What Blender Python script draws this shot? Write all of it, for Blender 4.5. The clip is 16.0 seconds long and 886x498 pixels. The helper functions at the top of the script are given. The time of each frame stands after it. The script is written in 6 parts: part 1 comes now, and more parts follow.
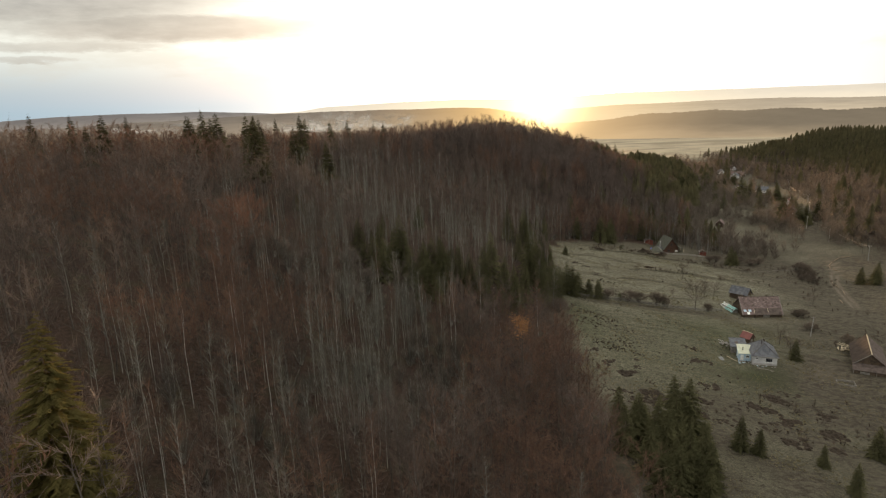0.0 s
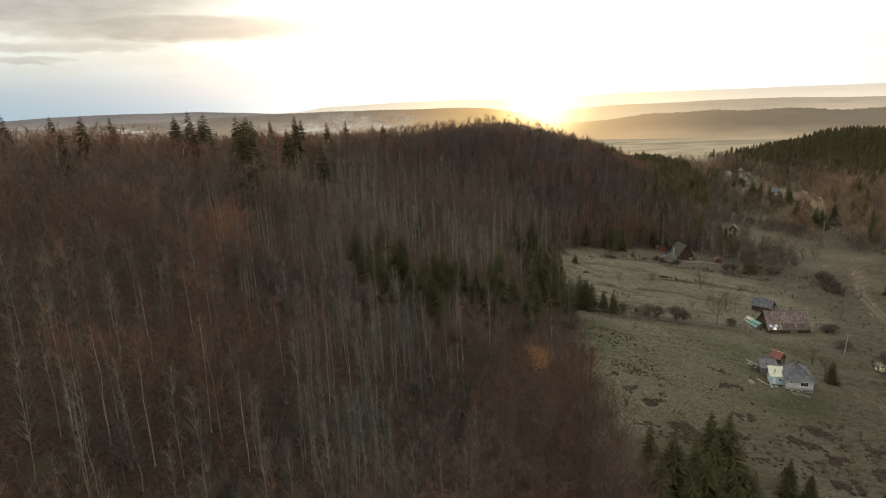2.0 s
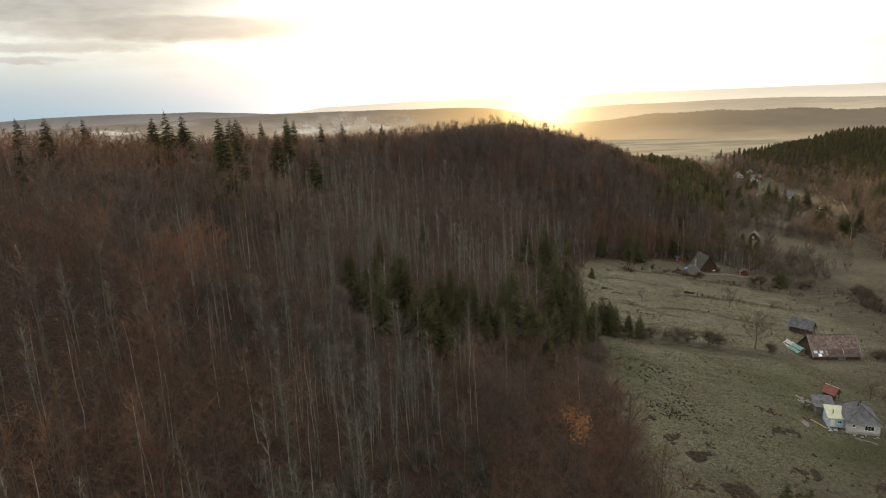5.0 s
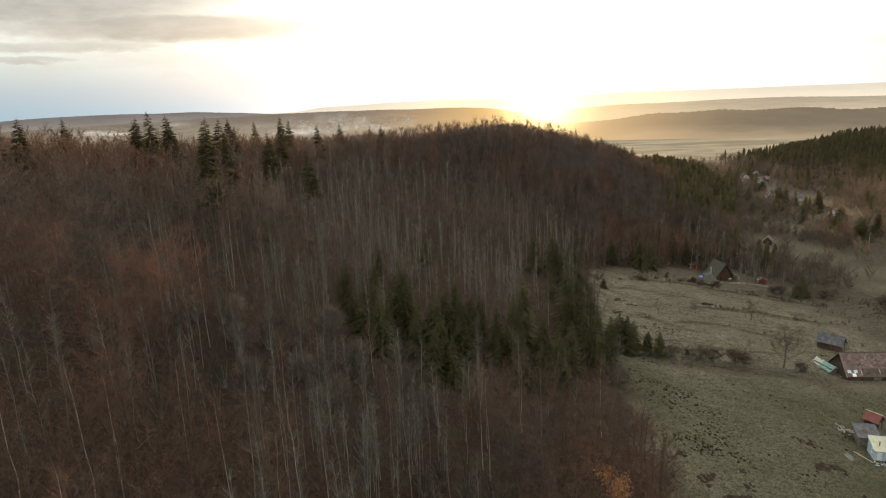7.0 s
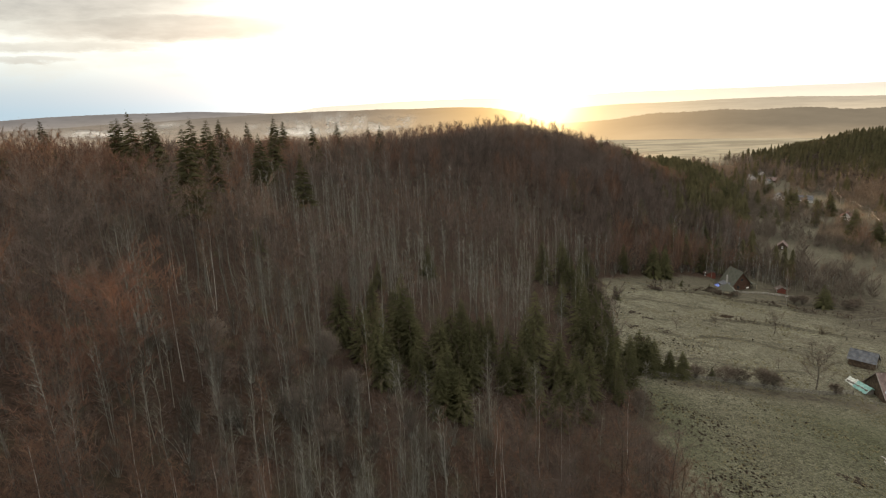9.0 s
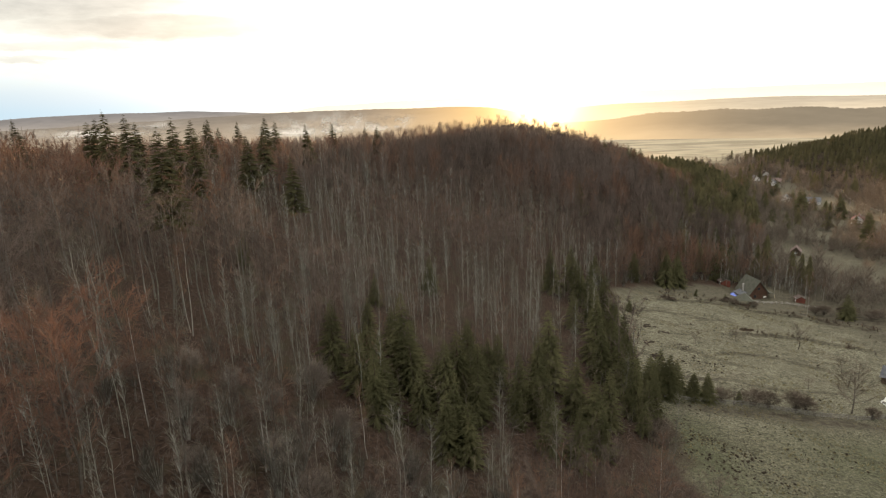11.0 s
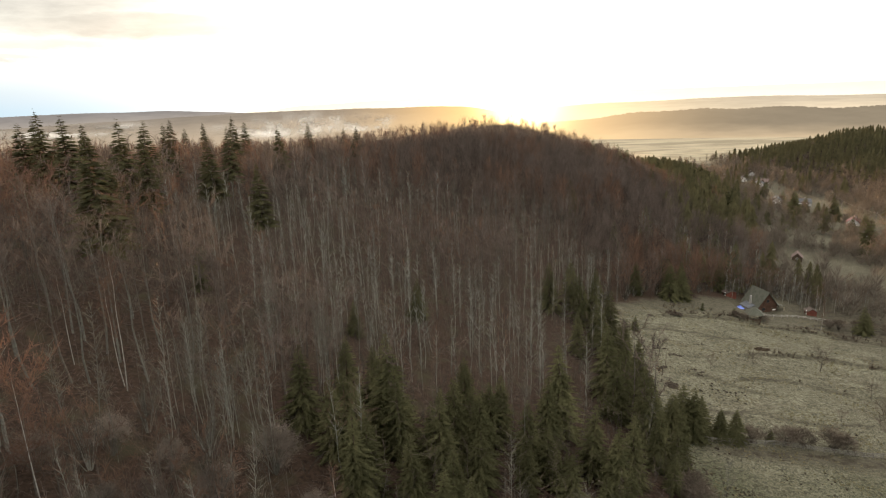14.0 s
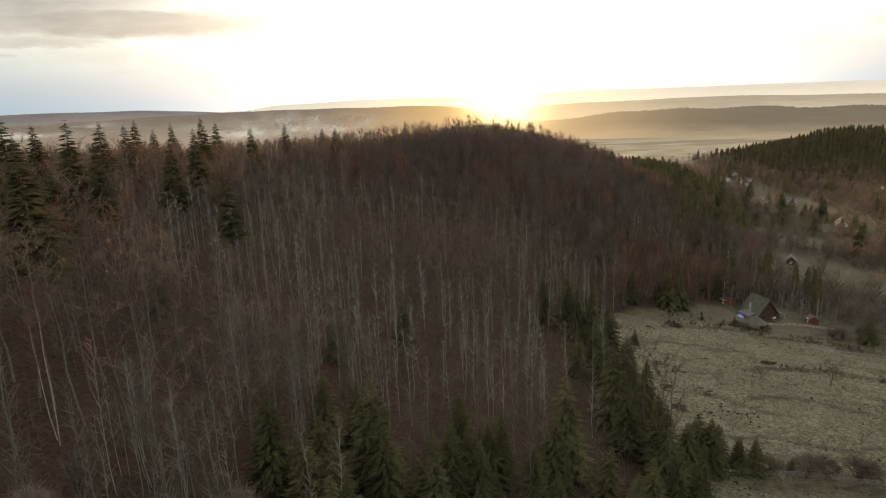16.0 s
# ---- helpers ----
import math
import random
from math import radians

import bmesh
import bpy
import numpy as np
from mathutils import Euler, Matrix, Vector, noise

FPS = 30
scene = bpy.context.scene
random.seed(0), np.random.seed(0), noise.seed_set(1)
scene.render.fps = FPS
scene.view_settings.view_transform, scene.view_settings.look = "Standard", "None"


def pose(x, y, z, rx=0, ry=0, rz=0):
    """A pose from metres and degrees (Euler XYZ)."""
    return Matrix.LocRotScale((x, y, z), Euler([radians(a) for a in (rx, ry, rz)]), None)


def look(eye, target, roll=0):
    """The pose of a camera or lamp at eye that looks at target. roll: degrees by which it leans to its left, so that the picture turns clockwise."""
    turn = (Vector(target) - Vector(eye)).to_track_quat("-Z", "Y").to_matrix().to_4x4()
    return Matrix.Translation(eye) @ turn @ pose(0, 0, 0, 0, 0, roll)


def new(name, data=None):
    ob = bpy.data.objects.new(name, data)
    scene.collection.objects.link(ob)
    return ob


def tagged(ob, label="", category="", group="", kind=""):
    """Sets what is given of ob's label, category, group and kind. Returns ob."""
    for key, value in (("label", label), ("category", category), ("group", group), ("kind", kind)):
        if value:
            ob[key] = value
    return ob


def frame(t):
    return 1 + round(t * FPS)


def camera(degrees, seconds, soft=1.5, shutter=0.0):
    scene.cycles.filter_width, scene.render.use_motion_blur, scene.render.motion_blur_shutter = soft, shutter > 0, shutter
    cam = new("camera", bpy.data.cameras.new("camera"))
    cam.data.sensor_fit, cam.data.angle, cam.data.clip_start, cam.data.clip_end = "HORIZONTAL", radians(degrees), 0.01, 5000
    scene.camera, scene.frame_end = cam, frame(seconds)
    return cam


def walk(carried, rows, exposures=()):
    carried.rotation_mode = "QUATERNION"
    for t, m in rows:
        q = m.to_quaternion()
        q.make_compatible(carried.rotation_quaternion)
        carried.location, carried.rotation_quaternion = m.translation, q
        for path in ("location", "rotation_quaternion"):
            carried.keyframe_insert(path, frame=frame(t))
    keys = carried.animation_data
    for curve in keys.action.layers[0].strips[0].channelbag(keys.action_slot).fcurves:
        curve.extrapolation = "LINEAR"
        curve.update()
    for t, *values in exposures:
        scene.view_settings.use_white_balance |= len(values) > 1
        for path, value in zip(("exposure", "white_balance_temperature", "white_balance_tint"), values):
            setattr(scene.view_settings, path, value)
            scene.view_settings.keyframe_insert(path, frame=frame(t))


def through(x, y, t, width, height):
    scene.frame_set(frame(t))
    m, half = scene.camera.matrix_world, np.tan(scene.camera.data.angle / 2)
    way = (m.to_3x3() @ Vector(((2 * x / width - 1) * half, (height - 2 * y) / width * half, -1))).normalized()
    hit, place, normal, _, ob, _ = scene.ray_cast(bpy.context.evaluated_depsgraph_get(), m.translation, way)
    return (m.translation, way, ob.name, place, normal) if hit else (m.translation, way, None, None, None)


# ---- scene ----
cam = camera(72.0, 16.0, 1.2)
PATH = [
    (0, (5.251, -2.822, 86.998), (5.047, 113.615, 57.972), -2.43),
    (4, (2.833, 31.748, 86.806), (2.629, 148.183, 57.778), -2.49),
    (6.5, (1.244, 52.025, 86.629), (1.183, 168.452, 57.566), -2.50),
    (9, (-0.334, 71.536, 86.410), (-0.191, 187.944, 57.270), -2.50),
    (10.3, (-1.130, 81.448, 86.278), (-0.764, 197.840, 57.077), -2.49),
    (11.5, (-1.842, 90.490, 86.146), (-1.009, 206.862, 56.872), -2.48),
    (12.5, (-2.412, 97.963, 86.028), (-0.787, 214.309, 56.682), -2.47),
    (13, (-2.688, 101.684, 85.967), (-0.455, 218.009, 56.579), -2.46),
    (13.5, (-2.958, 105.396, 85.903), (0.168, 221.689, 56.471), -2.45),
    (14, (-3.221, 109.102, 85.838), (1.081, 225.344, 56.358), -2.45),
    (14.5, (-3.476, 112.801, 85.772), (2.003, 228.982, 56.240), -2.44),
    (15, (-3.724, 116.497, 85.704), (2.808, 232.609, 56.117), -2.43),
    (15.5, (-3.964, 120.192, 85.633), (3.379, 236.240, 55.988), -2.42),
    (16, (-4.193, 123.886, 85.561), (3.775, 239.876, 55.854), -2.41),
]
EXPOSURE = [(t, stops, 7650, 10) for t, stops in ((0, 0.42), (8, 0.46), (9, 0.67), (10.3, 0.85), (11.5, 1.02), (12.5, 1.06), (14.0, 1.00), (14.5, 0.91), (15.2, 0.64), (16, 0.38))]
walk(cam, [(t, look(eye, target, roll)) for t, eye, target, roll in PATH], EXPOSURE)

# ---- light: a low sun ahead behind thin cloud, bright sky all round ----
SUN_AZ, SUN_EL = radians(9.7), radians(2.2)
SUN_DIR = Vector((math.sin(SUN_AZ) * math.cos(SUN_EL), math.cos(SUN_AZ) * math.cos(SUN_EL), math.sin(SUN_EL)))
sun = new("sun", bpy.data.lights.new("sun", "SUN"))
sun.data.energy, sun.data.angle, sun.data.color = 3.6, radians(0.6), (1.0, 0.62, 0.32)
sun.matrix_world = look(SUN_DIR * 900, (0, 0, 0))


class Nodes:
    """A small writer of node trees."""

    def __init__(self, tree):
        self.tree = tree
        tree.nodes.clear()

    def put(self, kind, inputs=(), **props):
        node = self.tree.nodes.new(kind)
        for key, value in props.items():
            setattr_plain(node, key, value)
        for key, value in dict(inputs).items():
            self.link(value, node.inputs[key])
        return node

    def link(self, value, socket):
        if isinstance(value, bpy.types.NodeSocket):
            self.tree.links.new(value, socket)
        else:
            socket.default_value = value

    def math(self, op, a, b=0.0, clamp=False):
        node = self.tree.nodes.new("ShaderNodeMath")
        node.operation, node.use_clamp = op, clamp
        self.link(a, node.inputs[0]), self.link(b, node.inputs[1])
        return node.outputs[0]

    def ramp(self, value, lo, hi):
        node = self.tree.nodes.new("ShaderNodeMapRange")
        node.interpolation_type = "SMOOTHSTEP"
        self.link(value, node.inputs["Value"])
        node.inputs["From Min"].default_value, node.inputs["From Max"].default_value = lo, hi
        return node.outputs["Result"]

    def mix(self, fac, a, b, blend="MIX"):
        node = self.tree.nodes.new("ShaderNodeMix")
        node.data_type, node.blend_type = "RGBA", blend
        self.link(fac, node.inputs[0]), self.link(a, node.inputs[6]), self.link(b, node.inputs[7])
        return node.outputs[2]

    def noise(self, vector, scale, detail=4.0, rough=0.55):
        node = self.tree.nodes.new("ShaderNodeTexNoise")
        node.inputs["Scale"].default_value, node.inputs["Detail"].default_value = scale, detail
        node.inputs["Roughness"].default_value = rough
        self.link(vector, node.inputs["Vector"])
        return node.outputs["Fac"]


def setattr_plain(node, key, value):
    if key == "sky_type":
        node.sky_type = value
    elif key == "operation":
        node.operation = value
    elif key == "attribute_name":
        node.attribute_name = value


def rgb(r, g, b):
    return (r, g, b, 1.0)


world = bpy.data.worlds.new("sky")
scene.world = world
world.use_nodes = True
w = Nodes(world.node_tree)
coord = w.put("ShaderNodeTexCoord").outputs["Generated"]
sky = w.put("ShaderNodeTexSky", sky_type="NISHITA")
sky.sun_disc, sky.sun_elevation, sky.sun_rotation = False, SUN_EL, SUN_AZ
sky.air_density, sky.dust_density, sky.ozone_density = 1.0, 2.0, 1.0
split = w.put("ShaderNodeSeparateXYZ", {0: coord})
sx, sy, sz = split.outputs
toward = w.put("ShaderNodeVectorMath", {0: coord, 1: SUN_DIR}, operation="DOT_PRODUCT").outputs["Value"]
toward = w.math("MAXIMUM", toward, 0.0)
# thin high cloud: even, brightening to the sun
veil = w.mix(w.ramp(sz, 0.02, 0.13), rgb(0.245, 0.39, 0.53), rgb(0.63, 0.71, 0.77))
veil = w.mix(w.ramp(sz, 0.15, 0.9), veil, rgb(0.98, 1.00, 1.04))
glow = w.math("ADD", w.math("MULTIPLY", w.math("POWER", toward, 11.0), 0.95), w.math("MULTIPLY", w.math("POWER", toward, 260.0), 9.0))
glow = w.math("ADD", glow, w.math("MULTIPLY", w.math("POWER", toward, 40.0), 1.2))
warm = w.mix(w.math("POWER", toward, 60.0), rgb(1.0, 0.97, 0.90), rgb(1.0, 0.90, 0.66))
bright = w.mix(1.0, warm, w.put("ShaderNodeCombineXYZ", {0: glow, 1: glow, 2: glow}).outputs[0], "MULTIPLY")
# grey cloud banks, drawn out level: across, up, and how far they reach either way
flat = w.put("ShaderNodeCombineXYZ", {0: w.math("MULTIPLY", sx, 1.9), 1: w.math("MULTIPLY", sy, 0.6), 2: w.math("MULTIPLY", sz, 15.0)}).outputs[0]
across = w.math("DIVIDE", sx, w.math("MAXIMUM", sy, 0.05))
frayed = w.put("ShaderNodeCombineXYZ", {0: w.math("MULTIPLY", across, 4.6), 1: w.math("MULTIPLY", sz, 22.0), 2: 0.0}).outputs[0]
ragged = w.math("SUBTRACT", w.noise(frayed, 2.2, 8.0, 0.6), 0.5)
rolled = w.math("SUBTRACT", w.noise(frayed, 0.9, 5.0, 0.55), 0.5)
drift_u = w.math("ADD", across, w.math("MULTIPLY", rolled, 0.22))
drift_v = w.math("ADD", sz, w.math("MULTIPLY", ragged, 0.030))
bank = 0.0
for u0, v0, ru, rv, much in ((-0.72, 0.160, 0.48, 0.058, 1.0), (-0.40, 0.112, 0.28, 0.022, 0.95), (-0.56, 0.087, 0.15, 0.0085, 0.62), (-0.62, 0.069, 0.06, 0.005, 0.5), (-0.18, 0.160, 0.11, 0.020, 0.7)):
    du = w.math("POWER", w.math("ABSOLUTE", w.math("DIVIDE", w.math("SUBTRACT", drift_u, u0), ru)), 2.0)
    dv = w.math("POWER", w.math("ABSOLUTE", w.math("DIVIDE", w.math("SUBTRACT", drift_v, v0), rv)), 2.0)
    bank = w.math("MAXIMUM", bank, w.math("MULTIPLY", w.ramp(w.math("ADD", du, dv), 1.55, 0.25), much))
bank = w.math("MULTIPLY", bank, w.ramp(sy, 0.1, 0.4))
high = w.math("MULTIPLY", w.ramp(w.noise(flat, 1.9, 9.0, 0.62), 0.40, 0.62), w.math("MULTIPLY", w.ramp(sz, 0.17, 0.22), w.math("SUBTRACT", 1.0, w.ramp(sz, 0.25, 0.5))))
bank = w.math("MAXIMUM", bank, high)
bank = w.math("MULTIPLY", bank, w.math("SUBTRACT", 1.0, w.math("MULTIPLY", w.math("POWER", toward, 14.0), 0.9)))
cloudy = w.mix(w.ramp(w.noise(frayed, 1.6, 7.0, 0.6), 0.30, 0.70), rgb(0.130, 0.155, 0.208), rgb(0.275, 0.300, 0.350))
base = w.mix(1.0, veil, bright, "ADD")
low = w.math("MULTIPLY", w.ramp(w.noise(frayed, 1.1, 6.0, 0.6), 0.44, 0.66), w.math("MULTIPLY", w.ramp(sz, 0.025, 0.05), w.math("SUBTRACT", 1.0, w.ramp(sz, 0.085, 0.12))))
low = w.math("MULTIPLY", low, w.math("SUBTRACT", 1.0, w.math("POWER", toward, 14.0)))
base = w.mix(w.math("MULTIPLY", low, 0.4), base, rgb(0.36, 0.42, 0.47))
base = w.mix(w.math("MULTIPLY", bank, 0.9), base, cloudy)
sky_part = w.put("ShaderNodeBackground", {"Color": sky.outputs[0], "Strength": 0.05})
veil_part = w.put("ShaderNodeBackground", {"Color": base, "Strength": 1.0})
both = w.put("ShaderNodeAddShader", {0: sky_part.outputs[0], 1: veil_part.outputs[0]})
w.put("ShaderNodeOutputWorld", {"Surface": both.outputs[0]})


# ---- materials ----
def material(name, dark, light, scale=1.0, rough=0.9, bump=0.0, fine=12.0, metal=0.0, vary=0.0, stain=None):
    """A surface whose colour runs between two tones at two scales, with fine relief; vary: from piece to piece."""
    m = bpy.data.materials.new(name)
    m.use_nodes = True
    n = Nodes(m.node_tree)
    where = n.put("ShaderNodeNewGeometry").outputs["Position"]
    big, small = n.noise(where, scale, 3.0), n.noise(where, scale * fine, 4.0)
    blend = n.math("ADD", n.math("MULTIPLY", big, 0.6), n.math("MULTIPLY", small, 0.4))
    colour = n.mix(n.ramp(blend, 0.32, 0.68), rgb(*dark), rgb(*light))
    if stain:
        colour = n.mix(n.ramp(n.noise(where, scale * 2.3, 6.0, 0.7), 0.56, 0.68), colour, rgb(*stain))
    if vary:
        chance = n.put("ShaderNodeObjectInfo").outputs["Random"]
        colour = n.mix(n.math("MULTIPLY", chance, vary), colour, rgb(*[c * 0.35 for c in dark]))
    shader = n.put("ShaderNodeBsdfPrincipled", {"Base Color": colour, "Roughness": rough, "Metallic": metal})
    if rough >= 0.7 and not metal:
        shader.inputs["Specular IOR Level"].default_value = 0.06
    if bump:
        rise = n.put("ShaderNodeBump", {"Strength": min(1.0, bump), "Distance": bump, "Height": small})
        n.link(rise.outputs[0], shader.inputs["Normal"])
    n.put("ShaderNodeOutputMaterial", {"Surface": shader.outputs[0]})
    return m


def foliage(name, dark, light, through=0.25, scale=0.4, gloss=0.05):
    """Needles, twigs and dry leaves: two tones by piece and by place, letting a little light through."""
    m = bpy.data.materials.new(name)
    m.use_nodes = True
    n = Nodes(m.node_tree)
    geo = n.put("ShaderNodeNewGeometry")
    place = n.noise(geo.outputs["Position"], scale * 0.1, 3.0)
    tree = n.noise(geo.outputs["Position"], scale * 0.42, 2.0)
    blend = n.math("MULTIPLY", geo.outputs["Random Per Island"], 0.30)
    blend = n.math("ADD", blend, n.math("MULTIPLY", n.ramp(place, 0.38, 0.62), 0.30))
    blend = n.math("ADD", blend, n.math("MULTIPLY", n.ramp(tree, 0.36, 0.62), 0.40))
    colour = n.mix(blend, rgb(*dark), rgb(*light))
    chance = n.put("ShaderNodeObjectInfo").outputs["Random"]
    colour = n.mix(n.math("MULTIPLY", chance, 0.35), colour, rgb(*[c * 0.6 for c in dark]))
    face = n.put("ShaderNodeBsdfDiffuse", {"Color": colour})
    back = n.put("ShaderNodeBsdfTranslucent", {"Color": colour})
    both = n.put("ShaderNodeMixShader", {0: through, 1: face.outputs[0], 2: back.outputs[0]})
    sheen = n.put("ShaderNodeBsdfGlossy", {"Color": rgb(0.9, 0.82, 0.72), "Roughness": 0.45})
    edge = n.math("MULTIPLY", n.put("ShaderNodeFresnel", {"IOR": 1.4}).outputs[0], gloss)
    waxed = n.put("ShaderNodeMixShader", {0: edge, 1: both.outputs[0], 2: sheen.outputs[0]})
    n.put("ShaderNodeOutputMaterial", {"Surface": waxed.outputs[0]})
    return m


def distance_material(name, near, sunny, grainy=0.5, mist=(0.5, 0.45, 0.38), low=-45.0, high=20.0):
    """Far hills as a plain glowing backdrop: the haze of the air, thicker in the valleys and brighter toward the sun,
    is painted into their emission.
    """
    m = bpy.data.materials.new(name)
    m.use_nodes = True
    n = Nodes(m.node_tree)
    where = n.put("ShaderNodeNewGeometry").outputs["Position"]
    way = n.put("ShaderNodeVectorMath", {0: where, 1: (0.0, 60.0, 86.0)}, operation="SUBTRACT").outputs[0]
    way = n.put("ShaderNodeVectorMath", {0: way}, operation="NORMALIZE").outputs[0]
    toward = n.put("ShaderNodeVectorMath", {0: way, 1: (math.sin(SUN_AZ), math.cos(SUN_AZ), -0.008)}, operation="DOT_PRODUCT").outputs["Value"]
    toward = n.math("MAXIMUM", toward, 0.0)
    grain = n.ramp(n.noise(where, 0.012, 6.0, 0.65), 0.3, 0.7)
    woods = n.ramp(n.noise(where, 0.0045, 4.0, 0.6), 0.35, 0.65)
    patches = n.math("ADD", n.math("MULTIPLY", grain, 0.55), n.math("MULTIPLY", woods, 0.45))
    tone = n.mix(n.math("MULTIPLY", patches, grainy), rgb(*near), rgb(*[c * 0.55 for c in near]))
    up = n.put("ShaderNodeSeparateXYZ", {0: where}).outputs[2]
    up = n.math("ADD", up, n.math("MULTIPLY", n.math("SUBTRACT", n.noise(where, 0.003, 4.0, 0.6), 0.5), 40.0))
    # valley mist painted in by height, then sun glow: wide, and a hot core
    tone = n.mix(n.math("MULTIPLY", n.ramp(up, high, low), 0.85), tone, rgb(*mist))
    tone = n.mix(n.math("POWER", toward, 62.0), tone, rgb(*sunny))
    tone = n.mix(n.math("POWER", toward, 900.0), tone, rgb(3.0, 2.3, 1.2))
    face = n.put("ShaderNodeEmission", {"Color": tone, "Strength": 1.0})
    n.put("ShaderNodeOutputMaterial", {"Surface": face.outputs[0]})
    return m


def ground_material():
    m = bpy.data.materials.new("ground_cover")
    m.use_nodes = True
    n = Nodes(m.node_tree)
    where = n.put("ShaderNodeNewGeometry").outputs["Position"]
    def cover(name):
        return n.put("ShaderNodeAttribute", attribute_name=name).outputs["Fac"]
    wide, mid, fine = n.noise(where, 0.02, 4.0), n.noise(where, 0.16, 5.0, 0.6), n.noise(where, 1.5, 3.0, 0.6)
    drawn = n.put("ShaderNodeMapping", {"Vector": where, "Rotation": (0.0, 0.0, 0.12), "Scale": (0.75, 1.25, 1.0)}).outputs[0]
    tuft, clump = n.noise(drawn, 0.60, 7.0, 0.75), n.noise(drawn, 1.15, 6.0, 0.8)
    grass = n.mix(n.ramp(mid, 0.38, 0.62), rgb(0.094, 0.089, 0.060), rgb(0.150, 0.142, 0.100))
    grass = n.mix(n.math("MULTIPLY", n.ramp(wide, 0.45, 0.62), 0.45), grass, rgb(0.081, 0.075, 0.050))
    patch = n.noise(where, 0.075, 5.0, 0.65)
    grass = n.mix(n.math("MULTIPLY", n.ramp(patch, 0.52, 0.64), 0.38), grass, rgb(0.069, 0.055, 0.039))
    grass = n.mix(n.math("MULTIPLY", n.ramp(clump, 0.53, 0.58), 0.5), grass, rgb(0.216, 0.207, 0.152))
    grass = n.mix(n.math("MULTIPLY", n.ramp(clump, 0.47, 0.41), 0.90), grass, rgb(0.035, 0.033, 0.023))
    grass = n.mix(n.math("MULTIPLY", n.ramp(tuft, 0.55, 0.63), 0.75), grass, rgb(0.044, 0.041, 0.028))
    grass = n.mix(n.math("MULTIPLY", n.ramp(fine, 0.555, 0.60), 0.85), grass, rgb(0.029, 0.027, 0.020))
    straw = n.noise(where, 2.3, 2.0)
    grass = n.mix(n.math("MULTIPLY", n.ramp(straw, 0.58, 0.63), 0.4), grass, rgb(0.270, 0.259, 0.213))
    speck = n.noise(where, 3.4, 3.0, 0.6)
    grass = n.mix(n.math("MULTIPLY", n.ramp(speck, 0.54, 0.60), 0.62), grass, rgb(0.036, 0.034, 0.024))
    grass = n.mix(n.math("MULTIPLY", n.ramp(speck, 0.44, 0.39), 0.35), grass, rgb(0.235, 0.224, 0.170))
    lush = n.mix(n.ramp(fine, 0.35, 0.7), rgb(0.044, 0.052, 0.023), rgb(0.025, 0.029, 0.014))
    lush = n.mix(n.math("MULTIPLY", n.ramp(tuft, 0.54, 0.62), 0.6), lush, rgb(0.031, 0.034, 0.020))
    grass = n.mix(n.math("MULTIPLY", cover("lush"), 1.0), grass, lush)
    litter = n.mix(n.ramp(fine, 0.3, 0.7), rgb(0.020, 0.013, 0.010), rgb(0.056, 0.036, 0.026))
    litter = n.mix(n.ramp(mid, 0.5, 0.75), litter, rgb(0.045, 0.040, 0.024))
    scrub = n.mix(n.ramp(tuft, 0.35, 0.65), rgb(0.030, 0.025, 0.018), rgb(0.082, 0.073, 0.054))
    bare = n.mix(n.ramp(fine, 0.3, 0.7), rgb(0.090, 0.075, 0.058), rgb(0.185, 0.158, 0.122))
    strips = n.put("ShaderNodeMapping", {"Vector": where, "Rotation": (0.0, 0.0, 0.1), "Scale": (0.004, 0.016, 1.0)}).outputs[0]
    field = n.mix(n.ramp(n.noise(strips, 1.0, 5.0, 0.65), 0.40, 0.60), rgb(0.22, 0.185, 0.13), rgb(0.36, 0.305, 0.215))
    colour = n.mix(cover("scrub"), grass, scrub)
    colour = n.mix(cover("field"), colour, field)
    colour = n.mix(cover("wood"), colour, litter)
    colour = n.mix(cover("bare"), colour, bare)
    shader = n.put("ShaderNodeBsdfPrincipled", {"Base Color": colour, "Roughness": 0.95})
    shader.inputs["Specular IOR Level"].default_value = 0.1
    lumps = n.math("ADD", n.math("MULTIPLY", clump, 0.7), n.math("MULTIPLY", fine, 0.3))
    rise = n.put("ShaderNodeBump", {"Strength": 1.0, "Distance": 0.4, "Height": lumps})
    n.link(rise.outputs[0], shader.inputs["Normal"])
    n.put("ShaderNodeOutputMaterial", {"Surface": shader.outputs[0]})
    return m


GROUND = ground_material()
BARK_BROWN = material("brown_bark", (0.066, 0.055, 0.047), (0.140, 0.120, 0.104), 2.0, 0.95, vary=0.3)
BARK_GREY = material("grey_green_bark", (0.150, 0.148, 0.130), (0.310, 0.302, 0.268), 2.0, 0.9, vary=0.25)
BARK_DULL = material("dull_aspen_bark", (0.078, 0.075, 0.064), (0.175, 0.168, 0.148), 2.0, 0.9)
BARK_BIRCH = material("birch_bark", (0.235, 0.224, 0.208), (0.460, 0.440, 0.410), 1.2, 0.8, stain=(0.08, 0.07, 0.06), vary=0.2)
BARK_SPRUCE = material("spruce_bark", (0.060, 0.045, 0.035), (0.130, 0.100, 0.075), 2.0, 0.95)
TWIG_BROWN = foliage("brown_twigs", (0.047, 0.038, 0.034), (0.178, 0.139, 0.120), 0.30)
TWIG_RED = foliage("reddish_twigs", (0.060, 0.040, 0.032), (0.215, 0.126, 0.090), 0.32)
TWIG_RUST = foliage("rust_red_twigs", (0.082, 0.050, 0.040), (0.215, 0.120, 0.088), 0.30)
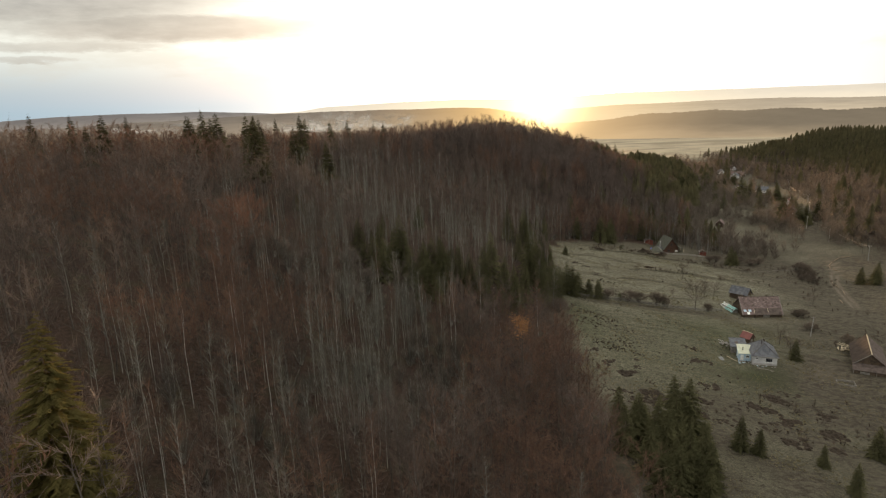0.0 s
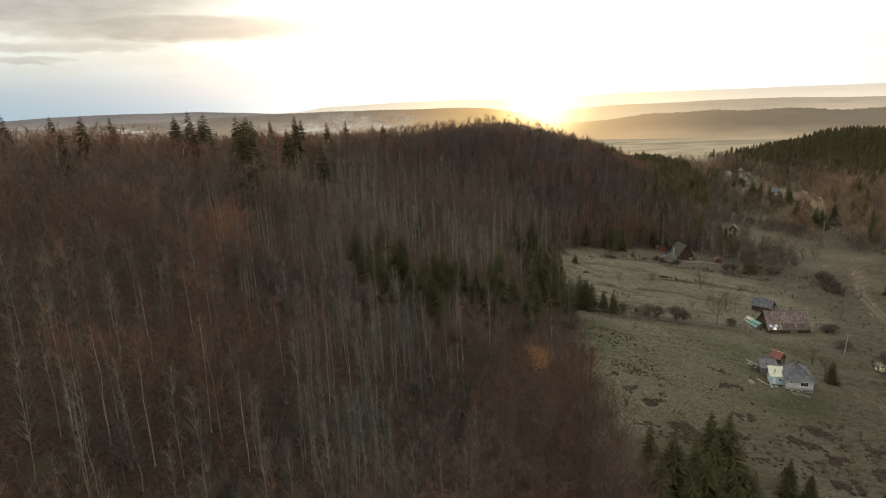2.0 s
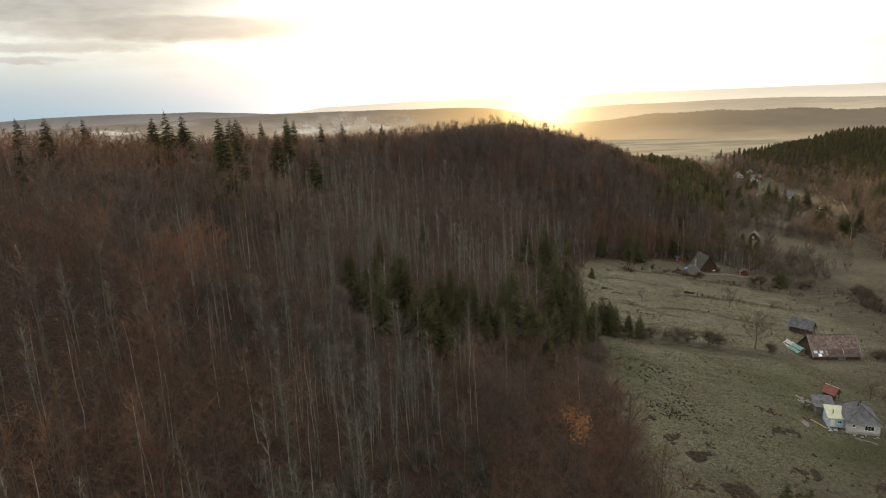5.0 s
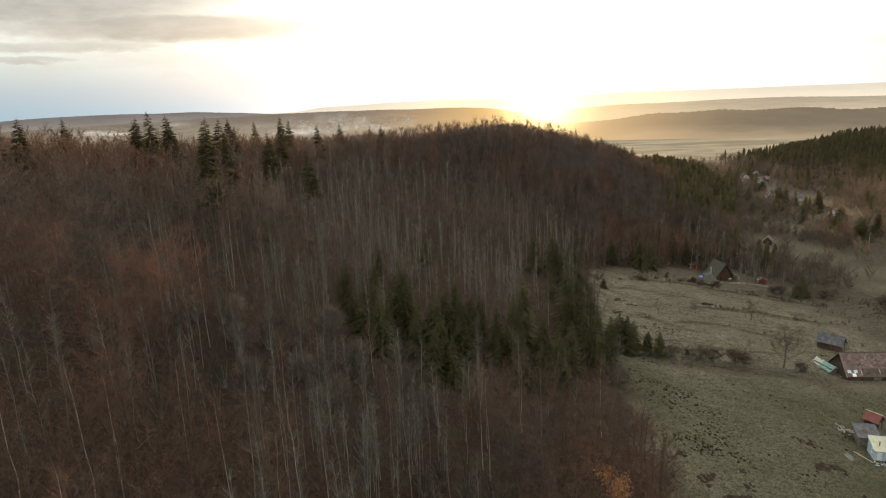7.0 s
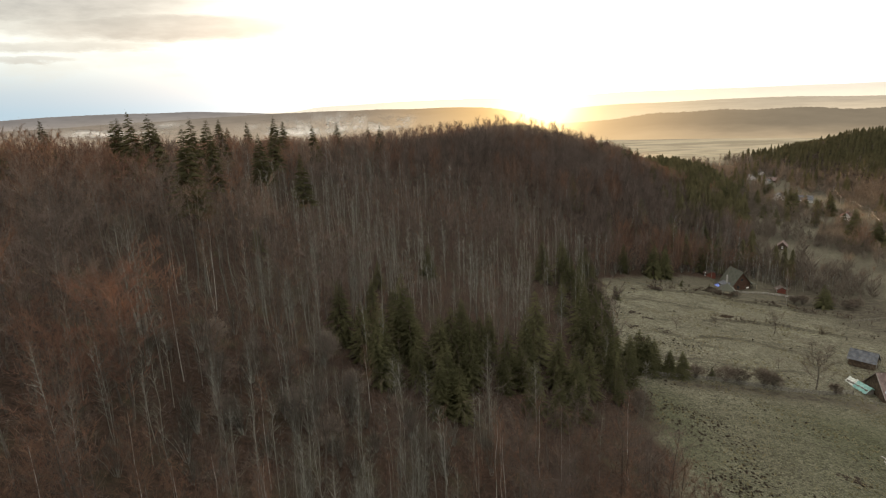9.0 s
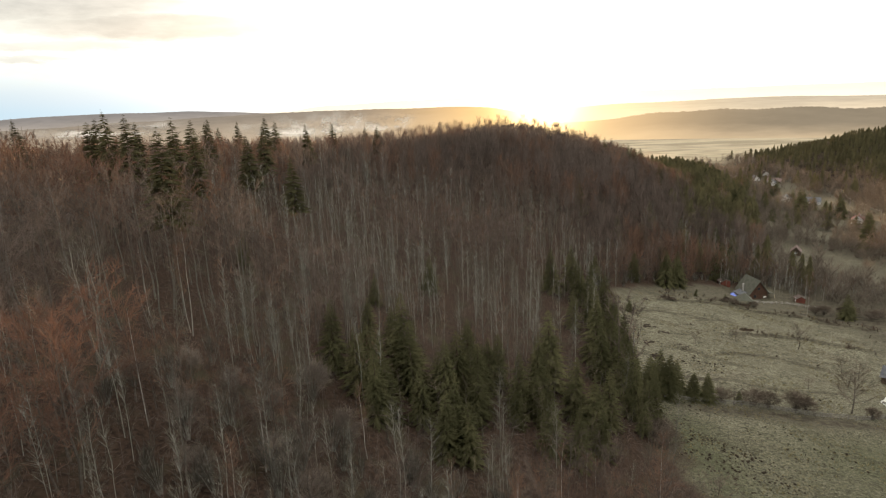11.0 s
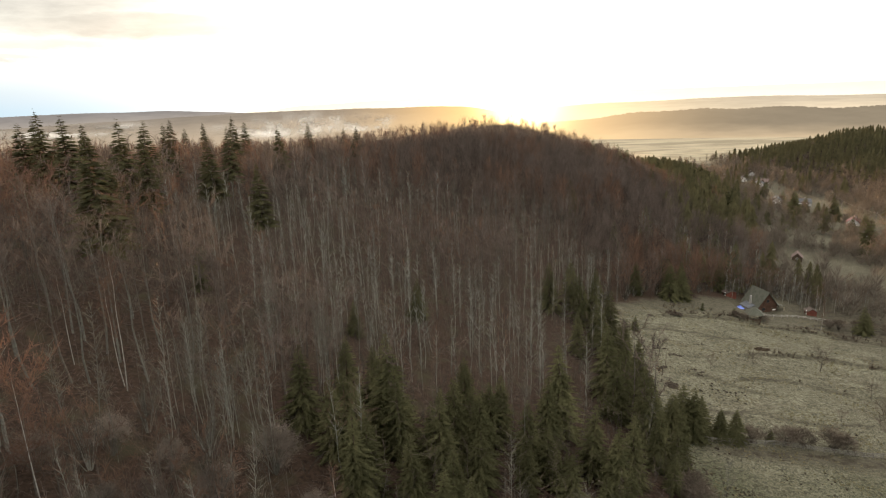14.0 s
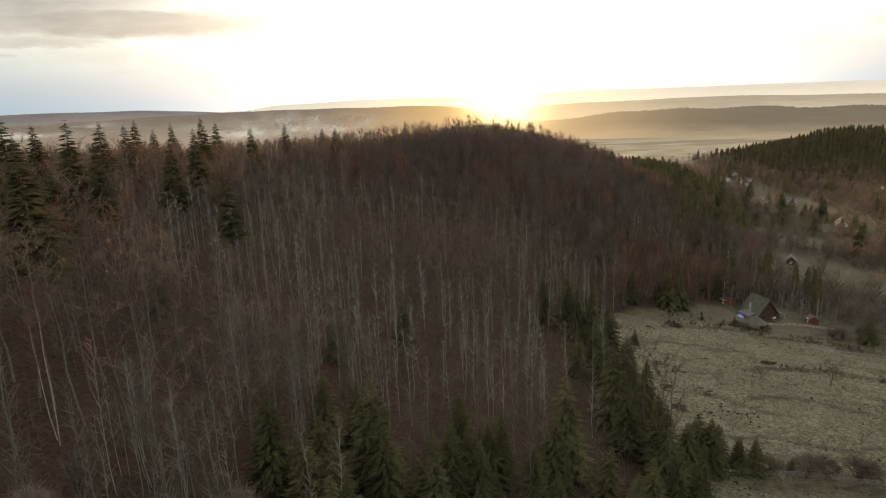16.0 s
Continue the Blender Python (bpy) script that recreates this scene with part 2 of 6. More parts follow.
# twigs of the far valley trees, lightened: their back light is in the colour
TWIG_BACKLIT = foliage("backlit_twigs", (0.072, 0.060, 0.050), (0.200, 0.165, 0.136), 0.42)
TWIG_MAUVE = foliage("mauve_grey_twigs", (0.100, 0.084, 0.072), (0.300, 0.248, 0.212), 0.45)
TWIG_DOME = foliage("dome_bush_twigs", (0.066, 0.054, 0.044), (0.185, 0.149, 0.120), 0.35)
TWIG_GREY = foliage("grey_twigs", (0.046, 0.042, 0.036), (0.132, 0.121, 0.102), 0.35)
TWIG_PALE = foliage("pale_aspen_twigs", (0.058, 0.054, 0.044), (0.158, 0.147, 0.119), 0.38)
LEAF_ORANGE = foliage("dry_orange_leaves", (0.25, 0.125, 0.060), (0.42, 0.235, 0.115), 0.4)
NEEDLES = foliage("spruce_needles", (0.050, 0.050, 0.026), (0.142, 0.138, 0.073), 0.4, gloss=0.0)
NEEDLES_MOSSY = foliage("mossy_spruce_needles", (0.064, 0.054, 0.021), (0.172, 0.146, 0.056), 0.4, gloss=0.0)
NEEDLES_DARK = foliage("old_spruce_needles", (0.042, 0.041, 0.023), (0.100, 0.094, 0.050), 0.3, gloss=0.0)
# needles for far slopes, paler: the haze over them is put into the colour
NEEDLES_HAZED = foliage("hazed_spruce_needles", (0.085, 0.080, 0.044), (0.180, 0.162, 0.092), 0.5, gloss=0.0)
WALL_WHITE = material("whitewashed_wall", (0.40, 0.395, 0.40), (0.56, 0.555, 0.56), 0.7, 0.9, bump=0.02, stain=(0.38, 0.37, 0.34))
WALL_BLUE = material("pale_blue_paint", (0.36, 0.50, 0.62), (0.50, 0.63, 0.72), 0.8, 0.7, stain=(0.34, 0.40, 0.42))
WOOD_DARK = material("dark_weathered_boards", (0.045, 0.034, 0.026), (0.115, 0.085, 0.062), 1.2, 0.9, bump=0.03)
WOOD_RED = material("red_brown_boards", (0.046, 0.027, 0.020), (0.090, 0.050, 0.036), 1.0, 0.8, bump=0.02)
WOOD_PALE = material("pale_sawn_wood", (0.34, 0.28, 0.19), (0.52, 0.45, 0.33), 1.5, 0.85)
WOOD_GREY = material("grey_weathered_wood", (0.120, 0.110, 0.100), (0.260, 0.245, 0.220), 1.5, 0.9)
ROOF_GREY = material("grey_slate_sheets", (0.062, 0.067, 0.078), (0.142, 0.149, 0.164), 0.9, 0.75, bump=0.03, stain=(0.12, 0.11, 0.08))
ROOF_MAUVE = material("brown_mauve_shingles", (0.098, 0.072, 0.068), (0.200, 0.150, 0.140), 0.9, 0.85, bump=0.03, stain=(0.07, 0.055, 0.045))
SHINGLE_PALE = material("bleached_shingles", (0.17, 0.132, 0.126), (0.28, 0.225, 0.215), 1.5, 0.85)
ROOF_DARK = material("dark_lower_shingles", (0.060, 0.048, 0.042), (0.125, 0.100, 0.090), 0.9, 0.85, bump=0.03)
ROOF_RUST = material("rusty_brown_sheets", (0.030, 0.024, 0.021), (0.062, 0.048, 0.041), 0.7, 0.9, bump=0.02, stain=(0.028, 0.020, 0.016))
ROOF_RED = material("red_sheet_roof", (0.120, 0.034, 0.029), (0.200, 0.058, 0.048), 0.8, 0.6)
ROOF_YELLOW = material("yellow_green_sheets", (0.390, 0.410, 0.320), (0.510, 0.530, 0.425), 1.0, 0.7)
ROOF_GREEN = material("dull_green_roof", (0.060, 0.062, 0.050), (0.098, 0.100, 0.082), 0.8, 0.7)
PAINT_WHITE = material("white_paint", (0.70, 0.70, 0.68), (0.82, 0.82, 0.80), 1.0, 0.6)
PAINT_BLUE = material("blue_sheet", (0.10, 0.16, 0.55), (0.18, 0.26, 0.70), 1.5, 0.5)
TARP_TEAL = material("turquoise_tarpaulin", (0.25, 0.52, 0.50), (0.42, 0.68, 0.64), 1.2, 0.45)
TARP_PALE = material("pale_tarpaulin", (0.66, 0.69, 0.65), (0.86, 0.88, 0.85), 1.2, 0.45)
IRON = material("dark_iron", (0.035, 0.032, 0.030), (0.070, 0.064, 0.060), 2.0, 0.6)
CONCRETE = material("pole_concrete", (0.22, 0.21, 0.20), (0.34, 0.325, 0.305), 1.2, 0.85)
CABLE = material("cable_sheath", (0.10, 0.085, 0.07), (0.18, 0.15, 0.12), 2.0, 0.5)
EARTH = material("dark_soil", (0.021, 0.017, 0.013), (0.050, 0.039, 0.030), 1.5, 0.95)
FENCE_GREY = material("silvered_fence_poles", (0.105, 0.098, 0.088), (0.215, 0.200, 0.180), 1.5, 0.85)
HUT_RED = material("red_hut_boards", (0.110, 0.038, 0.029), (0.170, 0.062, 0.046), 1.0, 0.85)
HAY = material("old_brown_hay", (0.024, 0.017, 0.012), (0.054, 0.040, 0.028), 2.5, 0.95, bump=0.1)
STONE = material("pale_rubble", (0.22, 0.21, 0.20), (0.42, 0.40, 0.38), 2.0, 0.9)
GLASS = bpy.data.materials.new("window_glass")
GLASS.use_nodes = True
GLASS.node_tree.nodes["Principled BSDF"].inputs["Base Color"].default_value = rgb(0.02, 0.024, 0.03)
GLASS.node_tree.nodes["Principled BSDF"].inputs["Roughness"].default_value = 0.08
# far hill layers: haze, mist and sunward brightness painted into each emitted tone
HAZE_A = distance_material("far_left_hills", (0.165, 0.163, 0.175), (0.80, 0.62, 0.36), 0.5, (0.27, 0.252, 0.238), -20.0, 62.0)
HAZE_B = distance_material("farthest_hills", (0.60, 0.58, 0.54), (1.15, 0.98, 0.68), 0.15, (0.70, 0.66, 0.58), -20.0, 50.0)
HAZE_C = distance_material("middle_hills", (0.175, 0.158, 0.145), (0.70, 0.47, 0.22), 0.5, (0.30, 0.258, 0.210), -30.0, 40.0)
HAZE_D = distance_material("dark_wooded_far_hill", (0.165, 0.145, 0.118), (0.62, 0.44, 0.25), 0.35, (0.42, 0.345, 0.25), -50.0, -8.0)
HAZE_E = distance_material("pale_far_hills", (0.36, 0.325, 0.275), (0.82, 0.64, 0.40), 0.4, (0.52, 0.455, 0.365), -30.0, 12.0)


def lerp(v, pairs, soft=0.0):
    """Piecewise-linear curve through the pairs, with its corners rounded over soft."""
    xs, ys = zip(*pairs)
    return sum(np.interp(v + k * soft, xs, ys) for k in (-1, -0.5, 0, 0.5, 1)) / 5


def valley_x(y):
    return lerp(y, [(-700, 144), (0, 169), (180, 180), (350, 208), (480, 264), (660, 352), (830, 420), (1200, 500), (1800, 530)], 50)


def floor_z(y):
    return lerp(y, [(-700, -2), (180, -7), (360, -12.5), (480, -19), (660, -29), (830, -34), (1200, -36), (6000, -36)], 50)
# levelled ground under the buildings: place, height, inner and outer radius
PADS = [(105.5, 182.5, -1.7, 8, 15), (133.5, 233, -5.3, 9, 16), (137, 341, -5.8, 8, 14), (139, 177, -5.3, 9, 15)]


def height(x, y):
    x, y = np.asarray(x, float), np.asarray(y, float)
    d = valley_x(y) - x
    west = d + lerp(y, [(300, 0), (400, 20), (500, 46), (640, 42), (770, 36), (1080, 0)], 40)
    fade = lerp(y, [(-400, 1), (400, 1.03), (520, 0.94), (600, 0.9), (770, 0.8), (960, 0.4), (1250, 0)], 40)
    hill = lerp(west, [(-60, 0), (0, 0), (48, 2.4), (70, 4.8), (90, 8.4), (128, 15), (142, 18), (236, 50), (258, 56), (290, 60),
                       (360, 62), (600, 60), (1100, 24), (1800, 0)], 12) * fade
    hill = hill + lerp(west, [(280, 0), (360, 5), (600, 13), (1000, 0)], 20) * lerp(y, [(-200, 1), (260, 1), (420, 0)], 30)
    hill = hill + 11.5 * np.exp(-((x - 72) / 80) ** 2 - ((y - 545) / 100) ** 2)
    hill = hill + 4.2 * np.exp(-((x - 88) / 58) ** 4 - ((y - 540) / 90) ** 2)
    hill = hill + 6.5 * np.exp(-((x - 12) / 62) ** 2 - ((y - 492) / 80) ** 2) + 4.5 * np.exp(-((x - 148) / 30) ** 2 - ((y - 565) / 60) ** 2)
    east = lerp(-d, [(0, 0), (48, 3.6), (85, 17), (150, 29), (270, 41), (480, 50), (900, 44), (1800, 0)], 14) * lerp(y, [(0, 1), (880, 1), (980, 0.75), (1080, 0.38), (1200, 0)], 40)
    east = east + 15 * np.exp(-((x - 560) / 62) ** 2 - ((y - 890) / 100) ** 2) + 9 * np.exp(-((x - 575) / 75) ** 2 - ((y - 740) / 110) ** 2)
    z = floor_z(y) + np.where(d > 0, hill, east)
    for px, py, pz, near, far in PADS:
        z = z + (pz - z) * (1 - np.clip((np.hypot(x - px, y - py) - near) / (far - near), 0, 1) ** 2 * (3 - 2 * np.clip((np.hypot(x - px, y - py) - near) / (far - near), 0, 1)))
    return z


# old terrace banks of the pasture: a line, its ends, the bank's height
BANKS = [([(73, 267.3), (78, 265.3), (82.5, 261.5), (88, 259)], 71, 90, 0.55), ([(84, 266), (99, 269.5), (109, 268), (116, 265), (122, 262)], 84, 124, 0.6),
         ([(100, 287), (118, 290), (129, 291), (137, 288), (146, 283.5)], 99, 150, 0.9), ([(84, 317), (112, 321.5), (125, 316), (140, 315.5), (148, 311), (162, 305.7)], 84, 165, 0.9),
         ([(62, 244), (80, 246), (96, 243), (110, 246)], 64, 112, 0.4), ([(66, 300), (84, 303), (104, 300)], 66, 108, 0.4)]


def beyond(x, y, line):
    """How far north of a bank's foot a point lies."""
    return y - lerp(x, line, 2.0) - 0.5 * np.sin(x * 0.5) - 0.3 * np.sin(x * 1.3 + 1)


def terraces(x, y):
    """The rise of the trodden terraces, -0.5 to 0.5, and how marked they are."""
    phase = (y + 0.13 * x + 2.2 * wobble(x, y, 12.0, 3.0)) / 4.6
    step = np.mod(phase, 1.0)
    where = smooth(x, 52, 64) * (1 - smooth(x, 150, 165)) * smooth(y, 150, 175) * (1 - smooth(y, 318, 330))
    return np.where(step < 0.8, -step / 0.8, (step - 0.8) / 0.2 - 1.0) + 0.5, smooth(step, 0.74, 0.84), where * smooth(wobble(x, y, 15.0, 6.0), -0.35, 0.4)


def relief(x, y):
    """Banks and trodden terraces, each a step with its face to the south."""
    x, y = np.asarray(x, float), np.asarray(y, float)
    z = np.zeros(np.broadcast(x, y).shape)
    for line, first, last, tall in BANKS:
        off = beyond(x, y, line)
        z = z + tall * smooth(off, -0.7, 0.5) * np.exp(-np.maximum(off, 0) / 9) * smooth(x, first - 3, first + 4) * (1 - smooth(x, last - 6, last + 4))
    rise, face, marked = terraces(x, y)
    return z + 0.30 * rise * marked


def hz(x, y):
    return float(height(x, y) + relief(x, y))


def wood_edge(y):
    """The forest's eastern edge on the near hill."""
    return lerp(y, [(-200, 36), (0, 38), (130, 41), (160, 43.6), (221, 47), (305, 57), (332, 78), (348, 118), (356, 150), (400, 172), (470, 196), (560, 235), (700, 280), (830, 318)], 6)


def east_edge(y):
    """The forest's western edge on the opposite hill."""
    return lerp(y, [(-200, 225), (0, 225), (200, 228), (312, 248), (402, 282), (490, 338), (600, 382), (760, 428), (850, 436), (1000, 452), (1300, 480)], 10)


ROAD = [(168, 196), (170, 214), (183, 248), (197, 283), (214, 311), (232, 345), (254, 400), (290, 470), (330, 540), (358, 620), (384, 720), (408, 800), (430, 900)]


def near_road(x, y):
    best = np.full(np.shape(x), 1e9)
    for (ax, ay), (bx, by) in zip(ROAD, ROAD[1:]):
        k = np.clip(((x - ax) * (bx - ax) + (y - ay) * (by - ay)) / ((bx - ax) ** 2 + (by - ay) ** 2), 0, 1)
        best = np.minimum(best, np.hypot(x - ax - k * (bx - ax), y - ay - k * (by - ay)))
    return best


def smooth(v, lo, hi):
    k = np.clip((v - lo) / (hi - lo), 0, 1)
    return k * k * (3 - 2 * k)


def wobble(x, y, size, seed=0.0):
    """Cheap rolling noise from sines, about -1 to 1."""
    x, y = x / size + seed, y / size - seed
    return (np.sin(x * 1.7 + 1.3 * np.sin(y * 1.1)) + np.sin(y * 2.1 + 1.7 * np.sin(x * 0.9 + 1.0)) + np.sin((x + y) * 1.3 + seed)) / 3


# ---- the ground, one sheet to the horizon ----
def grid_lines(fine_from, fine_to, step, end_low, end_high):
    lines = list(np.arange(fine_from, fine_to + step, step))
    gap = step
    while lines[-1] < end_high:
        gap *= 1.13
        lines.append(lines[-1] + gap)
    gap = step
    while lines[0] > end_low:
        gap *= 1.13
        lines.insert(0, lines[0] - gap)
    return np.array(lines)


def mesh_from(name, verts, faces, mats, index=None, smooth_faces=False):
    """A mesh from arrays: faces all of one number of corners."""
    me = bpy.data.meshes.new(name)
    verts, faces = np.asarray(verts, np.float32), np.asarray(faces, np.int32)
    n, k = faces.shape
    me.vertices.add(len(verts)), me.loops.add(n * k), me.polygons.add(n)
    me.vertices.foreach_set("co", verts.ravel())
    me.loops.foreach_set("vertex_index", faces.ravel())
    me.polygons.foreach_set("loop_start", np.arange(0, n * k, k, dtype=np.int32))
    if index is not None:
        me.polygons.foreach_set("material_index", np.asarray(index, np.int32))
    me.polygons.foreach_set("use_smooth", np.full(n, smooth_faces))
    for m in mats:
        me.materials.append(m)
    me.update(calc_edges=True)
    return me


def with_finer(lines, low, high, step):
    return np.concatenate([lines[lines < low], np.arange(low, high, step), lines[lines >= high]])


gx = with_finer(grid_lines(-150, 330, 4.5, -5200, 5200), 44, 206, 1.1)
gy = with_finer(grid_lines(20, 480, 4.5, -900, 4900), 156, 326, 0.8)
GX, GY = np.meshgrid(gx, gy)
GZ = height(GX, GY) + relief(GX, GY)
open_land = smooth(GX, wood_edge(GY) - 4, wood_edge(GY) + 6) * (1 - smooth(GX, east_edge(GY) - 12, east_edge(GY) + 12))
# hummocks of the pasture
GZ = GZ + open_land * (0.25 * wobble(GX, GY, 9.0) + 0.16 * wobble(GX, GY, 3.4, 2.0) + 0.10 * wobble(GX, GY, 1.3, 5.0)) * (1 - smooth(np.abs(GY - 260), 200, 400))
GZ = GZ - open_land * 0.35 * np.exp(-(near_road(GX, GY) / 2.5) ** 2)
rows_n, cols_n = GX.shape
ids = np.arange(rows_n * cols_n).reshape(rows_n, cols_n)
quads = np.stack([ids[:-1, :-1], ids[:-1, 1:], ids[1:, 1:], ids[1:, :-1]], -1).reshape(-1, 4)
ground_mesh = mesh_from("ground", np.stack([GX, GY, GZ], -1).reshape(-1, 3), quads, [GROUND], smooth_faces=True)
jag = 5 * wobble(GX, GY, 5.0, 1.0)
# open grass on the valley floor: place and radius
CLEARINGS = [(170, 438, 9), (169, 420, 7), (236, 498, 12), (246, 480, 11), (217, 429, 13), (228, 412, 12), (220, 388, 12), (291, 563, 16), (347, 626, 14), (308, 542, 12), (330, 660, 13), (205, 400, 9), (240, 395, 8), (366, 702, 12), (386, 765, 13), (318, 634, 11), (352, 630, 13), (374, 792, 13), (306, 518, 10), (400, 785, 10), (325, 648, 12), (356, 646, 12), (316, 628, 14), (347, 624, 14), (304, 520, 12), (378, 770, 16), (392, 800, 14), (380, 815, 13), (366, 742, 12), (338, 640, 11), (280, 470, 10), (222, 362, 16), (230, 352, 14), (209, 334, 12), (237, 341, 12), (212, 437, 11), (200, 412, 12), (212, 402, 13), (194, 426, 10), (197, 411, 9), (189, 396, 8), (183, 384, 6), (324, 625, 17), (353, 621, 16), (334, 584, 14), (364, 735, 17), (352, 748, 15), (250, 500, 15), (244, 514, 11), (252, 477, 13), (338, 668, 13), (370, 664, 14), (400, 802, 14), (389, 823, 14), (346, 694, 14), (320, 606, 12), (342, 602, 15), (366, 704, 13), (262, 486, 11)]
glade = np.max([np.exp(-(((GX - x) ** 2 + (GY - y) ** 2) / (1.3 * r * r))) for x, y, r in CLEARINGS], 0)
bank_face = sum(np.exp(-((beyond(GX, GY, line) + 0.1) / 0.55) ** 2) * smooth(GX, first - 3, first + 4) * (1 - smooth(GX, last - 6, last + 4)) for line, first, last, tall in BANKS)
_, trodden, marked = terraces(GX, GY)
COVER = {
    "wood": np.clip(1 - smooth(GX + jag, wood_edge(GY) - 3, wood_edge(GY) + 4) + smooth(GX + jag, east_edge(GY) - 8, east_edge(GY) + 8), 0, 1) * (1 - smooth(GY, 980, 1090)),
    "scrub": 0.95 * (1 - smooth(GY + jag - 0.25 * (GX - 70), 136, 170)) * (0.5 + 0.5 * smooth(wobble(GX, GY, 6.0, 3.0), -0.7, 0.5)) + 0.9 * bank_face + 0.32 * trodden * marked * smooth(wobble(GX, GY, 5.0, 9.0), -0.2, 0.4) + 0.95 * np.exp(-((GY - 226.6 + 0.3 * jag) / 3.0) ** 2) * smooth(GX, 52, 68) * (1 - smooth(GX, 116, 128)) + smooth(GX + 2 * jag + 30 * (1 - smooth(GY, 205, 250)), 140, 175) * (1 - smooth(GY, 1040, 1120)) * 0.85 + smooth(GY + 0.6 * jag - lerp(GX, BANKS[3][0], 2.0), -1, 7) * (1 - smooth(GY, 1040, 1120)) * 0.6 + 0.95 * np.exp(-(((GX - 124) / 17) ** 2 + ((GY - 164) / 21) ** 2)),
    "field": smooth(GY, 1040, 1120),
    "lush": 0.15 * (1 - smooth(GY, 214, 226)) * smooth(GX, 44, 60) + 0.42 * np.exp(-(((GX - 106) / 24) ** 2 + ((GY - 206) / 15) ** 2)) + 0.95 * np.exp(-(((GX - 108) / 17) ** 2 + ((GY - 167) / 9) ** 2)) + 0.2 * np.exp(-(((GX - 88) / 34) ** 2 + ((GY - 172) / 34) ** 2)) + 0.5 * np.exp(-(((GX - 52) / 9) ** 2 + ((GY - 205) / 26) ** 2)),
    "bare": 0.75 * np.exp(-((near_road(GX, GY) - 1.2) / 0.85) ** 2) * (1 - smooth(GY, 310, 340)) * smooth(GY, 236, 252) + 0.25 * np.exp(-(((GX - 126) / 9) ** 2 + ((GY - 178) / 9) ** 2)) + 0.35 * np.exp(-(((GX - 130) / 14) ** 2 + ((GY - 226) / 3) ** 2)),
}
COVER["scrub"] = np.clip(COVER["scrub"], 0, 1) * (1 - 0.6 * glade)
for cover_name, values in COVER.items():
    ground_mesh.attributes.new(cover_name, "FLOAT", "POINT").data.foreach_set("value", np.clip(values, 0, 1).astype(np.float32).ravel())
tagged(new("ground", ground_mesh), "rolling pasture and leaf-littered hillside in early spring", "ground", kind="structure")


def far_ridge(name, distance, profile, mat, depth, label, fringe=4.0):
    """A long far hill: its crest along a profile of bearing and height, with a slope before and behind it."""
    bearings = np.radians(np.linspace(profile[0][0], profile[-1][0], 900))
    crest = lerp(np.degrees(bearings), profile, 0.8)
    ripple = 0.5 * wobble(np.degrees(bearings), bearings * 6, 1.6) + np.random.default_rng(11).uniform(-0.28, 0.28, 900)
    lines = []
    for back, drop in ((-depth, 1.0), (-depth * 0.45, 0.35), (-depth * 0.12, 0.04), (0, 0.0), (depth * 0.3, 0.25), (depth * 0.6, 1.0)):
        r = distance + back
        top = crest + fringe * ripple * (1 - drop)
        lines.append(np.stack([np.sin(bearings) * r, np.cos(bearings) * r, top * (1 - drop) - 40 * drop], -1))
    verts = np.concatenate(lines)
    k = np.arange(len(lines) * 900).reshape(len(lines), 900)
    faces = np.stack([k[:-1, :-1], k[:-1, 1:], k[1:, 1:], k[1:, :-1]], -1).reshape(-1, 4)
    tagged(new(name, mesh_from(name, verts, faces, [mat], smooth_faces=True)), label, "hill", kind="structure")


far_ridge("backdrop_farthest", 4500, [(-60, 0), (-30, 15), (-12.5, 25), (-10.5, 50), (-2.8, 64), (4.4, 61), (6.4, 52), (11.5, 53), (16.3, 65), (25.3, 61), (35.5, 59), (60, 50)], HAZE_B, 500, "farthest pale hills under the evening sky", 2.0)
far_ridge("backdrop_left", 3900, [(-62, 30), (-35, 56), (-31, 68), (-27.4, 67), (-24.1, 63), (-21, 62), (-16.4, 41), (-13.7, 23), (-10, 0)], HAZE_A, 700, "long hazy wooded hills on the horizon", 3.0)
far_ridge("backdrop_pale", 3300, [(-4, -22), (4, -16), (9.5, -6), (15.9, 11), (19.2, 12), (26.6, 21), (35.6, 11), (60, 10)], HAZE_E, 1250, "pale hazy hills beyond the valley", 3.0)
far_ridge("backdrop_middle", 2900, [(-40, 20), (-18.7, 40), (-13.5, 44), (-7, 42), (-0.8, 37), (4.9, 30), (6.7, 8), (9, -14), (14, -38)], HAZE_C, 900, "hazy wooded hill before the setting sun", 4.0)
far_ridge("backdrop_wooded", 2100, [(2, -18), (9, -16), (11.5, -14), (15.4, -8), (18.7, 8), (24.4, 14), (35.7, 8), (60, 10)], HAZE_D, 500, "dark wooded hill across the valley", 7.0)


# ---- parts and shapes ----
def part(name, bm, mat, parent, label=""):
    """One mesh object under a thing or a part, from a bmesh, or from ready mesh data."""
    if isinstance(bm, bmesh.types.BMesh):
        me = bpy.data.meshes.new(name)
        bm.to_mesh(me)
        bm.free()
        me.materials.append(mat)
    else:
        me = bm
    ob = new(name, me)
    ob.parent = parent
    return tagged(ob, label)


def box(bm, size, at, turn=0.0, tilt=(0.0, 0.0)):
    """A slightly bevelled box with its centre at a point."""
    m = Matrix.Translation(at) @ Euler((tilt[0], tilt[1], turn)).to_matrix().to_4x4() @ Matrix.Diagonal((*size, 1))
    made = bmesh.ops.create_cube(bm, size=1.0, matrix=m)
    return made["verts"]


def boxes(*rows):
    bm = bmesh.new()
    for row in rows:
        box(bm, *row)
    return bm


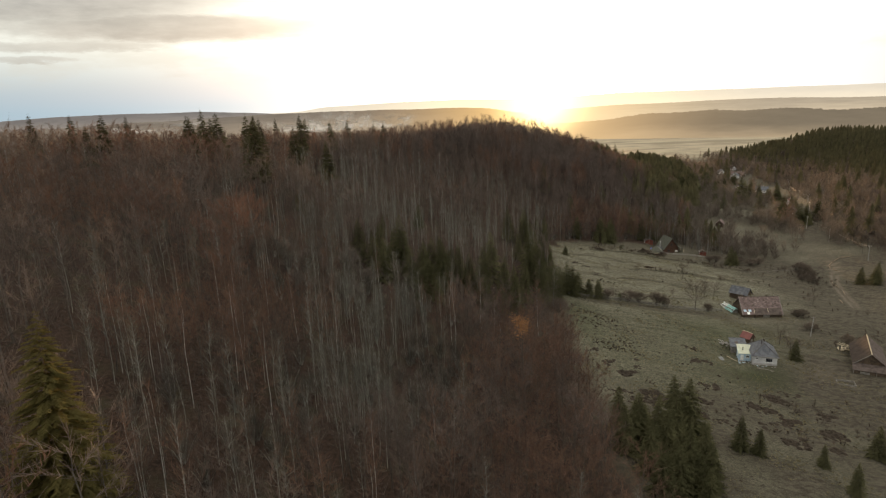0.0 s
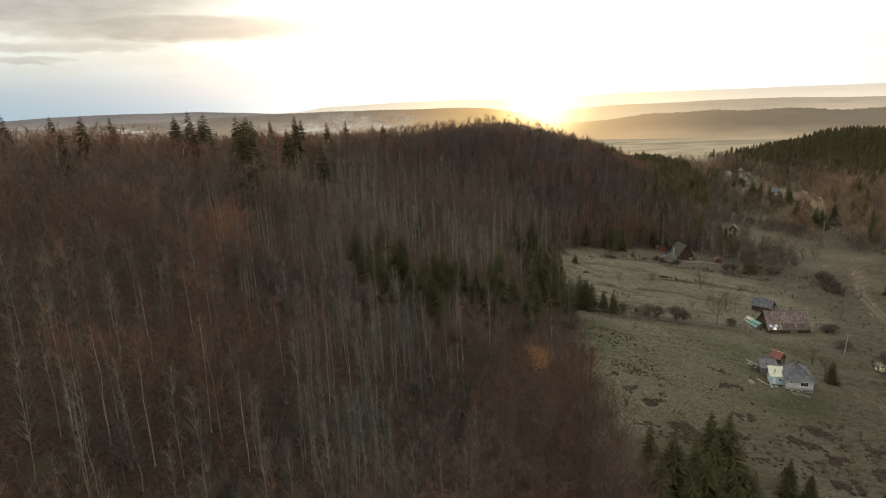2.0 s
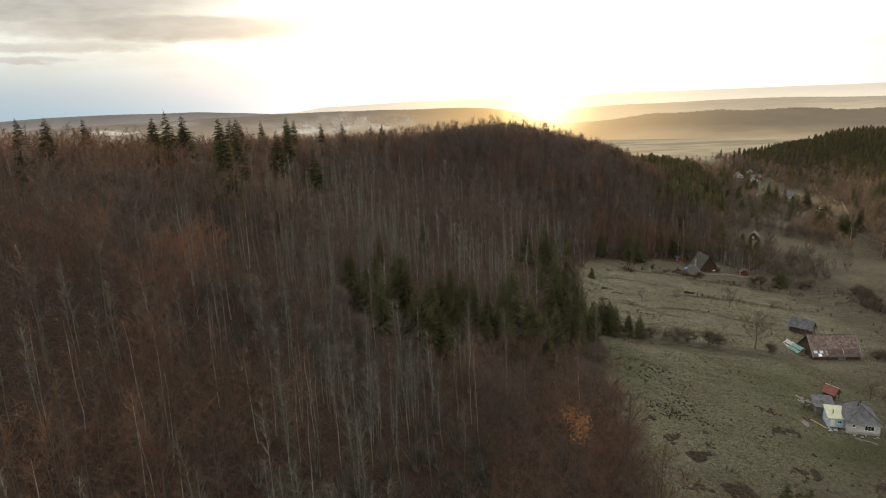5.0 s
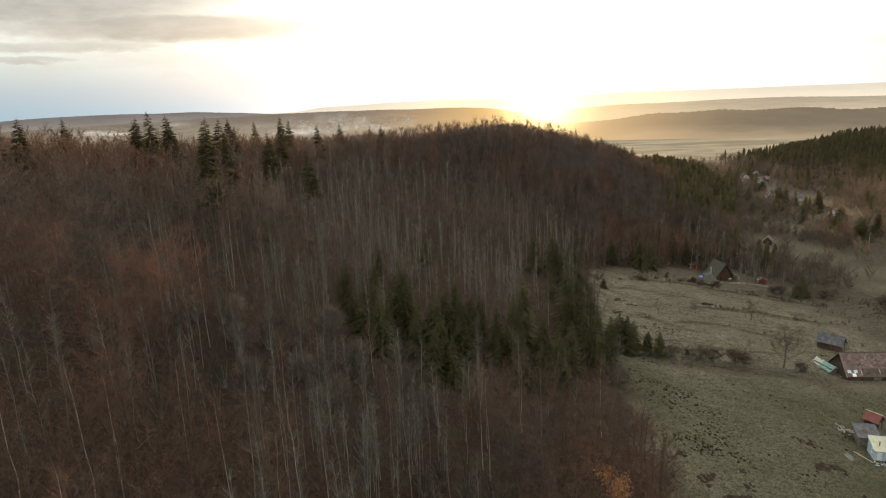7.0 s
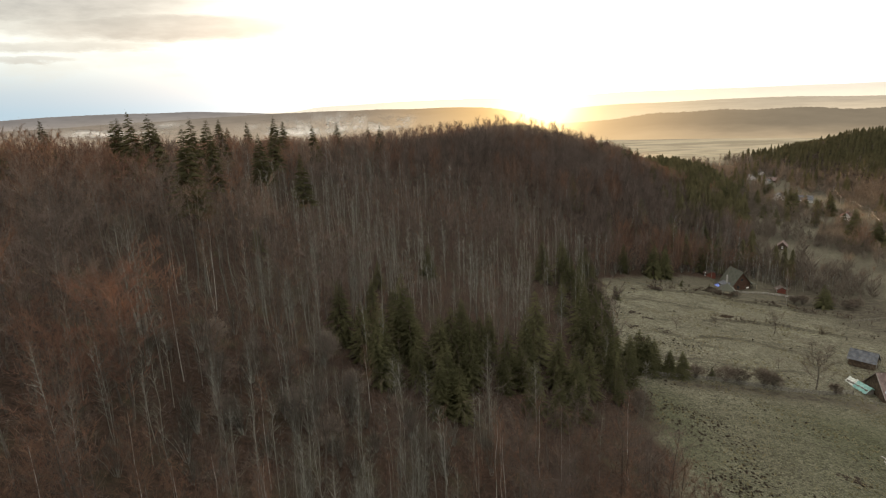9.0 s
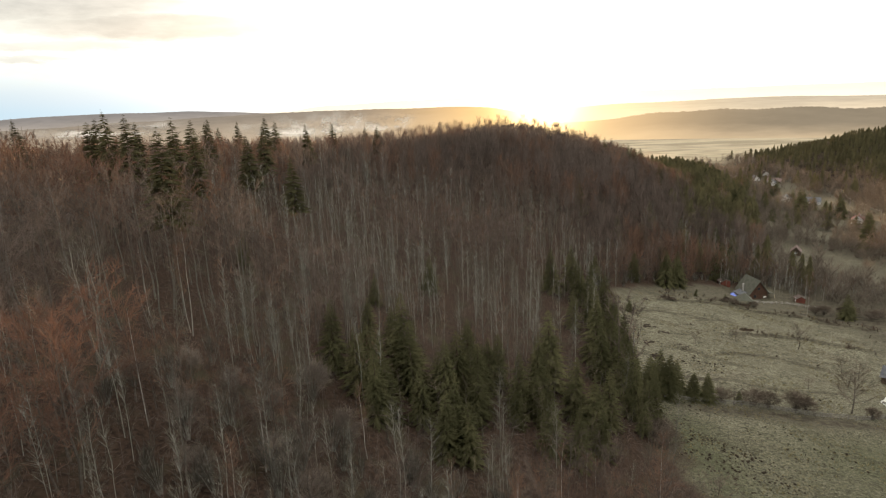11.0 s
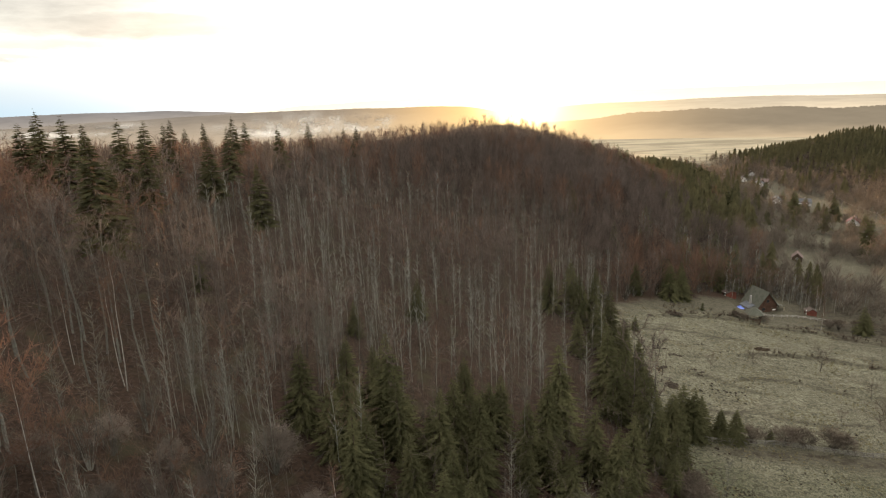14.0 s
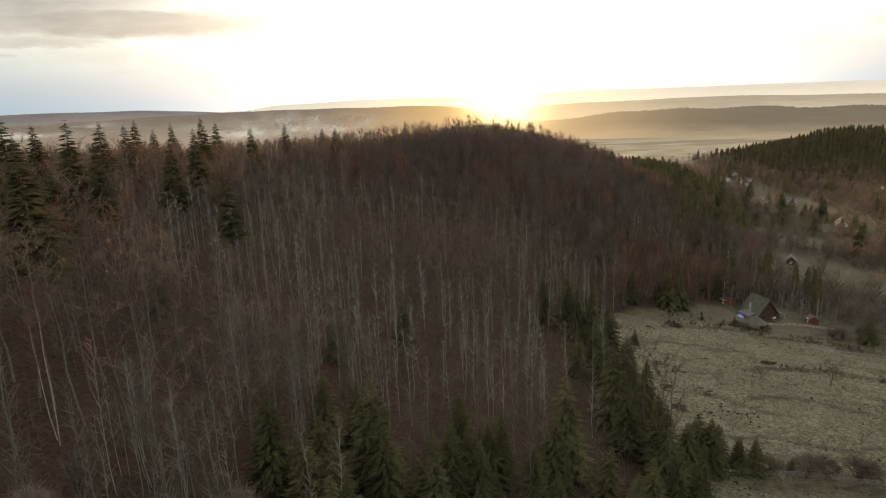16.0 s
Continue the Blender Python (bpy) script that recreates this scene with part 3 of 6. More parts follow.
def solid(corners, faces):
    bm = bmesh.new()
    vs = [bm.verts.new(c) for c in corners]
    for f in faces:
        bm.faces.new([vs[i] for i in f])
    bmesh.ops.recalc_face_normals(bm, faces=bm.faces)
    return bm


def slab(corners, thick):
    """A flat piece with thickness from its upper outline."""
    a, b, c = [Vector(p) for p in corners[:3]]
    n = (b - a).cross(c - a).normalized()
    if n.z < 0:
        n = -n
    low = [Vector(p) - n * thick for p in corners]
    k = len(corners)
    faces = [tuple(range(k)), tuple(range(2 * k - 1, k - 1, -1))] + [(i, (i + 1) % k, k + (i + 1) % k, k + i) for i in range(k)]
    return solid([*corners, *low], faces)


def rod(a, b, r0, r1=None, sides=6):
    bm = bmesh.new()
    a, b = Vector(a), Vector(b)
    way = b - a
    m = Matrix.Translation((a + b) / 2) @ way.to_track_quat("Z", "Y").to_matrix().to_4x4()
    bmesh.ops.create_cone(bm, cap_ends=True, segments=sides, radius1=r0, radius2=r1 if r1 is not None else r0, depth=way.length, matrix=m)
    return bm


def root(name, x, y, turn=0.0, z=None, label="", category="", group=""):
    ob = new(name)
    ob.matrix_basis = pose(x, y, hz(x, y) if z is None else z, 0, 0, turn)
    return tagged(ob, label, category, group)


# ---- trees ----
RNG = np.random.default_rng(7)


def tube(points, radii, sides):
    points, radii = np.asarray(points, float), np.asarray(radii, float)
    turn = np.arange(sides) * 2 * np.pi / sides
    way = points[-1] - points[0]
    way = way / np.linalg.norm(way)
    u = np.cross(way, [0.3, 0.9, 0.1] if abs(way[2]) > 0.6 else [0, 0, 1.0])
    u /= np.linalg.norm(u)
    v = np.cross(way, u)
    ring = np.cos(turn)[:, None] * u + np.sin(turn)[:, None] * v
    verts = (points[:, None] + radii[:, None, None] * ring).reshape(-1, 3)
    faces = []
    for i in range(len(points) - 1):
        for k in range(sides):
            a, b = i * sides + k, i * sides + (k + 1) % sides
            faces += [(a, b, b + sides), (a, b + sides, a + sides)]
    return verts, np.array(faces)


def slivers(start, end, width, rng):
    """Thin pointed twigs, a triangle each."""
    way = end - start
    side = np.cross(way, rng.normal(size=way.shape))
    side *= (width / 2 / np.linalg.norm(side, axis=1))[:, None]
    verts = np.stack([start - side, start + side, end], 1).reshape(-1, 3)
    return verts, np.arange(len(verts)).reshape(-1, 3)


class Shape:
    """Triangles gathered with a material number each."""

    def __init__(self):
        self.v, self.f, self.m, self.n = [], [], [], 0

    def add(self, verts, faces, mat):
        self.v.append(verts), self.f.append(faces + self.n), self.m.append(np.full(len(faces), mat))
        self.n += len(verts)
        return self

    def done(self):
        return np.concatenate(self.v), np.concatenate(self.f), np.concatenate(self.m)


def bare_tree(rng, tall, spread, limbs, twigs, width, low=0.35, steep=(0.3, 1.0), thick=0.013, sides=5, sub=3, lean=0.02, limb=0.38):
    """A leafless broadleaf tree: bent tapered trunk, rising limbs with side branches, and a crown of fine twigs."""
    s = Shape()
    levels = np.linspace(0, 1, 6)
    bend = np.cumsum(rng.normal(0, tall * lean * 0.5, (6, 2)), 0)
    bend[0] = 0
    trunk = np.column_stack([bend, levels * tall * 0.97])
    r0 = tall * thick
    s.add(*tube(trunk, r0 * np.array([1.15, 0.9, 0.72, 0.5, 0.3, 0.07]), sides), 0)
    starts, ends = [], []
    for i in range(limbs):
        k = low + (0.95 - low) * (i + rng.random()) / limbs
        base = np.array([np.interp(k, levels, trunk[:, c]) for c in range(3)])
        around, up = i * 2.4 + rng.normal(0, 0.4), rng.uniform(*steep)
        reach = spread * (0.35 + 0.75 * math.sqrt(max(0.0, 1 - ((k - low) / (1 - low) - 0.3) ** 2 * 1.7))) * rng.uniform(0.75, 1.2)
        way = np.array([np.cos(around) * np.cos(up), np.sin(around) * np.cos(up), np.sin(up)])
        mid = base + way * reach * 0.5 + rng.normal(0, 0.06 * reach, 3)
        tip = base + way * reach + np.array([0, 0, reach * 0.15]) + rng.normal(0, 0.06 * reach, 3)
        r = r0 * limb * (1.1 - k)
        s.add(*tube([base, mid, tip], [r, r * 0.6, r * 0.2], 3), 0)
        starts += [base, mid]
        ends += [mid, tip]
        for _ in range(sub):
            q = rng.random()
            b = mid + (tip - mid) * q if rng.random() < 0.7 else base + (mid - base) * (0.4 + 0.6 * q)
            e = b + (way * 0.6 + rng.normal(0, 0.45, 3) + [0, 0, 0.3]) * reach * rng.uniform(0.3, 0.5)
            s.add(*tube([b, e], [r * 0.42, r * 0.12], 3), 0)
            starts.append(b), ends.append(e)
    top = trunk[-2]
    starts.append(top), ends.append(trunk[-1])
    starts, ends = np.array(starts), np.array(ends)
    length = np.linalg.norm(ends - starts, axis=1)
    pick = rng.choice(len(starts), twigs, p=length / length.sum())
    q = rng.random(twigs) ** 0.7
    a = starts[pick] + (ends - starts)[pick] * q[:, None]
    way = (ends - starts)[pick] / length[pick][:, None] * 0.6 + rng.normal(0, 0.5, (twigs, 3)) + [0, 0, 0.26]
    b = a + way * rng.uniform(0.45, 1.1, (twigs, 1)) * spread * 0.38
    s.add(*slivers(a, b, width * rng.uniform(0.6, 1.3, twigs), rng), 1)
    return s.done()


def pole_tree(rng, tall, branches, haze, width, spread=1.9, low=0.34, thick=0.0055, sides=4, wander=0.006, limbs=0):
    """A slender forest-grown birch or aspen: one stem that shows to its tip, short rising branches all along it, and fine twigs."""
    s = Shape()
    levels = np.linspace(0, 1, 6)
    bend = np.cumsum(rng.normal(0, tall * wander, (6, 2)), 0)
    bend[0] = 0
    trunk = np.column_stack([bend, levels * tall])
    s.add(*tube(trunk, tall * thick * np.array([1.15, 0.95, 0.8, 0.62, 0.42, 0.12]), sides), 0)
    k = low + (0.98 - low) * rng.random(branches) ** 0.75
    base = np.stack([np.interp(k, levels, trunk[:, c]) for c in range(3)], 1)
    around, up = rng.uniform(0, 6.28, branches), rng.uniform(0.65, 1.2, branches)
    reach = (spread * np.sqrt(np.maximum(0.0, 1.04 - k)) * rng.uniform(0.6, 1.35, branches) + 0.25)[:, None]
    way = np.stack([np.cos(around) * np.cos(up), np.sin(around) * np.cos(up), np.sin(up)], 1)
    tip = base + way * reach
    s.add(*slivers(base, tip, width * 1.25 * rng.uniform(0.8, 1.3, branches), rng), limbs)
    pick, q = rng.integers(0, branches, haze), rng.uniform(0.25, 1.0, (haze, 1))
    a = base[pick] + (tip - base)[pick] * q
    b = a + (way[pick] * 0.65 + rng.normal(0, 0.38, (haze, 3)) + [0, 0, 0.12]) * reach[pick] * rng.uniform(0.35, 0.75, (haze, 1))
    s.add(*slivers(a, b, width * rng.uniform(0.7, 1.1, haze), rng), 1)
    return s.done()


def spruce(rng, tall, wide, whorls, arms, fringe, low=0.06, gap=0.0, full=1.0):
    """A spruce: tapered trunk and tiers of drooping needled branches with ragged fringes."""
    s = Shape()
    s.add(*tube([(0, 0, 0), (0, 0, tall * 0.5), (0, 0, tall)], [tall * 0.014, tall * 0.009, 0.01], 5), 0)
    for i in range(whorls):
        k = low + (0.985 - low) * (i / (whorls - 1)) ** 0.9
        shape = (1 - k) ** 0.8
        for j in range(arms):
            if rng.random() < gap:
                continue
            around = i * 1.1 + j * 2 * np.pi / arms + rng.normal(0, 0.2)
            reach = (wide * shape + 0.12) * rng.uniform(0.7, 1.18)
            out = np.array([np.cos(around), np.sin(around), 0])
            side = np.array([-out[1], out[0], 0])
            base = np.array([0, 0, k * tall + rng.normal(0, 0.012 * tall)])
            droop = rng.uniform(0.12, 0.34) * (1.2 - k)
            p = [base + out * reach * q + np.array([0, 0, reach * (0.18 * q - (droop + 0.25) * q * q)]) for q in (0.08, 0.55, 1.0)]
            half = full * (reach * rng.uniform(0.10, 0.15) + 0.05)
            hang = np.array([0, 0, -half * 0.5])
            verts = np.array([p[0], p[1] - side * half + hang, p[1], p[1] + side * half + hang, p[2]])
            s.add(verts, np.array([(0, 2, 1), (0, 3, 2), (1, 2, 4), (2, 3, 4)]), 1)
            if fringe:
                q = (np.arange(fringe) + rng.random(fringe)) / fringe * 0.85 + 0.15
                a = p[0] + (p[1] - p[0]) * np.minimum(q * 1.8, 1)[:, None] + (p[2] - p[1]) * np.maximum(q * 1.8 - 0.8, 0)[:, None]
                long = reach * (0.30 - 0.16 * q) * rng.uniform(0.7, 1.25, fringe) + 0.08
                sign = np.where(np.arange(fringe) % 2, 1.0, -1.0)
                b = a + out * (long * 0.75)[:, None] + side * (sign * long * 0.75)[:, None] + [0, 0, 1] * (rng.uniform(-0.55, 0.05, fringe) * long)[:, None]
                s.add(*slivers(a, b, 0.06 + 0.05 * long + 0.02 * reach, rng), 1)
    return s.done()


def distant_spruce(rng, tall, wide):
    """A spruce for far slopes: ragged tiers of hanging boughs round a stem."""
    s = Shape().add(*tube([(0, 0, 0), (0, 0, tall * 0.9)], [tall * 0.012, 0.02], 3), 0)
    for i in range(6):
        low, high = tall * (0.10 + 0.14 * i), tall * min(1.0, 0.36 + 0.135 * i)
        r = wide * (1 - i / 6.6) ** 0.85
        a = np.arange(7) * 2 * np.pi / 7 + rng.uniform(0, 1)
        rim = np.stack([np.cos(a), np.sin(a), np.zeros(7)], 1) * (r * rng.uniform(0.6, 1.2, 7))[:, None]
        rim[:, 2] = low + rng.uniform(-0.03, 0.03, 7) * tall
        b = a + np.pi / 7
        notch = np.stack([np.cos(b) * r * 0.45, np.sin(b) * r * 0.45, np.full(7, low + (high - low) * 0.35)], 1)
        verts = np.concatenate([[[0, 0, high]], rim, notch])
        s.add(verts, np.array([f for k in range(7) for f in ((0, 1 + k, 8 + k), (0, 8 + k, 1 + (k + 1) % 7))]), 1)
    return s.done()


def bush_shape(rng, tall, wide, stems, twigs, width):
    """A leafless bush: many stems from the ground, fanning out into twigs."""
    s = Shape()
    around, out = rng.uniform(0, 6.28, stems), rng.uniform(0.15, 1.0, stems)
    tips = np.stack([np.cos(around) * out * wide, np.sin(around) * out * wide, tall * (1.1 - 0.45 * out) * rng.uniform(0.7, 1.1, stems)], 1)
    feet = tips * [0.12, 0.12, 0]
    for a, b in zip(feet, tips):
        s.add(*tube([a, (a + b) / 2 + [0, 0, tall * 0.08], b], [0.05, 0.035, 0.012], 3), 0)
    pick = rng.integers(0, stems, twigs)
    q = rng.uniform(0.25, 1, (twigs, 1))
    a = feet[pick] + (tips - feet)[pick] * q
    b = a + rng.normal(0, 0.24, (twigs, 3)) * wide + [0, 0, 0.12 * tall]
    s.add(*slivers(a, b, width * rng.uniform(0.6, 1.3, twigs), rng), 1)
    return s.done()


def dome_bush(rng, tall, wide, stems, twigs, width):
    """A round leafless bush: arching stems and a dome of fine twigs."""
    s = Shape()
    around, out = rng.uniform(0, 6.28, stems), np.sqrt(rng.uniform(0.02, 1.0, stems))
    tips = np.stack([np.cos(around) * out * wide * 0.85, np.sin(around) * out * wide * 0.85, tall * 0.88 * np.sqrt(1.08 - 0.85 * out ** 2)], 1)
    for b in tips:
        s.add(*tube([b * [0.06, 0.06, 0], b * [0.45, 0.45, 0.62], b], [0.035, 0.022, 0.010], 3), 0)
    pick, q = rng.integers(0, stems, twigs), rng.uniform(0.45, 1, (twigs, 1))
    a = rng.normal(0, 0.06 * wide, (twigs, 3)) * [1, 1, 0] + tips[pick] * np.concatenate([0.06 + 0.94 * q, 0.06 + 0.94 * q, np.sqrt(q)], 1)
    reach = a / np.linalg.norm(a / [wide, wide, tall], axis=1, keepdims=True) - a
    b = a + 0.55 * reach * rng.uniform(0.3, 1.0, (twigs, 1)) + rng.normal(0, 0.17, (twigs, 3)) * wide
    b[:, 2] = np.maximum(b[:, 2], 0.1)
    return s.add(*slivers(a, b, width * rng.uniform(0.6, 1.3, twigs), rng), 1).done()


def kind_of_tree(name, shapes, mats, label, category, group):
    """Thing templates, each an empty over its trunk and crown."""
    made = []
    for v, f, m in shapes:
        meshes = []
        for number, mesh_name in ((0, "trunk"), (1, "crown")):
            faces = f[m == number]
            used, faces = np.unique(faces, return_inverse=True)
            meshes.append(mesh_from(mesh_name, v[used], faces.reshape(-1, 3), [mats[number]]))
        made.append(meshes)
    return dict(name=name, made=made, label=label, category=category, group=group)


def plant(kind, x, y, scale=1.0, turn=None, pick=None, label="", sink=0.15, squash=1.0):
    turn = random.uniform(0, 360) if turn is None else turn
    meshes = kind["made"][random.randrange(len(kind["made"])) if pick is None else pick]
    ob = new(kind["name"])
    ob.matrix_basis = pose(x, y, hz(x, y) - sink, random.gauss(0, 1.2), random.gauss(0, 1.2), turn) @ Matrix.Diagonal((scale * squash, scale * squash, scale, 1))
    for mesh_name, me in zip(("trunk", "crown"), meshes):
        part(mesh_name, me, None, ob)
    return tagged(ob, label or kind["label"], kind["category"], kind["group"])


def scatter(name, shapes, mats, places, scales, label, category="trees", flatten=1.0):
    """One object of many plants: copies of the shapes on the ground at the places."""
    vs, fs, ms, n = [], [], [], 0
    places, scales = np.asarray(places, float), np.asarray(scales, float)
    if not len(places):
        return None
    which, turns = RNG.integers(0, len(shapes), len(places)), RNG.uniform(0, 6.28, len(places))
    z = height(places[:, 0], places[:, 1]) + relief(places[:, 0], places[:, 1]) - 0.1
    for number, (v, f, m) in enumerate(shapes):
        at = np.flatnonzero(which == number)
        if not len(at):
            continue
        c, s, k = np.cos(turns[at])[:, None], np.sin(turns[at])[:, None], scales[at][:, None]
        lean = RNG.normal(0, 0.02, (len(at), 2))
        x = (v[:, 0] * c - v[:, 1] * s) * k + lean[:, :1] * v[:, 2] * k + places[at, 0][:, None]
        y = (v[:, 0] * s + v[:, 1] * c) * k + lean[:, 1:] * v[:, 2] * k + places[at, 1][:, None]
        vs.append(np.stack([x, y, v[:, 2] * k * flatten + z[at][:, None]], -1).reshape(-1, 3))
        fs.append((f[None] + (np.arange(len(at)) * len(v))[:, None, None]).reshape(-1, 3) + n)
        ms.append(np.tile(m, len(at)))
        n += len(at) * len(v)
    me = mesh_from(name, np.concatenate(vs), np.concatenate(fs), mats, np.concatenate(ms))
    return tagged(new(name, me), label, category, kind="stuff")


def jittered(x0, x1, y0, y1, step):
    xs, ys = np.meshgrid(np.arange(x0, x1, step), np.arange(y0, y1, step))
    p = np.stack([xs.ravel(), ys.ravel()], 1) + RNG.uniform(-0.5, 0.5, (xs.size, 2)) * step * 0.95
    return p


def round_crown(rng, tall, wide, twigs, width):
    """A far leafless tree: a stem and a rounded crown of fine rising twigs."""
    s = Shape().add(*slivers(np.zeros((1, 3)), np.array([[rng.normal(0, 0.3), rng.normal(0, 0.3), tall * 0.85]]), np.array([0.016 * tall]), rng), 0)
    around, k, out = rng.uniform(0, 6.28, twigs), rng.uniform(0.25, 0.95, twigs), np.sqrt(rng.uniform(0.0, 1.0, twigs))
    r = wide * out * np.sqrt(np.maximum(0.05, 1 - ((k - 0.6) / 0.42) ** 2))
    end = np.stack([np.cos(around) * r, np.sin(around) * r, tall * k], 1)
    start = end * [0.35, 0.35, 1] - np.array([0, 0, 1]) * (0.10 * tall + 0.5 * r)[:, None]
    return s.add(*slivers(start, end, np.full(twigs, width), rng), 1).done()


# ---- woods ----
BEECH = kind_of_tree("bare_tree", [bare_tree(RNG, 21, 4.8, 17, 1150, 0.044, 0.34, thick=0.010, sub=2) for _ in range(5)], (BARK_BROWN, TWIG_BROWN),
                     "leafless brown broadleaf tree on the wooded slope", "tree", "broadleaf trees of the wooded slope")
ALDER = kind_of_tree("alder_tree", [bare_tree(RNG, 14, 3.4, 15, 720, 0.050, 0.18, thick=0.009, sub=2) for _ in range(5)], (BARK_BROWN, TWIG_RED),
                     "round-crowned alder with reddish leafless twigs", "tree", "alders of the wooded slope")
RUST = kind_of_tree("rowan_tree", [bare_tree(RNG, 14, 3.6, 15, 1000, 0.05, 0.2, thick=0.009, sub=2) for _ in range(3)], (BARK_BROWN, TWIG_RUST),
                    "large tree with glowing reddish-brown twigs", "tree", "reddish trees of the wooded slope")
RED = kind_of_tree("birch_tree", [pole_tree(RNG, 18, 60, 520, 0.036, 3.2, 0.30, 0.0040, wander=0.009, limbs=1) for _ in range(6)], (BARK_BIRCH, TWIG_RED),
                   "slender birch with a white stem and reddish leafless twigs", "tree", "birches of the wooded slope")
ASPEN = kind_of_tree("aspen_tree", [pole_tree(RNG, 17, 60, 420, 0.034, 2.9, 0.24, 0.0036, wander=0.009) for _ in range(6)], (BARK_GREY, TWIG_PALE),
                     "slender leafless aspen with a pale grey-green stem", "tree", "aspens of the wooded slope")
HIGH_BEECH = kind_of_tree("beech_tree", [bare_tree(RNG, 25, 4.4, 15, 820, 0.05, 0.46, (0.4, 1.15), thick=0.0070, sub=3) for _ in range(4)], (BARK_DULL, TWIG_BROWN),
                          "tall beech with a clean grey trunk and high leafless crown", "tree", "tall beeches of the upper slope")
GREY_BEECH = kind_of_tree("beech_tree", [bare_tree(RNG, 25, 4.2, 13, 560, 0.045, 0.40, (0.5, 1.2), thick=0.0105, sub=3) for _ in range(2)], (BARK_GREY, TWIG_GREY),
                          "large beech with a smooth pale grey trunk", "tree", "grey beeches of the wooded slope")
HAZEL = kind_of_tree("hazel_bush", [bush_shape(RNG, 6.5, 2.6, 12, 400, 0.07) for _ in range(4)], (BARK_GREY, TWIG_GREY),
                     "rounded grey leafless hazel bush under the trees", "bush", "hazel bushes of the wooded slope")
SPRUCE = kind_of_tree("spruce_tree", [spruce(RNG, 15, 3.9, 27, 8, 13, 0.03) for _ in range(5)], (BARK_SPRUCE, NEEDLES),
                      "dark green spruce with drooping needled branches", "conifer", "spruces among the bare trees")
VALLEY_SPRUCE = kind_of_tree("spruce_tree", [spruce(RNG, 15, 4.6, 17, 8, 3, 0.03, 0.0, 2.4) for _ in range(5)], (BARK_SPRUCE, NEEDLES),
                             "full dark spruce standing on the valley floor", "conifer", "spruces of the valley")
OLD_SPRUCE = kind_of_tree("tall_spruce", [spruce(RNG, 30, 7.4, 27, 9, 8, 0.42, 0.10, 1.7) for _ in range(6)], (BARK_SPRUCE, NEEDLES_DARK),
                          "tall old spruce rising above the bare crowns on the ridge", "conifer", "tall spruces on the ridge")

random.seed(11)
SPRUCE_AT = [(-24, 200, 15), (-18, 194, 14), (-10, 202, 20), (-8, 199, 16), (-14, 193, 14), (-2, 196, 15), (1, 201, 16), (5, 200, 15), (-2, 180, 13), (2, 181, 12),
             (23, 219, 20), (19, 213, 15), (18, 190, 14), (26, 207, 15), (40, 243, 19), (39, 232, 16), (34, 208, 14), (46, 232, 11), (29, 202, 14), (23, 189, 12),
             (14, 205, 13), (10, 213, 13), (38, 297, 17), (47, 305, 18), (-54, 245, 9), (-14, 186, 14)]
for x, y, h in SPRUCE_AT:
    plant(SPRUCE, x, y, h / 15, squash=1.15)
for k in range(24):
    x, y = random.gauss(8, 17), random.gauss(203, 11)
    if x < wood_edge(y) - 1:
        plant(SPRUCE, x, y, random.uniform(0.55, 0.9), squash=1.2)
for k in range(30):
    y = random.uniform(212, 300)
    plant(SPRUCE, wood_edge(y) - abs(random.gauss(3, 4)), y, random.uniform(0.6, 1.15))
# the nearest stretch of the slope, tree by tree
near = jittered(-46, 44, 62, 176, 4.6)
near = near[near[:, 0] < wood_edge(near[:, 1]) - 2]
for x, y in near:
    stand = float(wobble(x, y, 20.0, 3.0)) + random.gauss(0, 0.3)
    if -28 < x <= 8:
        stand -= 0.28
    if x > 8 and 80 < y < 165:
        stand = abs(stand) + 0.12
    if stand > 0.30:
        plant(ALDER, x, y, random.uniform(0.75, 1.2))
    elif stand > 0.08:
        plant(BEECH, x, y, random.uniform(0.6, 0.9))
    elif stand > -0.06:
        plant(RED, x, y, random.uniform(0.7, 1.1))
    elif stand > -0.42:
        plant(ASPEN, x, y, random.uniform(0.75, 1.15))
    else:
        plant(HAZEL, x, y, random.uniform(0.7, 1.25))
# close stands of aspens, and birches with white stems: middle, number, spread, height
for x, y, count, wide, tall in [(-17, 102, 8, 3.5, 15), (-12, 103, 8, 3.0, 15), (-7, 105, 8, 3.5, 14), (-12, 117, 4, 2.0, 18), (-10, 138, 8, 3.5, 15), (-6, 144, 7, 3.0, 15), (-18, 140, 5, 4.0, 13),
                                (-38, 197, 9, 3.5, 16), (-32, 195, 8, 3.0, 15), (-33, 219, 9, 4.5, 17), (-24, 213, 9, 4.5, 17), (-14, 228, 8, 6.0, 17), (6, 168, 4, 2.5, 12)]:
    for _ in range(count):
        px, py = x + random.gauss(0, wide * 0.6), y + random.gauss(0, wide * 0.6)
        plant(ASPEN, px, py, tall / 17 * random.uniform(0.8, 1.15), label="pale aspen in a close stand on the slope")
for x, y, tall in [(-53, 98, 19), (-51.5, 99, 17), (-46, 95, 19), (-45, 96.5, 16), (-39, 93, 18), (-35, 104, 20), (-33, 103, 18), (-44, 123, 19), (-41, 124, 18), (-51, 120, 18), (-57, 121, 16), (-27, 97, 18), (-38, 118, 16), (-29, 128, 17), (-27, 131, 16), (-22, 126, 15)]:
    plant(RED, x, y, tall / 18, label="birch with a bright white stem and reddish twigs")
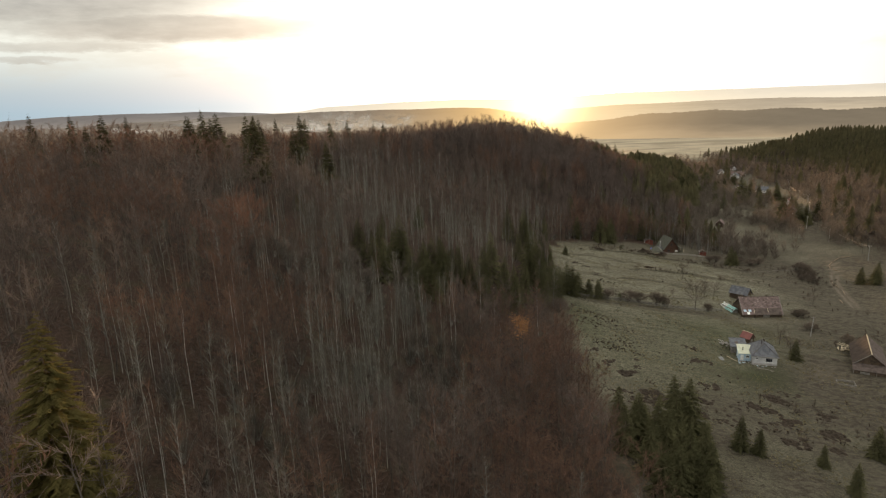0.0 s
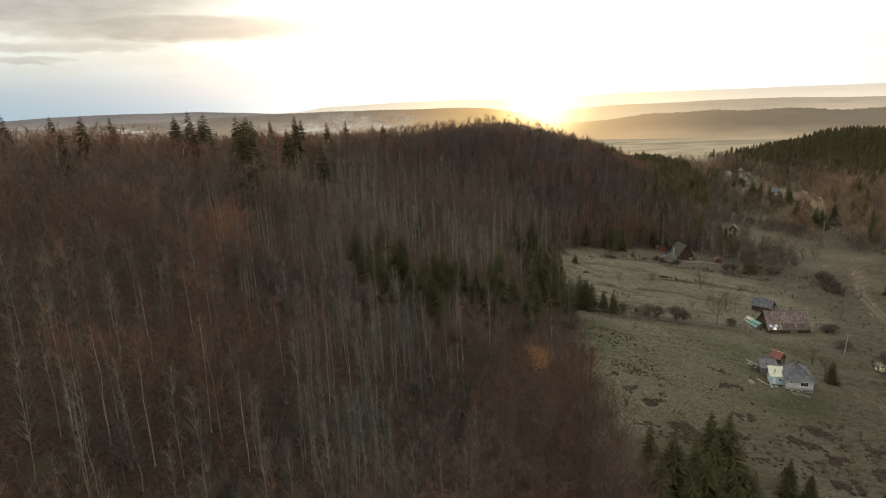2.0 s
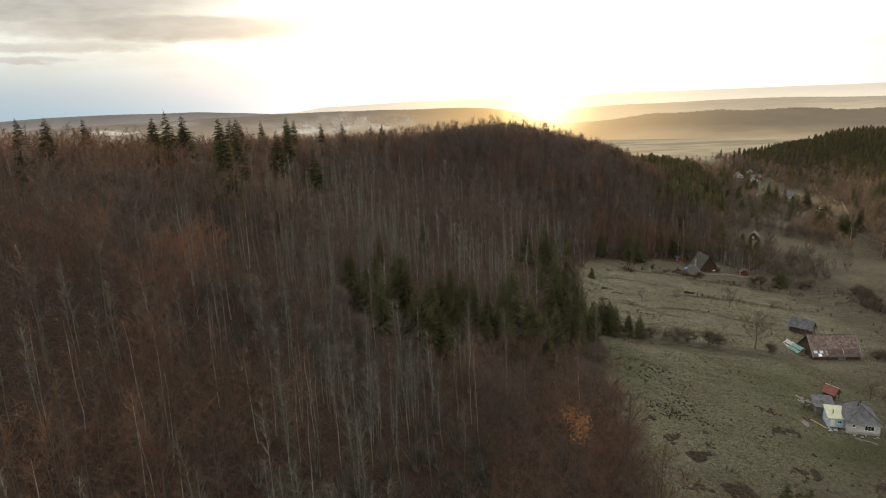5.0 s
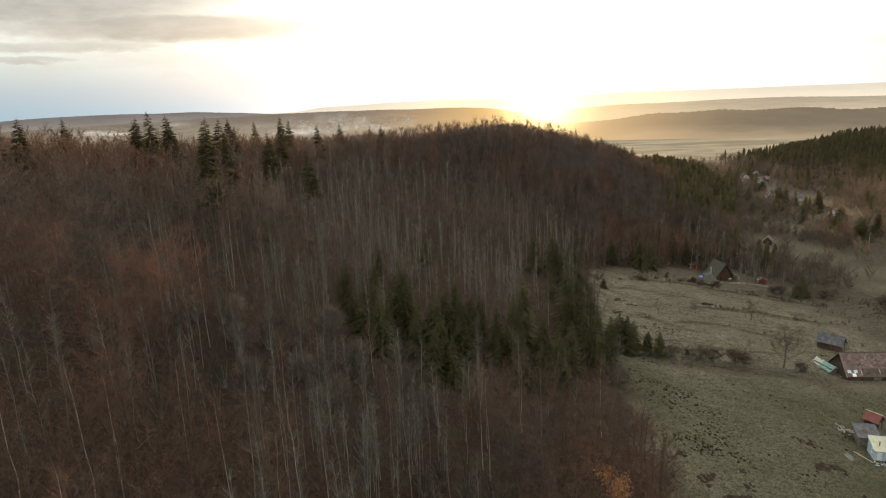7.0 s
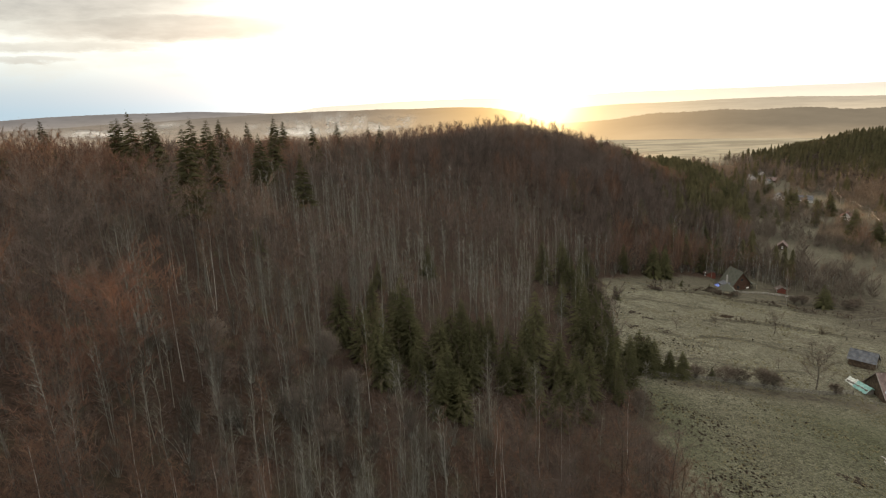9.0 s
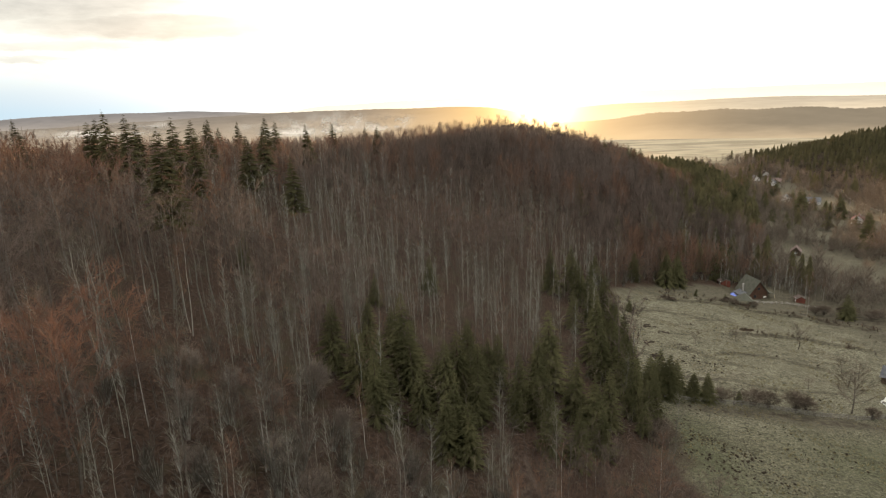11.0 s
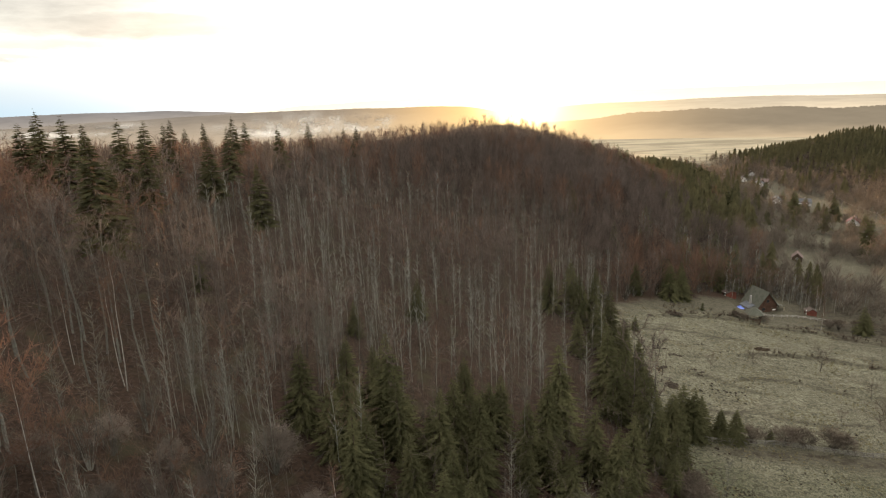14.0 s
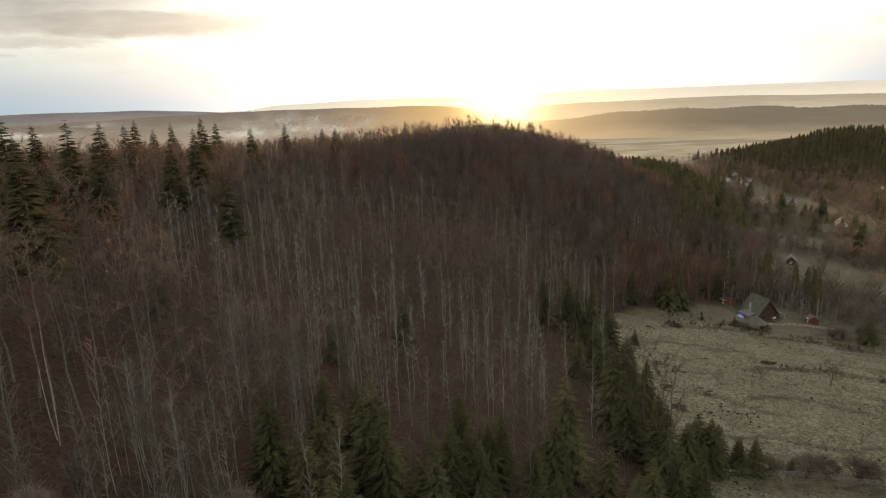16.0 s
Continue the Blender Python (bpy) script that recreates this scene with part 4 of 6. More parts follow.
# tall beeches with clean trunks over open leaf litter
for x, y, tall in [(-73, 220, 26), (-66, 214, 25), (-63, 212, 27), (-58, 209, 25), (-55, 207, 26), (-49, 203, 25), (-62, 195, 26), (-69, 203, 25), (-77, 208, 26), (-52, 216, 25), (-45, 212, 24), (-60, 224, 25), (-48, 226, 24), (-81, 197, 25), (-56, 199, 24)]:
    plant(HIGH_BEECH, x, y, tall / 25)
# the wood's edge above the pasture
for k in range(26):
    x = 60 + 3.6 * k
    y = float(np.interp(x, (57, 78, 118, 150), (312, 335, 351, 359))) + random.uniform(-1, 6)
    if math.hypot(x - 138, y - 341) > 13:
        plant(ALDER, x, y, random.uniform(0.75, 1.15)) if k % 6 else plant(SPRUCE, x, y, random.uniform(0.75, 1.0), squash=1.35)
        plant(HAZEL, x + random.uniform(-1, 3), y - random.uniform(0, 3), random.uniform(0.5, 0.85))
for x, y, h in [(95, 337, 15), (101, 339, 13), (106, 400, 12)]:
    plant(SPRUCE, x, y, h / 15, squash=1.5, label="broad dark spruce at the edge of the upper pasture")
# the ridge's old spruces, by their height
for x, y, h in [(-98, 272, 34), (-92, 270, 33), (-105, 274, 30), (-140, 264, 29.5), (-81, 275, 33), (-62, 222, 36), (-73, 250, 26), (-86, 300, 31), (-73, 270, 29), (-112, 388, 30), (-99, 396, 29),
                (-66, 318, 30), (-76, 361, 31), (-61, 450, 28.5), (-133, 463, 31), (-160, 250, 29), (-118, 300, 30), (-58, 362, 28), (-33, 422, 25), (-63, 290, 29), (-45, 272, 28),
                (-186, 262, 29), (-172, 300, 29), (-45, 470, 25), (-128, 232, 26), (-112, 318, 29), (-150, 310, 29), (-5, 244, 17), (-90, 330, 29), (-80, 392, 29)]:
    plant(OLD_SPRUCE, x, y, h / 30, squash=random.uniform(0.95, 1.3))
GREAT = kind_of_tree("great_spruce", [spruce(RNG, 31, 8.6, 44, 13, 16, 0.04, 0.1)], (BARK_SPRUCE, NEEDLES_MOSSY), "large spruce with mossy drooping branches low on the slope", "conifer", "")
plant(GREAT, -38.5, 57, 1.0)
for x, y, h in [(-69, 180, 27), (-65, 181.5, 25), (-72, 178.5, 22)]:
    plant(BEECH, x, y, h / 21, label="tall grey-barked beech with several stems")
for x, y, s in [(-36, 174, 1.1), (-31, 178, 1.3), (-24, 173, 1.2), (-47, 180, 1.2), (-40, 168, 1.3), (-53, 171, 1.2), (-28, 166, 1.2), (-18, 170, 1.2), (-44, 190, 1.1), (-35, 188, 1.2)]:
    plant(HAZEL, x, y, s)
for x, y, s in [(-47, 153, 1.65), (-51, 158, 1.5), (-52, 146, 1.25), (-57, 150, 1.2), (-49, 152, 1.15), (-60, 157, 1.1)]:
    plant(RUST, x, y, s)
for x, y, s in [(-74, 153, 1.45), (-71, 157, 1.3), (-76, 165, 1.4), (-53, 172, 1.45), (-50, 174, 1.25), (-53.5, 164, 1.4), (-54, 98, 1.0), (-49, 97, 1.0), (-46, 135, 1.1), (-89, 243, 1.6), (-86, 247, 1.5), (-98, 248, 1.6), (-85, 288, 1.6), (-45, 62, 1.0)]:
    plant(RUST, x, y, s)

# the rest of the woods, one mass to a kind
def sizes(n, lo, hi):
    return RNG.uniform(lo, hi, n)


def in_view_of_flight(p, margin=25):
    """The wedge of hillside that lies ahead of the flight line."""
    return (p[:, 0] > -(0.76 * (p[:, 1] + 12) + margin)) & (p[:, 1] > 5)


def low_spur(p):
    """Trees stay low along the spur's end."""
    line = wood_edge(p[:, 1])
    return 1 - 0.42 * smooth(p[:, 1], 590, 690) * smooth(p[:, 0], line - 120, line - 50)


BANDS = (  # a stretch of the hill, spacing, twigs of a broad and of a slender tree, their width, limbs, side branches, crown's base, stem
    ((-300, 60, 0, 225), 6.0, 350, 230, 0.075, 8, 0, 0.34, 0.0036), ((-330, 70, 225, 335), 6.2, 235, 160, 0.120, 6, 1, 0.30, 0.0044), ((-440, 330, 335, 640), 6.9, 155, 105, 0.232, 3, 0, 0.2, 0.0042),
    ((60, 330, 640, 900), 8.0, 130, 90, 0.27, 3, 0, 0.2, 0.0042))
for stretch, step, twig_a, twig_b, wide_a, limbs, sub, crown_base, thin in BANDS:
    woods = jittered(*stretch, step)
    keep = (woods[:, 0] < wood_edge(woods[:, 1]) - 1.5) & in_view_of_flight(woods)
    keep &= ~((woods[:, 0] > -46) & (woods[:, 0] < 44) & (woods[:, 1] > 62) & (woods[:, 1] < 176))
    keep &= ~((np.abs(woods[:, 0] - 8) < 30) & (np.abs(woods[:, 1] - 198) < 22) & (RNG.random(len(woods)) < 0.85))
    keep &= ~((woods[:, 1] < 190) & (woods[:, 1] > 20) & (woods[:, 0] < -46) & (RNG.random(len(woods)) < 0.12))
    keep &= ~((woods[:, 0] > 24) & (woods[:, 1] > 176) & (woods[:, 1] < 300) & (RNG.random(len(woods)) < 0.6))
    keep &= ~((((woods[:, 0] + 62) / 24) ** 2 + ((woods[:, 1] - 207) / 22) ** 2 < 1) & (RNG.random(len(woods)) < 0.9))
    keep &= (woods[:, 1] < 540) | (woods[:, 0] > wood_edge(woods[:, 1]) - 150)
    keep &= (woods[:, 1] > 45) | (woods[:, 0] > -70)
    keep &= ~((woods[:, 1] > 440) & (woods[:, 1] < 860) & (np.random.default_rng(3).random(len(woods)) < 0.85 * smooth(woods[:, 0], wood_edge(woods[:, 1]) - 62, wood_edge(woods[:, 1]) - 34)))
    woods = woods[keep]
    on_crest = (woods[:, 0] > -30) & (woods[:, 0] < 140) & (woods[:, 1] > 470) & (woods[:, 1] < 600)
    woods = woods[~on_crest | (RNG.random(len(woods)) < 0.35)]
    stand = wobble(woods[:, 0], woods[:, 1], 30.0, 1.0) + RNG.normal(0, 0.17, len(woods))
    stand -= 0.68 * smooth(woods[:, 0], -70, -10) * (1 - 0.6 * smooth(woods[:, 0], 30, 60)) * (1 - smooth(woods[:, 1], 300, 380)) - 0.12 - 0.25 * (1 - smooth(woods[:, 0], -75, -40))
    stand = np.where(woods[:, 1] > 415, np.abs(stand) * 0.8, stand)
    red = stand > 0.42
    brown = (stand > -0.12) & ~red
    birch = (stand <= -0.12) & (stand > -0.26)
    aspen = stand <= -0.26
    for mask, mat, label in ((brown, TWIG_BROWN, "mass of leafless brown broadleaf trees covering the hill"), (red, TWIG_RED, "mass of leafless trees with reddish crowns")):
        scatter("bare_woods", [bare_tree(RNG, 22, 4.9, limbs, twig_a, wide_a, crown_base, thick=0.009, sides=3, sub=sub) if limbs > 3 else round_crown(RNG, 24, 4.6, twig_a, wide_a * 0.66) for _ in range(6)], (BARK_BROWN, mat), woods[mask], sizes(int(mask.sum()), *((0.7, 1.12) if limbs > 3 else (0.82, 1.04))) * low_spur(woods[mask]), label, "woods")
    scatter("birch_woods", [pole_tree(RNG, 20, twig_b // 5, twig_b * 4 // 5, wide_a * 0.7, 3.4, 0.30, thin, 3, 0.008) for _ in range(4)], (BARK_GREY, TWIG_RED), woods[birch], sizes(int(birch.sum()), 0.75, 1.1),
            "mass of birches with reddish leafless crowns", "woods")
    scatter("aspen_woods", [pole_tree(RNG, 19, twig_b // 4, twig_b * 3 // 4, wide_a * 0.7, 3.1, 0.26, thin, 3, 0.008) for _ in range(4)], (BARK_GREY if limbs == 6 else BARK_DULL, TWIG_PALE), woods[aspen], sizes(int(aspen.sum()), 0.75, 1.1),
            "mass of slender pale-stemmed aspens", "woods")
# the woods go on behind and beside
rest = jittered(-300, 36, -150, 230, 10)
rest = rest[(rest[:, 0] < wood_edge(rest[:, 1]) - 2) & (~in_view_of_flight(rest, 22) | ((rest[:, 1] < 45) & (rest[:, 0] < -70)))]
scatter("bare_woods", [bare_tree(RNG, 21, 5.2, 4, 50, 0.28, 0.3, thick=0.010, sides=3, sub=0) for _ in range(4)], (BARK_BROWN, TWIG_BROWN), rest, sizes(len(rest), 0.7, 1.1), "leafless brown woods stretching away over the hill", "woods")
# undergrowth between the stems
brush = jittered(-120, 60, 40, 300, 4.7)
brush = brush[(brush[:, 0] < wood_edge(brush[:, 1]) - 0.5) & in_view_of_flight(brush, 0)]
brush = brush[((brush[:, 0] + 62) / 24) ** 2 + ((brush[:, 1] - 207) / 22) ** 2 > 0.8]
scatter("undergrowth", [bush_shape(RNG, 4.4, 2.5, 2, 40, 0.052) for _ in range(6)], (BARK_BROWN, TWIG_GREY), brush, sizes(len(brush), 0.5, 1.4),
        "leafless saplings and brushwood under the trees", "undergrowth")
# thin saplings that fill the woods with fine upright stems
def sapling(rng, tall, twigs, width):
    a = np.array([[0, 0, 0.0]])
    tip = np.array([[rng.normal(0, 0.4), rng.normal(0, 0.4), tall]])
    s = Shape().add(*slivers(a, tip, np.array([width * 1.3]), rng), 0)
    q = rng.uniform(0.3, 1, (twigs, 1))
    b = a + (tip - a) * q
    return s.add(*slivers(b, b + rng.normal(0, 0.16, (twigs, 3)) * tall * [1, 1, 0.4] + [0, 0, 0.12 * tall], np.full(twigs, width), rng), 1).done()


for box_of, step, wide_s, mat_s, bark_s in (((-110, 60, 30, 300), 4.2, 0.055, TWIG_BROWN, BARK_BROWN), ((-240, 190, 300, 400), 5.0, 0.11, TWIG_BROWN, BARK_BROWN), ((-330, 200, 400, 570), 5.0, 0.15, TWIG_BROWN, BARK_BROWN)):
    thin = jittered(*box_of, step)
    thin = thin[(thin[:, 0] < wood_edge(thin[:, 1]) - 0.5) & in_view_of_flight(thin, 0)]
    scatter("saplings", [sapling(RNG, 9, 12 if wide_s < 0.12 else 22, wide_s) for _ in range(8)], (bark_s, mat_s), thin, sizes(len(thin), 0.5, 1.35), "thin leafless saplings crowding between the trees", "saplings")
crest = jittered(-40, 150, 450, 556, 3.9)
scatter("crest_thicket", [round_crown(RNG, 17, 3.4, 88, 0.15) for _ in range(6)], (BARK_BROWN, TWIG_BROWN), crest, sizes(len(crest), 0.84, 1.04), "close-grown leafless trees along the crest of the hill", "woods")
# spruces down the far spur and on the opposite hill
spur = jittered(60, 340, 450, 900, 6.6)
line = wood_edge(spur[:, 1])
spur = spur[(spur[:, 0] < line + 4) & (spur[:, 0] > line - 62) & (RNG.random(len(spur)) < smooth(spur[:, 0], line - 60, line - 15))]
low_spruce = [distant_spruce(RNG, 17, 5.0) for _ in range(8)]
scatter("spur_spruces", low_spruce, (BARK_SPRUCE, NEEDLES_HAZED), spur, sizes(len(spur), 0.7, 1.2), "dark spruces along the descending spur", "conifers")
for k in range(120):
    y = 520 + 2.7 * k + random.uniform(-4, 4)
    if k % 2:
        plant(VALLEY_SPRUCE, float(wood_edge(y)) - random.uniform(-10, 14), y, random.uniform(1.1, 1.6), squash=1.2, label="tall dark spruce at the foot of the spur")
    else:
        plant(VALLEY_SPRUCE, float(wood_edge(y)) - random.uniform(10, 62), y, random.uniform(0.8, 1.3), squash=1.25, label="dark spruce on the descending spur")
for k in range(36):
    y = random.uniform(555, 760)
    plant(VALLEY_SPRUCE, float(wood_edge(y)) - random.uniform(45, 112), y, random.uniform(1.15, 1.6), squash=1.2, label="tall dark spruce on the crest of the spur")
for k in range(18):
    x, y = random.uniform(76, 165), random.uniform(352, 440)
    if x < wood_edge(y) and math.hypot(x - 138, y - 342) > 16:
        plant(VALLEY_SPRUCE, x, y, random.uniform(0.7, 1.1), squash=1.1, label="dark spruce inside the wood above the pasture")
flank = RNG.uniform((-48, 455), (10, 840), (190, 2))
flank[:, 0] += wood_edge(flank[:, 1])
flank = flank[np.all([np.hypot(flank[:, 0] - x, flank[:, 1] - y) > r + 3 for x, y, r in CLEARINGS], 0)]
scatter("flank_spruces", low_spruce, (BARK_SPRUCE, NEEDLES_HAZED), flank, sizes(len(flank), 0.8, 1.4), "dark spruces on the valley flank of the spur", "conifers")
opposite = jittered(215, 800, 200, 1080, 7.2)
opposite = opposite[(opposite[:, 0] > east_edge(opposite[:, 1]) + 3) & (opposite[:, 0] < 40 + 0.8 * opposite[:, 1]) & (opposite[:, 0] < valley_x(opposite[:, 1]) + 190)]
edge_mix = RNG.random(len(opposite)) < smooth(opposite[:, 0] - east_edge(opposite[:, 1]), 6, 75) * 0.92
scatter("opposite_spruces", low_spruce, (BARK_SPRUCE, NEEDLES_HAZED), opposite[edge_mix], sizes(int(edge_mix.sum()), 0.6, 1.05), "spruce forest covering the opposite hillside", "conifers")
scatter("opposite_bare_trees", [round_crown(RNG, 15, 4.4, 66, 0.30) for _ in range(5)], (BARK_BROWN, TWIG_BACKLIT), opposite[~edge_mix], sizes(int((~edge_mix).sum()), 0.6, 1.0),
        "leafless reddish trees at the foot of the opposite hill", "woods")
# scrub of the valley floor
scrub = np.concatenate([jittered(120, 480, 330, 620, 5.2), jittered(220, 480, 620, 960, 5.8)])
scrub = scrub[(scrub[:, 0] > wood_edge(scrub[:, 1]) - 4) & (scrub[:, 0] < east_edge(scrub[:, 1]) + 8) & (wobble(scrub[:, 0], scrub[:, 1], 17.0, 5.0) + RNG.normal(0, 0.3, len(scrub)) > -0.5)]


def clear(p):
    """Not on the valley's open grass."""
    return np.all([np.hypot(p[:, 0] - x, p[:, 1] - y) > r for x, y, r in CLEARINGS], 0)


scrub = scrub[clear(scrub)]
scrub = scrub[((scrub[:, 0] - 140) / 24) ** 2 + ((scrub[:, 1] - 338) / 19) ** 2 > 1]
scrub = scrub[(near_road(scrub[:, 0], scrub[:, 1]) > 6) & (np.hypot(scrub[:, 0] - 204, scrub[:, 1] - 424) > 9)]
scatter("valley_scrub", [round_crown(RNG, 5.5, 2.9, 70, 0.17) for _ in range(3)] + [round_crown(RNG, 10.5, 3.5, 95, 0.18) for _ in range(4)] + [bare_tree(RNG, 9.5, 3.6, 4, 80, 0.16, 0.12, sides=3, sub=0)], (BARK_BROWN, TWIG_BACKLIT), scrub, sizes(len(scrub), 0.6, 1.6), "leafless brown thickets on the valley floor", "thicket")
for x, y in jittered(126, 203, 352, 378, 6.2):
    if near_road(x, y) > 5 and math.hypot(x - 139, y - 342) > 14:
        low = 0.6 if x > 160 else 1.0
        plant(ALDER, x, y, low * random.uniform(0.6, 1.0), label="fuzzy leafless brown tree in the thicket behind the pasture") if random.random() < 0.7 else plant(HAZEL, x, y, low * random.uniform(0.8, 1.2))
thicket = jittered(128, 203, 340, 372, 3.6)
thicket = thicket[(thicket[:, 1] > 338 + 0.12 * np.abs(thicket[:, 0] - 150)) & (np.hypot(thicket[:, 0] - 139, thicket[:, 1] - 341) > 14)]
scatter("young_thicket", [pole_tree(RNG, 9, 18, 72, 0.08, 1.7, 0.25, 0.008, 3) for _ in range(4)], (BARK_GREY, TWIG_BROWN), thicket, sizes(len(thicket), 0.6, 1.3) * np.where(thicket[:, 0] > 160, 0.7, 1.0), "thicket of young birches and alders behind the pasture", "thicket")
mixed = jittered(150, 480, 352, 930, 14)
mixed = mixed[(mixed[:, 0] > wood_edge(mixed[:, 1]) - 5) & (mixed[:, 0] < east_edge(mixed[:, 1]) + 5) & (near_road(mixed[:, 0], mixed[:, 1]) > 9) & (wobble(mixed[:, 0], mixed[:, 1], 22.0, 8.0) > 0.25) & clear(mixed)]
mixed = mixed[np.hypot(mixed[:, 0] - 203, mixed[:, 1] - 424) > 14]
scatter("valley_spruces", low_spruce, (BARK_SPRUCE, NEEDLES_HAZED), mixed, sizes(len(mixed), 0.7, 1.2), "scattered spruces on the valley floor", "conifers")


for x, y, h in [(284, 557, 24), (327, 593, 12), (318, 558, 18), (306, 640, 14), (263, 450, 22), (304, 680, 17), (279, 654, 15), (328, 693, 12), (270, 566, 14), (268, 436, 17), (285, 443, 16)]:
    plant(VALLEY_SPRUCE, x, y, h / 15, squash=1.25, label="full dark spruce standing on the valley floor")
for x, y, h in [(247, 417, 22), (254, 424, 17)]:
    plant(ALDER, x, y, h / 14, label="tall tree with glowing reddish twigs in the valley")
copse = np.concatenate([RNG.uniform((290, 880), (470, 1090), (240, 2)), RNG.normal((330, 960), (30, 40), (60, 2))])
copse = copse[clear(copse)]
scatter("far_copses", [round_crown(RNG, 9, 4.2, 60, 0.30) for _ in range(5)], (BARK_BROWN, TWIG_BACKLIT), copse, sizes(len(copse), 0.45, 1.05), "leafless copses and orchards between the far fields", "copse")
for x, y, h, spin in ((-50.6, 199.2, 22, 200), (-51.4, 200.2, 18, 60), (-60.5, 203.5, 17, 10)):
    plant(RED, x, y, h / 18, spin, 2, "tall birch with a bright white leaning stem", squash=1.0)
for x, y, spin in ((-57.8, 180.1, 30), (-57.0, 180.6, 150), (-58.4, 181.2, 260)):
    plant(GREY_BEECH, x, y, 0.92, spin)
DOME = kind_of_tree("grey_shrub", [dome_bush(RNG, 7.5, 4.2, 34, 2100, 0.044) for _ in range(3)], (BARK_DULL, TWIG_MAUVE), "broad round grey leafless shrub on the slope", "shrub", "round shrubs of the slope")
for x, y, h in ((-25.8, 187.3, 8.5), (-45.9, 183.6, 6.5), (-38.1, 183.2, 5.5), (-52, 178, 6), (-31, 178, 7), (-18, 178, 7), (-41, 172, 6), (-27, 166, 6.5), (-55, 168, 6), (-36, 160, 6), (-20, 160, 7)):
    plant(DOME, x, y, h / 7.5)
# a little mist lying beyond the ridge
MIST = bpy.data.materials.new("mist")
MIST.use_nodes = True
mist = Nodes(MIST.node_tree)
spot = mist.put("ShaderNodeTexCoord").outputs["Object"]
inner = mist.put("ShaderNodeSeparateXYZ", {0: spot}).outputs
fade = mist.math("MULTIPLY", mist.math("SUBTRACT", 1.0, mist.ramp(mist.math("ABSOLUTE", inner[0]), 0.35, 1.0)), mist.math("SUBTRACT", 1.0, mist.ramp(mist.math("ABSOLUTE", inner[2]), 0.2, 1.0)))
stretched = mist.put("ShaderNodeMapping", {"Vector": spot, "Scale": (2.4, 1.0, 1.0)}).outputs[0]
dense = mist.math("MULTIPLY", mist.ramp(mist.noise(stretched, 1.1, 3.0), 0.36, 0.80), fade)
air = mist.put("ShaderNodeMixShader", {0: mist.math("MULTIPLY", dense, 0.75), 1: mist.put("ShaderNodeBsdfTransparent").outputs[0], 2: mist.put("ShaderNodeBsdfDiffuse", {"Color": rgb(0.85, 0.82, 0.77)}).outputs[0]})
mist.put("ShaderNodeOutputMaterial", {"Surface": air.outputs[0]})
for x, y, z, wide, tall in ((-112, 640, 66, 36, 15), (-88, 655, 66, 30, 13), (-48, 650, 64, 34, 10), (-130, 670, 62, 70, 10), (-330, 700, 66, 90, 9)):
    a, b = np.meshgrid(np.linspace(-1, 1, 25), np.linspace(-1, 1, 9))
    verts = np.stack([a, 0.10 * wobble(a, b, 0.5, x) + 0.15 * (1 - a * a), b], -1).reshape(-1, 3)
    k = np.arange(25 * 9).reshape(9, 25)
    bank_mesh = mesh_from("mist", verts, np.stack([k[:-1, :-1], k[:-1, 1:], k[1:, 1:], k[1:, :-1]], -1).reshape(-1, 4), [MIST], smooth_faces=True)
    ob = tagged(new("mist", bank_mesh), "thin pale mist drifting behind the wooded ridge", "mist", kind="stuff")
    ob.matrix_basis = pose(x, y, z) @ Matrix.Diagonal((wide, wide, tall, 1))


# ---- pasture: trees, bushes, heaps and fences ----
BARK_DAMP = material("damp_dark_bark", (0.045, 0.036, 0.030), (0.105, 0.085, 0.070), 2.0, 0.9)
TWIG_DARK = foliage("dark_pasture_twigs", (0.052, 0.036, 0.029), (0.140, 0.096, 0.074), 0.2)
def leafy_top(rng, tall, wide, leaves):
    """A bare stem with a rounded head of dry leaves."""
    v, f, m = bare_tree(rng, tall, wide * 0.9, 10, 40, 0.05, 0.72)
    clumps = rng.normal(0, 0.5, (9, 3)) * [wide, wide, wide * 1.1] + [0, 0, tall - wide]
    at = clumps[rng.integers(0, 9, leaves)] + rng.normal(0, 0.30 * wide, (leaves, 3))
    lv, lf = slivers(at, at + rng.normal(0, 0.16, (leaves, 3)) + [0, 0, -0.12], np.full(leaves, 0.24), rng)
    return np.concatenate([v, lv]), np.concatenate([f, lf + len(v)]), np.concatenate([m, np.ones(leaves, int)])


ORANGE = kind_of_tree("autumn_tree", [leafy_top(RNG, 20, 1.9, 520)], (BARK_BROWN, LEAF_ORANGE), "tree still holding dry orange leaves at its top", "tree", "")
FRUIT = kind_of_tree("fruit_tree", [bare_tree(RNG, 6, 2.6, 14, 900, 0.036, 0.25, (0.2, 0.9), 0.022, 5, 4) for _ in range(3)], (BARK_BROWN, TWIG_DOME),
                     "small leafless fruit tree standing on the pasture", "tree", "fruit trees on the pasture")
BUSH = kind_of_tree("bush", [dome_bush(RNG, 3.4, 3.0, 40, 1300, 0.056) for _ in range(4)], (BARK_BROWN, TWIG_DOME), "leafless brown bush beside the pasture fence", "bush", "bushes along the fence")
plant(ORANGE, 22, 124.4, 1.2)
